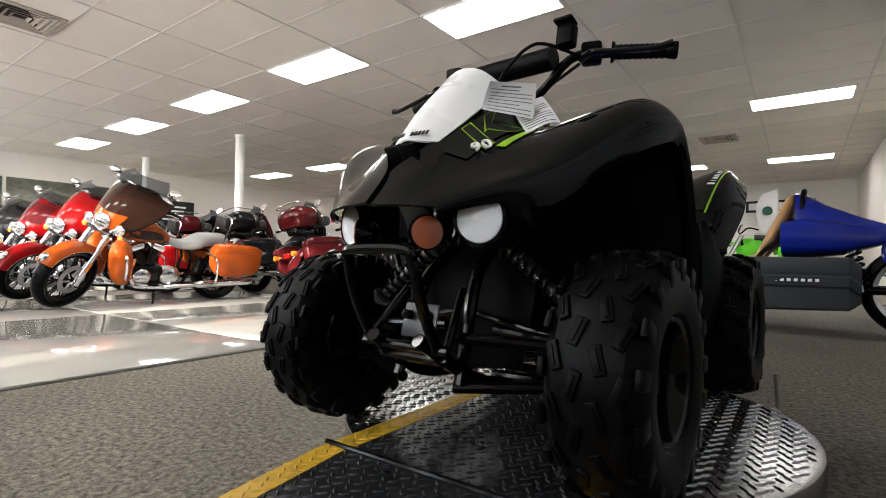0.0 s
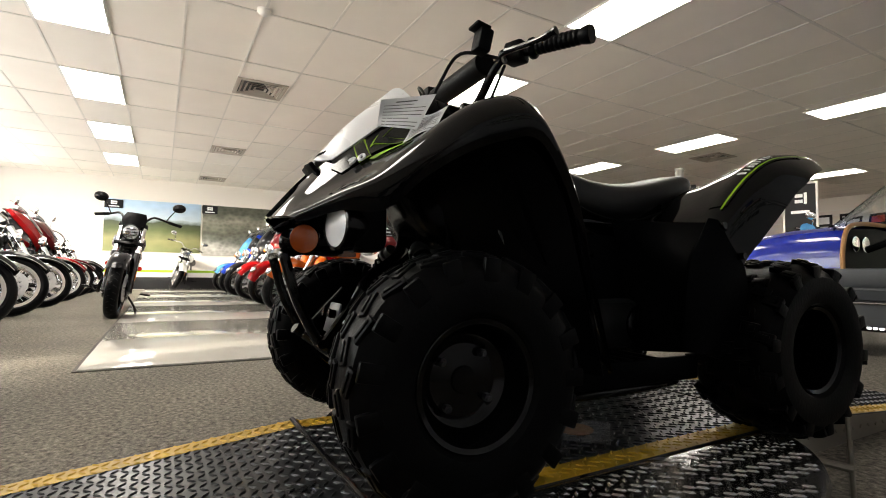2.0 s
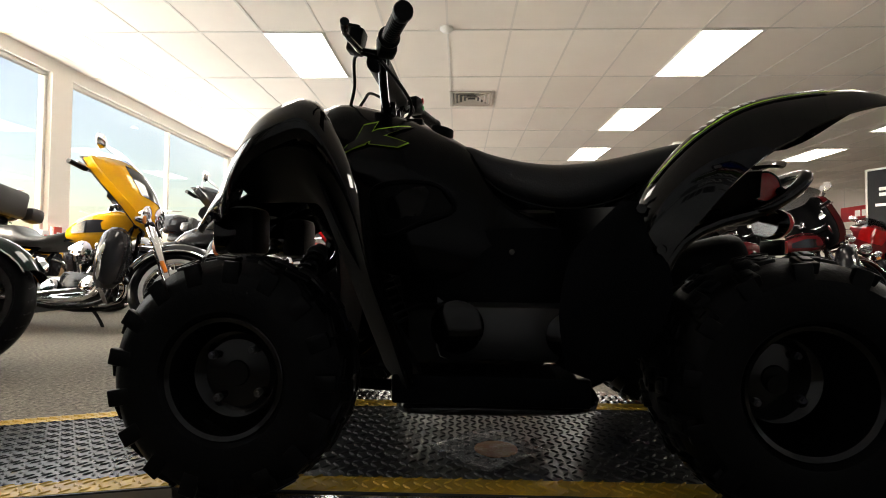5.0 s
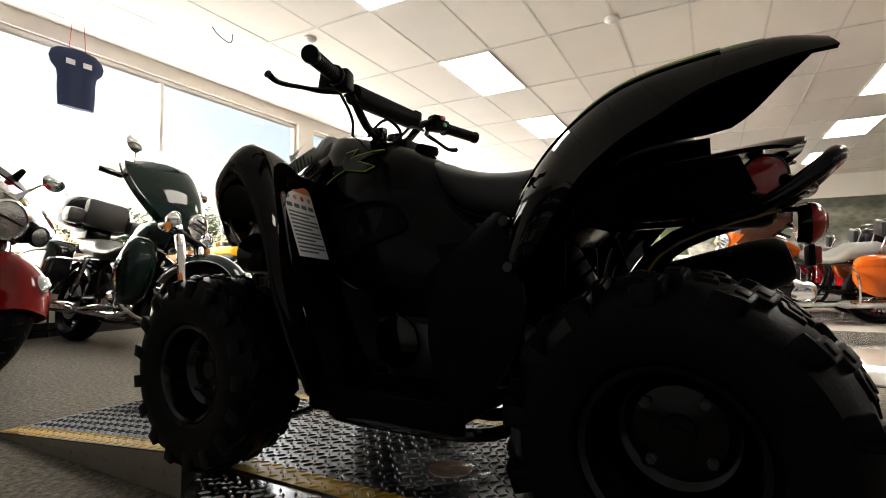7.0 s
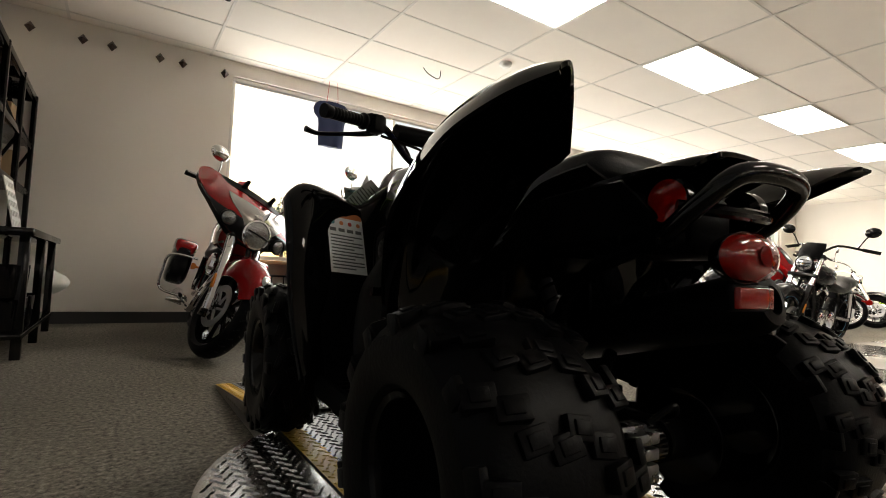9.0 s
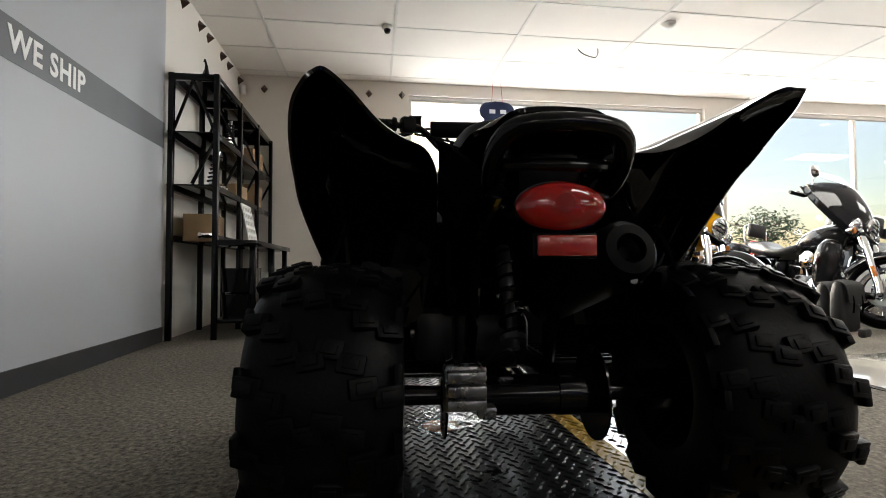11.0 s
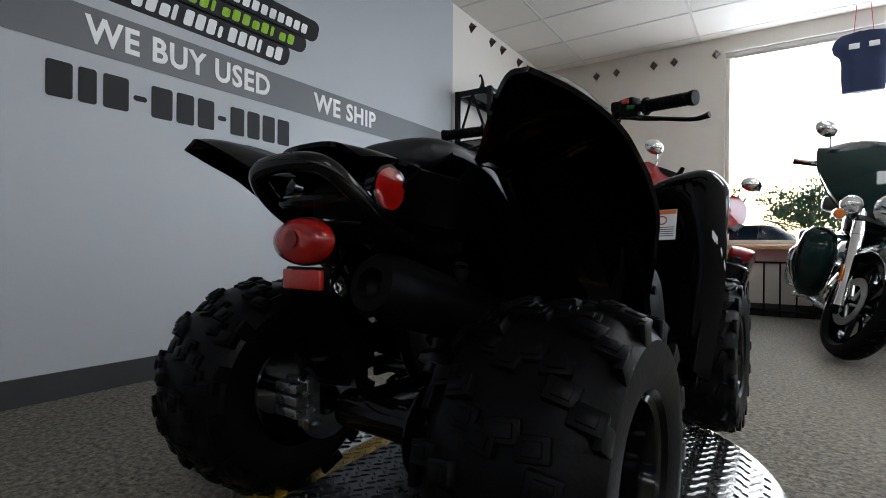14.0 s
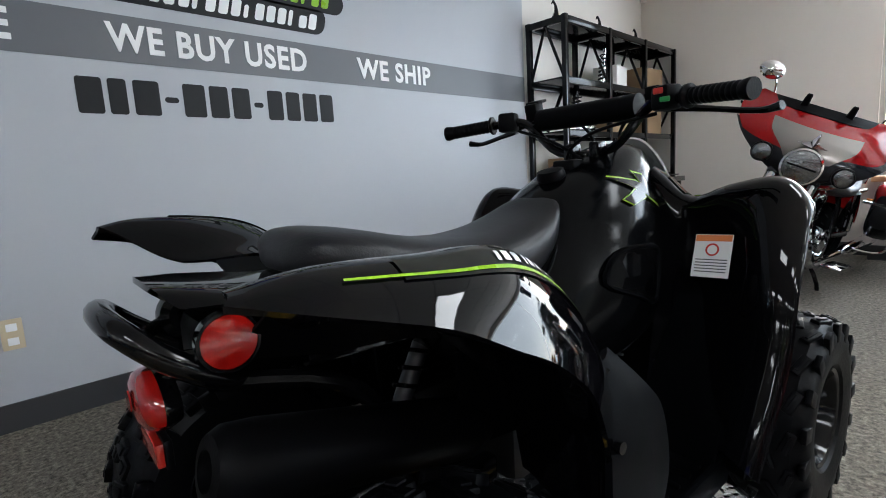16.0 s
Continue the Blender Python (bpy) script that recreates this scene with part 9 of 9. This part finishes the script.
# ---- end wall: printed murals and signs ----
def mural_mat(name, kind):
    ma = mat(name, (0.4, 0.4, 0.4), rough=0.6)
    nt = ma.node_tree
    n, l = nt.nodes, nt.links
    tc = n.new("ShaderNodeTexCoord")
    sp = n.new("ShaderNodeSeparateXYZ")
    l.new(tc.outputs["Generated"], sp.inputs[0])
    nz = n.new("ShaderNodeTexNoise")
    nz.inputs["Scale"].default_value = 6
    nz.inputs["Detail"].default_value = 8
    l.new(tc.outputs["Generated"], nz.inputs["Vector"])
    ad = n.new("ShaderNodeMath")
    ad.operation = "MULTIPLY_ADD"
    ad.inputs[1].default_value = 0.30 if kind else 0.18
    l.new(nz.outputs["Fac"], ad.inputs[0])
    l.new(sp.outputs["Z"], ad.inputs[2])
    rp = n.new("ShaderNodeValToRGB")
    el = rp.color_ramp.elements
    cols = [(0.0, (0.16, 0.20, 0.08)), (0.32, (0.30, 0.30, 0.14)), (0.52, (0.10, 0.13, 0.05)), (0.66, (0.07, 0.09, 0.05)), (0.74, (0.55, 0.66, 0.75)), (1.0, (0.42, 0.60, 0.80))] if kind == 0 else [(0.0, (0.30, 0.30, 0.28)), (0.30, (0.42, 0.42, 0.40)), (0.45, (0.22, 0.23, 0.20)), (0.60, (0.12, 0.13, 0.09)), (0.85, (0.28, 0.27, 0.22)), (1.0, (0.10, 0.11, 0.08))]
    el[0].position, el[0].color = cols[0][0], (*cols[0][1], 1)
    el[1].position, el[1].color = cols[-1][0], (*cols[-1][1], 1)
    for p_, c_ in cols[1:-1]:
        e_ = el.new(p_)
        e_.color = (*c_, 1)
    l.new(ad.outputs[0], rp.inputs[0])
    vo = n.new("ShaderNodeTexVoronoi")
    vo.inputs["Scale"].default_value = 16 if kind else 9
    l.new(tc.outputs["Generated"], vo.inputs["Vector"])
    mx = n.new("ShaderNodeMix")
    mx.data_type, mx.blend_type = "RGBA", "MULTIPLY"
    mx.inputs[0].default_value = 0.55 if kind else 0.15
    l.new(rp.outputs[0], mx.inputs[6])
    l.new(vo.outputs["Distance"], mx.inputs[7])
    l.new(mx.outputs[2], n["Principled BSDF"].inputs["Base Color"])
    return ma


for nm, y0, y1, z0, z1, kind, lab in (("wall_mural", 0.09, 2.3, 0.96, 2.3, 0, "printed mural of a green field under a pale sky"), ("wall_mural", -1.83, 0.05, 0.9, 2.3, 1, "printed mural of grey rocks and bare woodland"), ("wall_mural", -4.4, -1.9, 0.9, 2.3, 1, "printed mural of grey stones and trees")):
    bm = bmesh.new()
    box(bm, EX - 0.012, (y0 + y1) / 2, (z0 + z1) / 2, 0.02, y1 - y0, z1 - z0, 0.002)
    tagged(part(nm, bm, mural_mat("mural_%d_%d" % (kind, int(10 + y0)), kind)), lab, "mural")
for y0, y1 in ((1.9, 2.3), (-0.32, 0.07)):
    t = thing("wall_sign", Matrix(), "small black wall sign with a plain white mark", "sign", "black wall signs")
    bm = bmesh.new()
    box(bm, EX - 0.035, (y0 + y1) / 2, 2.17, 0.02, y1 - y0, 0.22, 0.003)
    b_ = part("board", bm, M["black"], t)
    for dy, dz, w, h in ((0.05, 0.03, 0.03, 0.10), (-0.02, 0.055, 0.10, 0.035), (-0.02, 0.005, 0.10, 0.035), (0, -0.065, 0.24, 0.025)):
        bm = bmesh.new()
        box(bm, EX - 0.047, (y0 + y1) / 2 + dy, 2.17 + dz, 0.004, w, h)
        part("mark", bm, M["white"], b_, smooth=False)
t = thing("display_bench", pose(EX - 0.35, 0.6, 0), "low white bench with a lime green edge by the end wall", "bench")
bm = bmesh.new()
box(bm, 0, 0, 0.25, 0.5, 4.6, 0.5, 0.01)
part("body", bm, M["paint"], t)
bm = bmesh.new()
box(bm, -0.252, 0, 0.46, 0.01, 4.6, 0.06, 0.002)
part("edge", bm, M["green"], t, "lime green edge strip")
bm = bmesh.new()
box(bm, -0.256, 0, 0.16, 0.012, 4.6, 0.30, 0.002)
part("kick_panel", bm, M["black"], t)
# dark framed notice beyond the motorcycles
t = thing("framed_notice", Matrix(), "dark framed notice with pale lines on the end wall", "notice")
bm = bmesh.new()
box(bm, EX - 0.02, -5.6, 1.75, 0.03, 1.2, 0.75, 0.005)
b_ = part("frame", bm, M["black"], t)
for k in range(4):
    bm = bmesh.new()
    box(bm, EX - 0.037, -5.6, 1.95 - k * 0.12, 0.004, 0.7 - 0.1 * (k % 2), 0.05)
    part("text_bar", bm, M["paper"], b_, smooth=False)

# ---- glazed entrance in the west wall ----
ent = thing("door_1", Matrix(), "glazed entrance doors in dark aluminium frames", "door")
tagged(ent, kind="structure")
xw = WX - 0.075
bm = bmesh.new()
for y in (-8.58, -7.6, -6.6, -5.6, -4.62):
    box(bm, xw, y, 1.17, 0.07, 0.06, 2.34, 0.004)
for z in (0.04, 2.32):
    box(bm, xw, -6.6, z, 0.07, 3.98, 0.07, 0.004)
part("frame", bm, mat("dark_bronze_aluminium", (0.03, 0.028, 0.026), rough=0.4, metal=0.5), ent)
for a, b in ((-8.55, -7.63), (-7.57, -6.63), (-6.57, -5.63), (-5.57, -4.65)):
    bm = bmesh.new()
    box(bm, xw, (a + b) / 2, 1.18, 0.008, b - a, 2.2)
    o = part("pane", bm, M["glass"], ent)
    o.visible_shadow = False
for y in (-6.72, -6.48):
    bm = bmesh.new()
    tube(bm, [(xw + 0.03, y, 0.9), (xw + 0.09, y, 0.92), (xw + 0.09, y, 1.28), (xw + 0.03, y, 1.30)], 0.012, 8, 3)
    part("door_handle", bm, M["alu"], ent)
t = thing("wall_speaker", pose(WX + 0.11, -4.35, 2.52, 0, 0, 0), "black loudspeaker high on the wall by the entrance", "speaker")
bm = bmesh.new()
box(bm, 0, 0, 0, 0.18, 0.20, 0.28, 0.02)
sp_ = part("cabinet", bm, M["satin"], t)
bm = bmesh.new()
lathe(bm, [(0, 0.006), (0.05, 0.012), (0.075, 0.008), (0.08, 0)], Matrix.Translation((0.09, 0, -0.03)) @ pose(0, 0, 0, 0, 90), 24)
part("cone", bm, M["rubber"], sp_)
bm = bmesh.new()
box(bm, -0.10, 0, 0, 0.03, 0.05, 0.10, 0.004)
part("bracket", bm, M["blackmetal"], t)
t = thing("oval_wall_sign", Matrix(), "dark oval wall sign with pale rim on the grey wall", "sign")
bm = bmesh.new()
loft(bm, [[Vector((WX + x, -3.2 + yy * k, 1.8 + zz * k)) for yy, zz in oval(32, 0.24, 0.40, 2)] for x, k in ((0.002, 1), (0.03, 1), (0.036, 0.96))])
b_ = part("plate", bm, M["black"], t)
bm = bmesh.new()
tube(bm, [(WX + 0.034, -3.2 + yy, 1.8 + zz) for yy, zz in oval(16, 0.225, 0.38, 2)], 0.008, 6, 3, closed=True)
part("rim", bm, M["alu"], b_)
for k in range(3):
    bm = bmesh.new()
    box(bm, WX + 0.038, -3.2, 1.95 - k * 0.13, 0.004, 0.26 - 0.04 * (k % 2), 0.06)
    part("text_bar", bm, M["paper"], b_, smooth=False)

# ---- outside the windows ----
def tree(x, y, h, r, seed):
    rnd = random.Random(seed)
    t = thing("tree", pose(x, y, -0.2), "leafy green tree beyond the car park", "tree", "car park trees")
    bm = bmesh.new()
    tube(bm, [(0, 0, 0), (0.05, 0.03, h * 0.3), (-0.04, 0.0, h * 0.6), (0.02, 0.02, h * 0.9)], [0.16, 0.12, 0.08, 0.03], 10, 4)
    for k in range(7):
        a, z = rnd.uniform(0, 6.28), h * rnd.uniform(0.35, 0.75)
        tube(bm, [(0, 0, z), (r * 0.4 * math.cos(a), r * 0.4 * math.sin(a), z + 0.3), (r * 0.8 * math.cos(a), r * 0.8 * math.sin(a), z + 0.5)], [0.06, 0.04, 0.015], 6, 3)
    part("trunk", bm, M["bark"], t)
    vs, fs = [], []
    for k in range(2600):
        a, b, q = rnd.uniform(0, 6.28), rnd.uniform(-1, 1), rnd.random() ** 0.33
        lump = 0.78 + 0.22 * math.sin(a * 3 + b * 4 + seed)
        c = Vector((r * q * lump * math.cos(a) * math.sqrt(1 - b * b), r * q * lump * math.sin(a) * math.sqrt(1 - b * b), h * 0.66 + h * 0.36 * q * b * lump))
        d1 = Vector((rnd.uniform(-1, 1), rnd.uniform(-1, 1), rnd.uniform(-1, 1))).normalized() * rnd.uniform(0.09, 0.17)
        d2 = d1.orthogonal().normalized() * 0.05
        i = len(vs)
        vs += [c - d1, c + d2, c + d1, c - d2]
        fs.append((i, i + 1, i + 2, i + 3))
    me = bpy.data.meshes.new("crown")
    me.from_pydata(vs, [], fs)
    me.materials.append(M["leaf"])
    o = new("crown", me)
    o.parent = t
    tagged(o, kind="stuff")


for x, y, h, r, sd in ((-3.0, 26, 4.6, 2.6, 1), (2.0, 27, 4.2, 2.6, 2), (7.0, 28, 5.0, 3.0, 3), (13, 27, 4.4, 2.6, 4), (19, 29, 5.2, 3.0, 5), (27, 30, 5.0, 3.0, 6), (-9, 28, 5.0, 3.0, 7)):
    tree(x, y, h, r, sd)


def parked_car(x, y, turn, paint, label):
    t = thing("parked_car", pose(x, y, -0.2, 0, 0, turn), label, "car", "parked cars")
    bm = bmesh.new()
    rings = []
    for yy, w, zb, zt in ((-2.1, 0.70, 0.40, 0.70), (-1.95, 0.82, 0.30, 0.86), (-1.2, 0.88, 0.26, 0.95), (0.6, 0.88, 0.26, 0.95), (1.6, 0.85, 0.28, 0.85), (2.05, 0.75, 0.34, 0.72), (2.15, 0.6, 0.42, 0.62)):
        rings.append([Vector((a, yy, (zt + zb) / 2 + b)) for a, b in oval(20, w, (zt - zb) / 2, 4)])
    loft(bm, rings)
    body = part("body", bm, paint, t, angle=50)
    bm = bmesh.new()
    loft(bm, [[Vector((a * w, yc + b * l, z)) for a, b in oval(20, 1, 1, 4)] for z, w, l, yc in ((0.9, 0.80, 1.35, -0.35), (1.2, 0.72, 1.05, -0.40), (1.40, 0.64, 0.75, -0.45), (1.45, 0.5, 0.6, -0.45))])
    part("cabin_glass", bm, M["gloss"], body, angle=50)
    for sx in (-1, 1):
        for yy in (-1.3, 1.35):
            bm = bmesh.new()
            lathe(bm, [(0, -0.1), (0.2, -0.1), (0.22, -0.09), (0.32, -0.1), (0.33, -0.06), (0.33, 0.06), (0.32, 0.1), (0.22, 0.09), (0.2, 0.1), (0, 0.1)], Matrix.Translation((sx * 0.80, yy, 0.33)) @ pose(0, 0, 0, 0, 90), 24)
            part("wheel", bm, M["rubber"], t)


parked_car(-0.5, 13.5, 75, PAINT["sky"], "pale blue parked car outside the window")
parked_car(5.5, 14.5, 92, PAINT["white"], "white parked car outside the window")
parked_car(11.5, 14.0, 88, PAINT["silver"], "silver parked car outside the window")
# sign pole in the car park
t = thing("pole_sign", pose(3.2, 20, -0.2), "thin pole with a small red sign in the car park", "sign")
bm = bmesh.new()
rod(bm, (0, 0, 0), (0, 0, 3.6), 0.05, None, 10)
part("pole", bm, M["alu"], t)
bm = bmesh.new()
box(bm, 0, 0, 3.9, 0.4, 0.12, 0.7, 0.03)
part("panel", bm, M["redboard"], t)

# soft bags and a cloth left on the carpet between two motorcycles
M["bagcloth"] = mat("black_bag_cloth", (0.008, 0.008, 0.009), rough=0.7, var=0.3, scale=14, bump=0.4, bscale=220)
M["pinkcloth"] = mat("pale_red_cloth", (0.19, 0.08, 0.07), rough=0.85, var=0.25, scale=18, bump=0.4, bscale=260)
for x, y, yaw, h in ((3.62, 2.33, 14, 0.42), (3.66, 2.50, 4, 0.40)):
    bag = thing("saddle_bag", pose(x, y, 0, 0, 0, yaw), "upright soft black saddle bag on the carpet", "bag", "bags on the floor")
    bm = bmesh.new()
    loft(bm, [[Vector((px, py + 0.012 * math.sin(7 * z), z)) for px, py in oval(20, w, d, 3.4)] for z, w, d in ((0.0, 0.105, 0.045), (0.02, 0.125, 0.06), (h * 0.4, 0.13, 0.068), (h * 0.75, 0.125, 0.062), (h * 0.95, 0.115, 0.05), (h, 0.095, 0.03))])
    body = part("body", bm, M["bagcloth"], bag, angle=50)
    bm = bmesh.new()
    shell(bm, [[(-0.11, 0.03, h + 0.004), (0, 0.034, h + 0.010), (0.11, 0.03, h + 0.004)], [(-0.118, -0.062, h - 0.03), (0, -0.066, h - 0.026), (0.118, -0.062, h - 0.03)], [(-0.105, -0.083, h * 0.60), (0, -0.088, h * 0.56), (0.105, -0.083, h * 0.60)]], 0.006)
    part("flap", bm, M["bagcloth"], bag, angle=50)
    for sx in (-0.06, 0.06):
        bm = bmesh.new()
        tube(bm, [(sx, -0.085, h * 0.72), (sx, -0.094, h * 0.55), (sx, -0.086, h * 0.38)], 0.008, 6, 3, flat=0.4)
        part("strap", bm, M["satin"], bag)
rnd = random.Random(12)
bm = bmesh.new()
loft(bm, [[Vector((0.065 * u - 0.02 * v, 0.04 * v, 0.002 + 0.022 * (1 - v * v) * (0.6 + 0.4 * math.sin(5 * u + 2 * v)) * (1 - 0.8 * abs(u) ** 3))) for v in (-1, -0.6, -0.2, 0.2, 0.6, 1)] for u in (-1, -0.75, -0.5, -0.25, 0, 0.25, 0.5, 0.75, 1)], closed=False, caps=False)
cl = part("cloth", bm, M["pinkcloth"], None, angle=60)
cl.matrix_world = pose(3.50, 2.10, 0.004, 0, 0, 20)
tagged(cl, label="crumpled pale red cloth lying on the carpet", category="cloth")
bm = bmesh.new()
box(bm, 0, 0, 0.035, 0.13, 0.06, 0.07, 0.022)
po = part("pouch", bm, M["bagcloth"], None)
po.matrix_world = pose(3.40, 1.98, 0, 0, 0, 25)
tagged(po, label="small black pouch lying on the carpet", category="pouch")
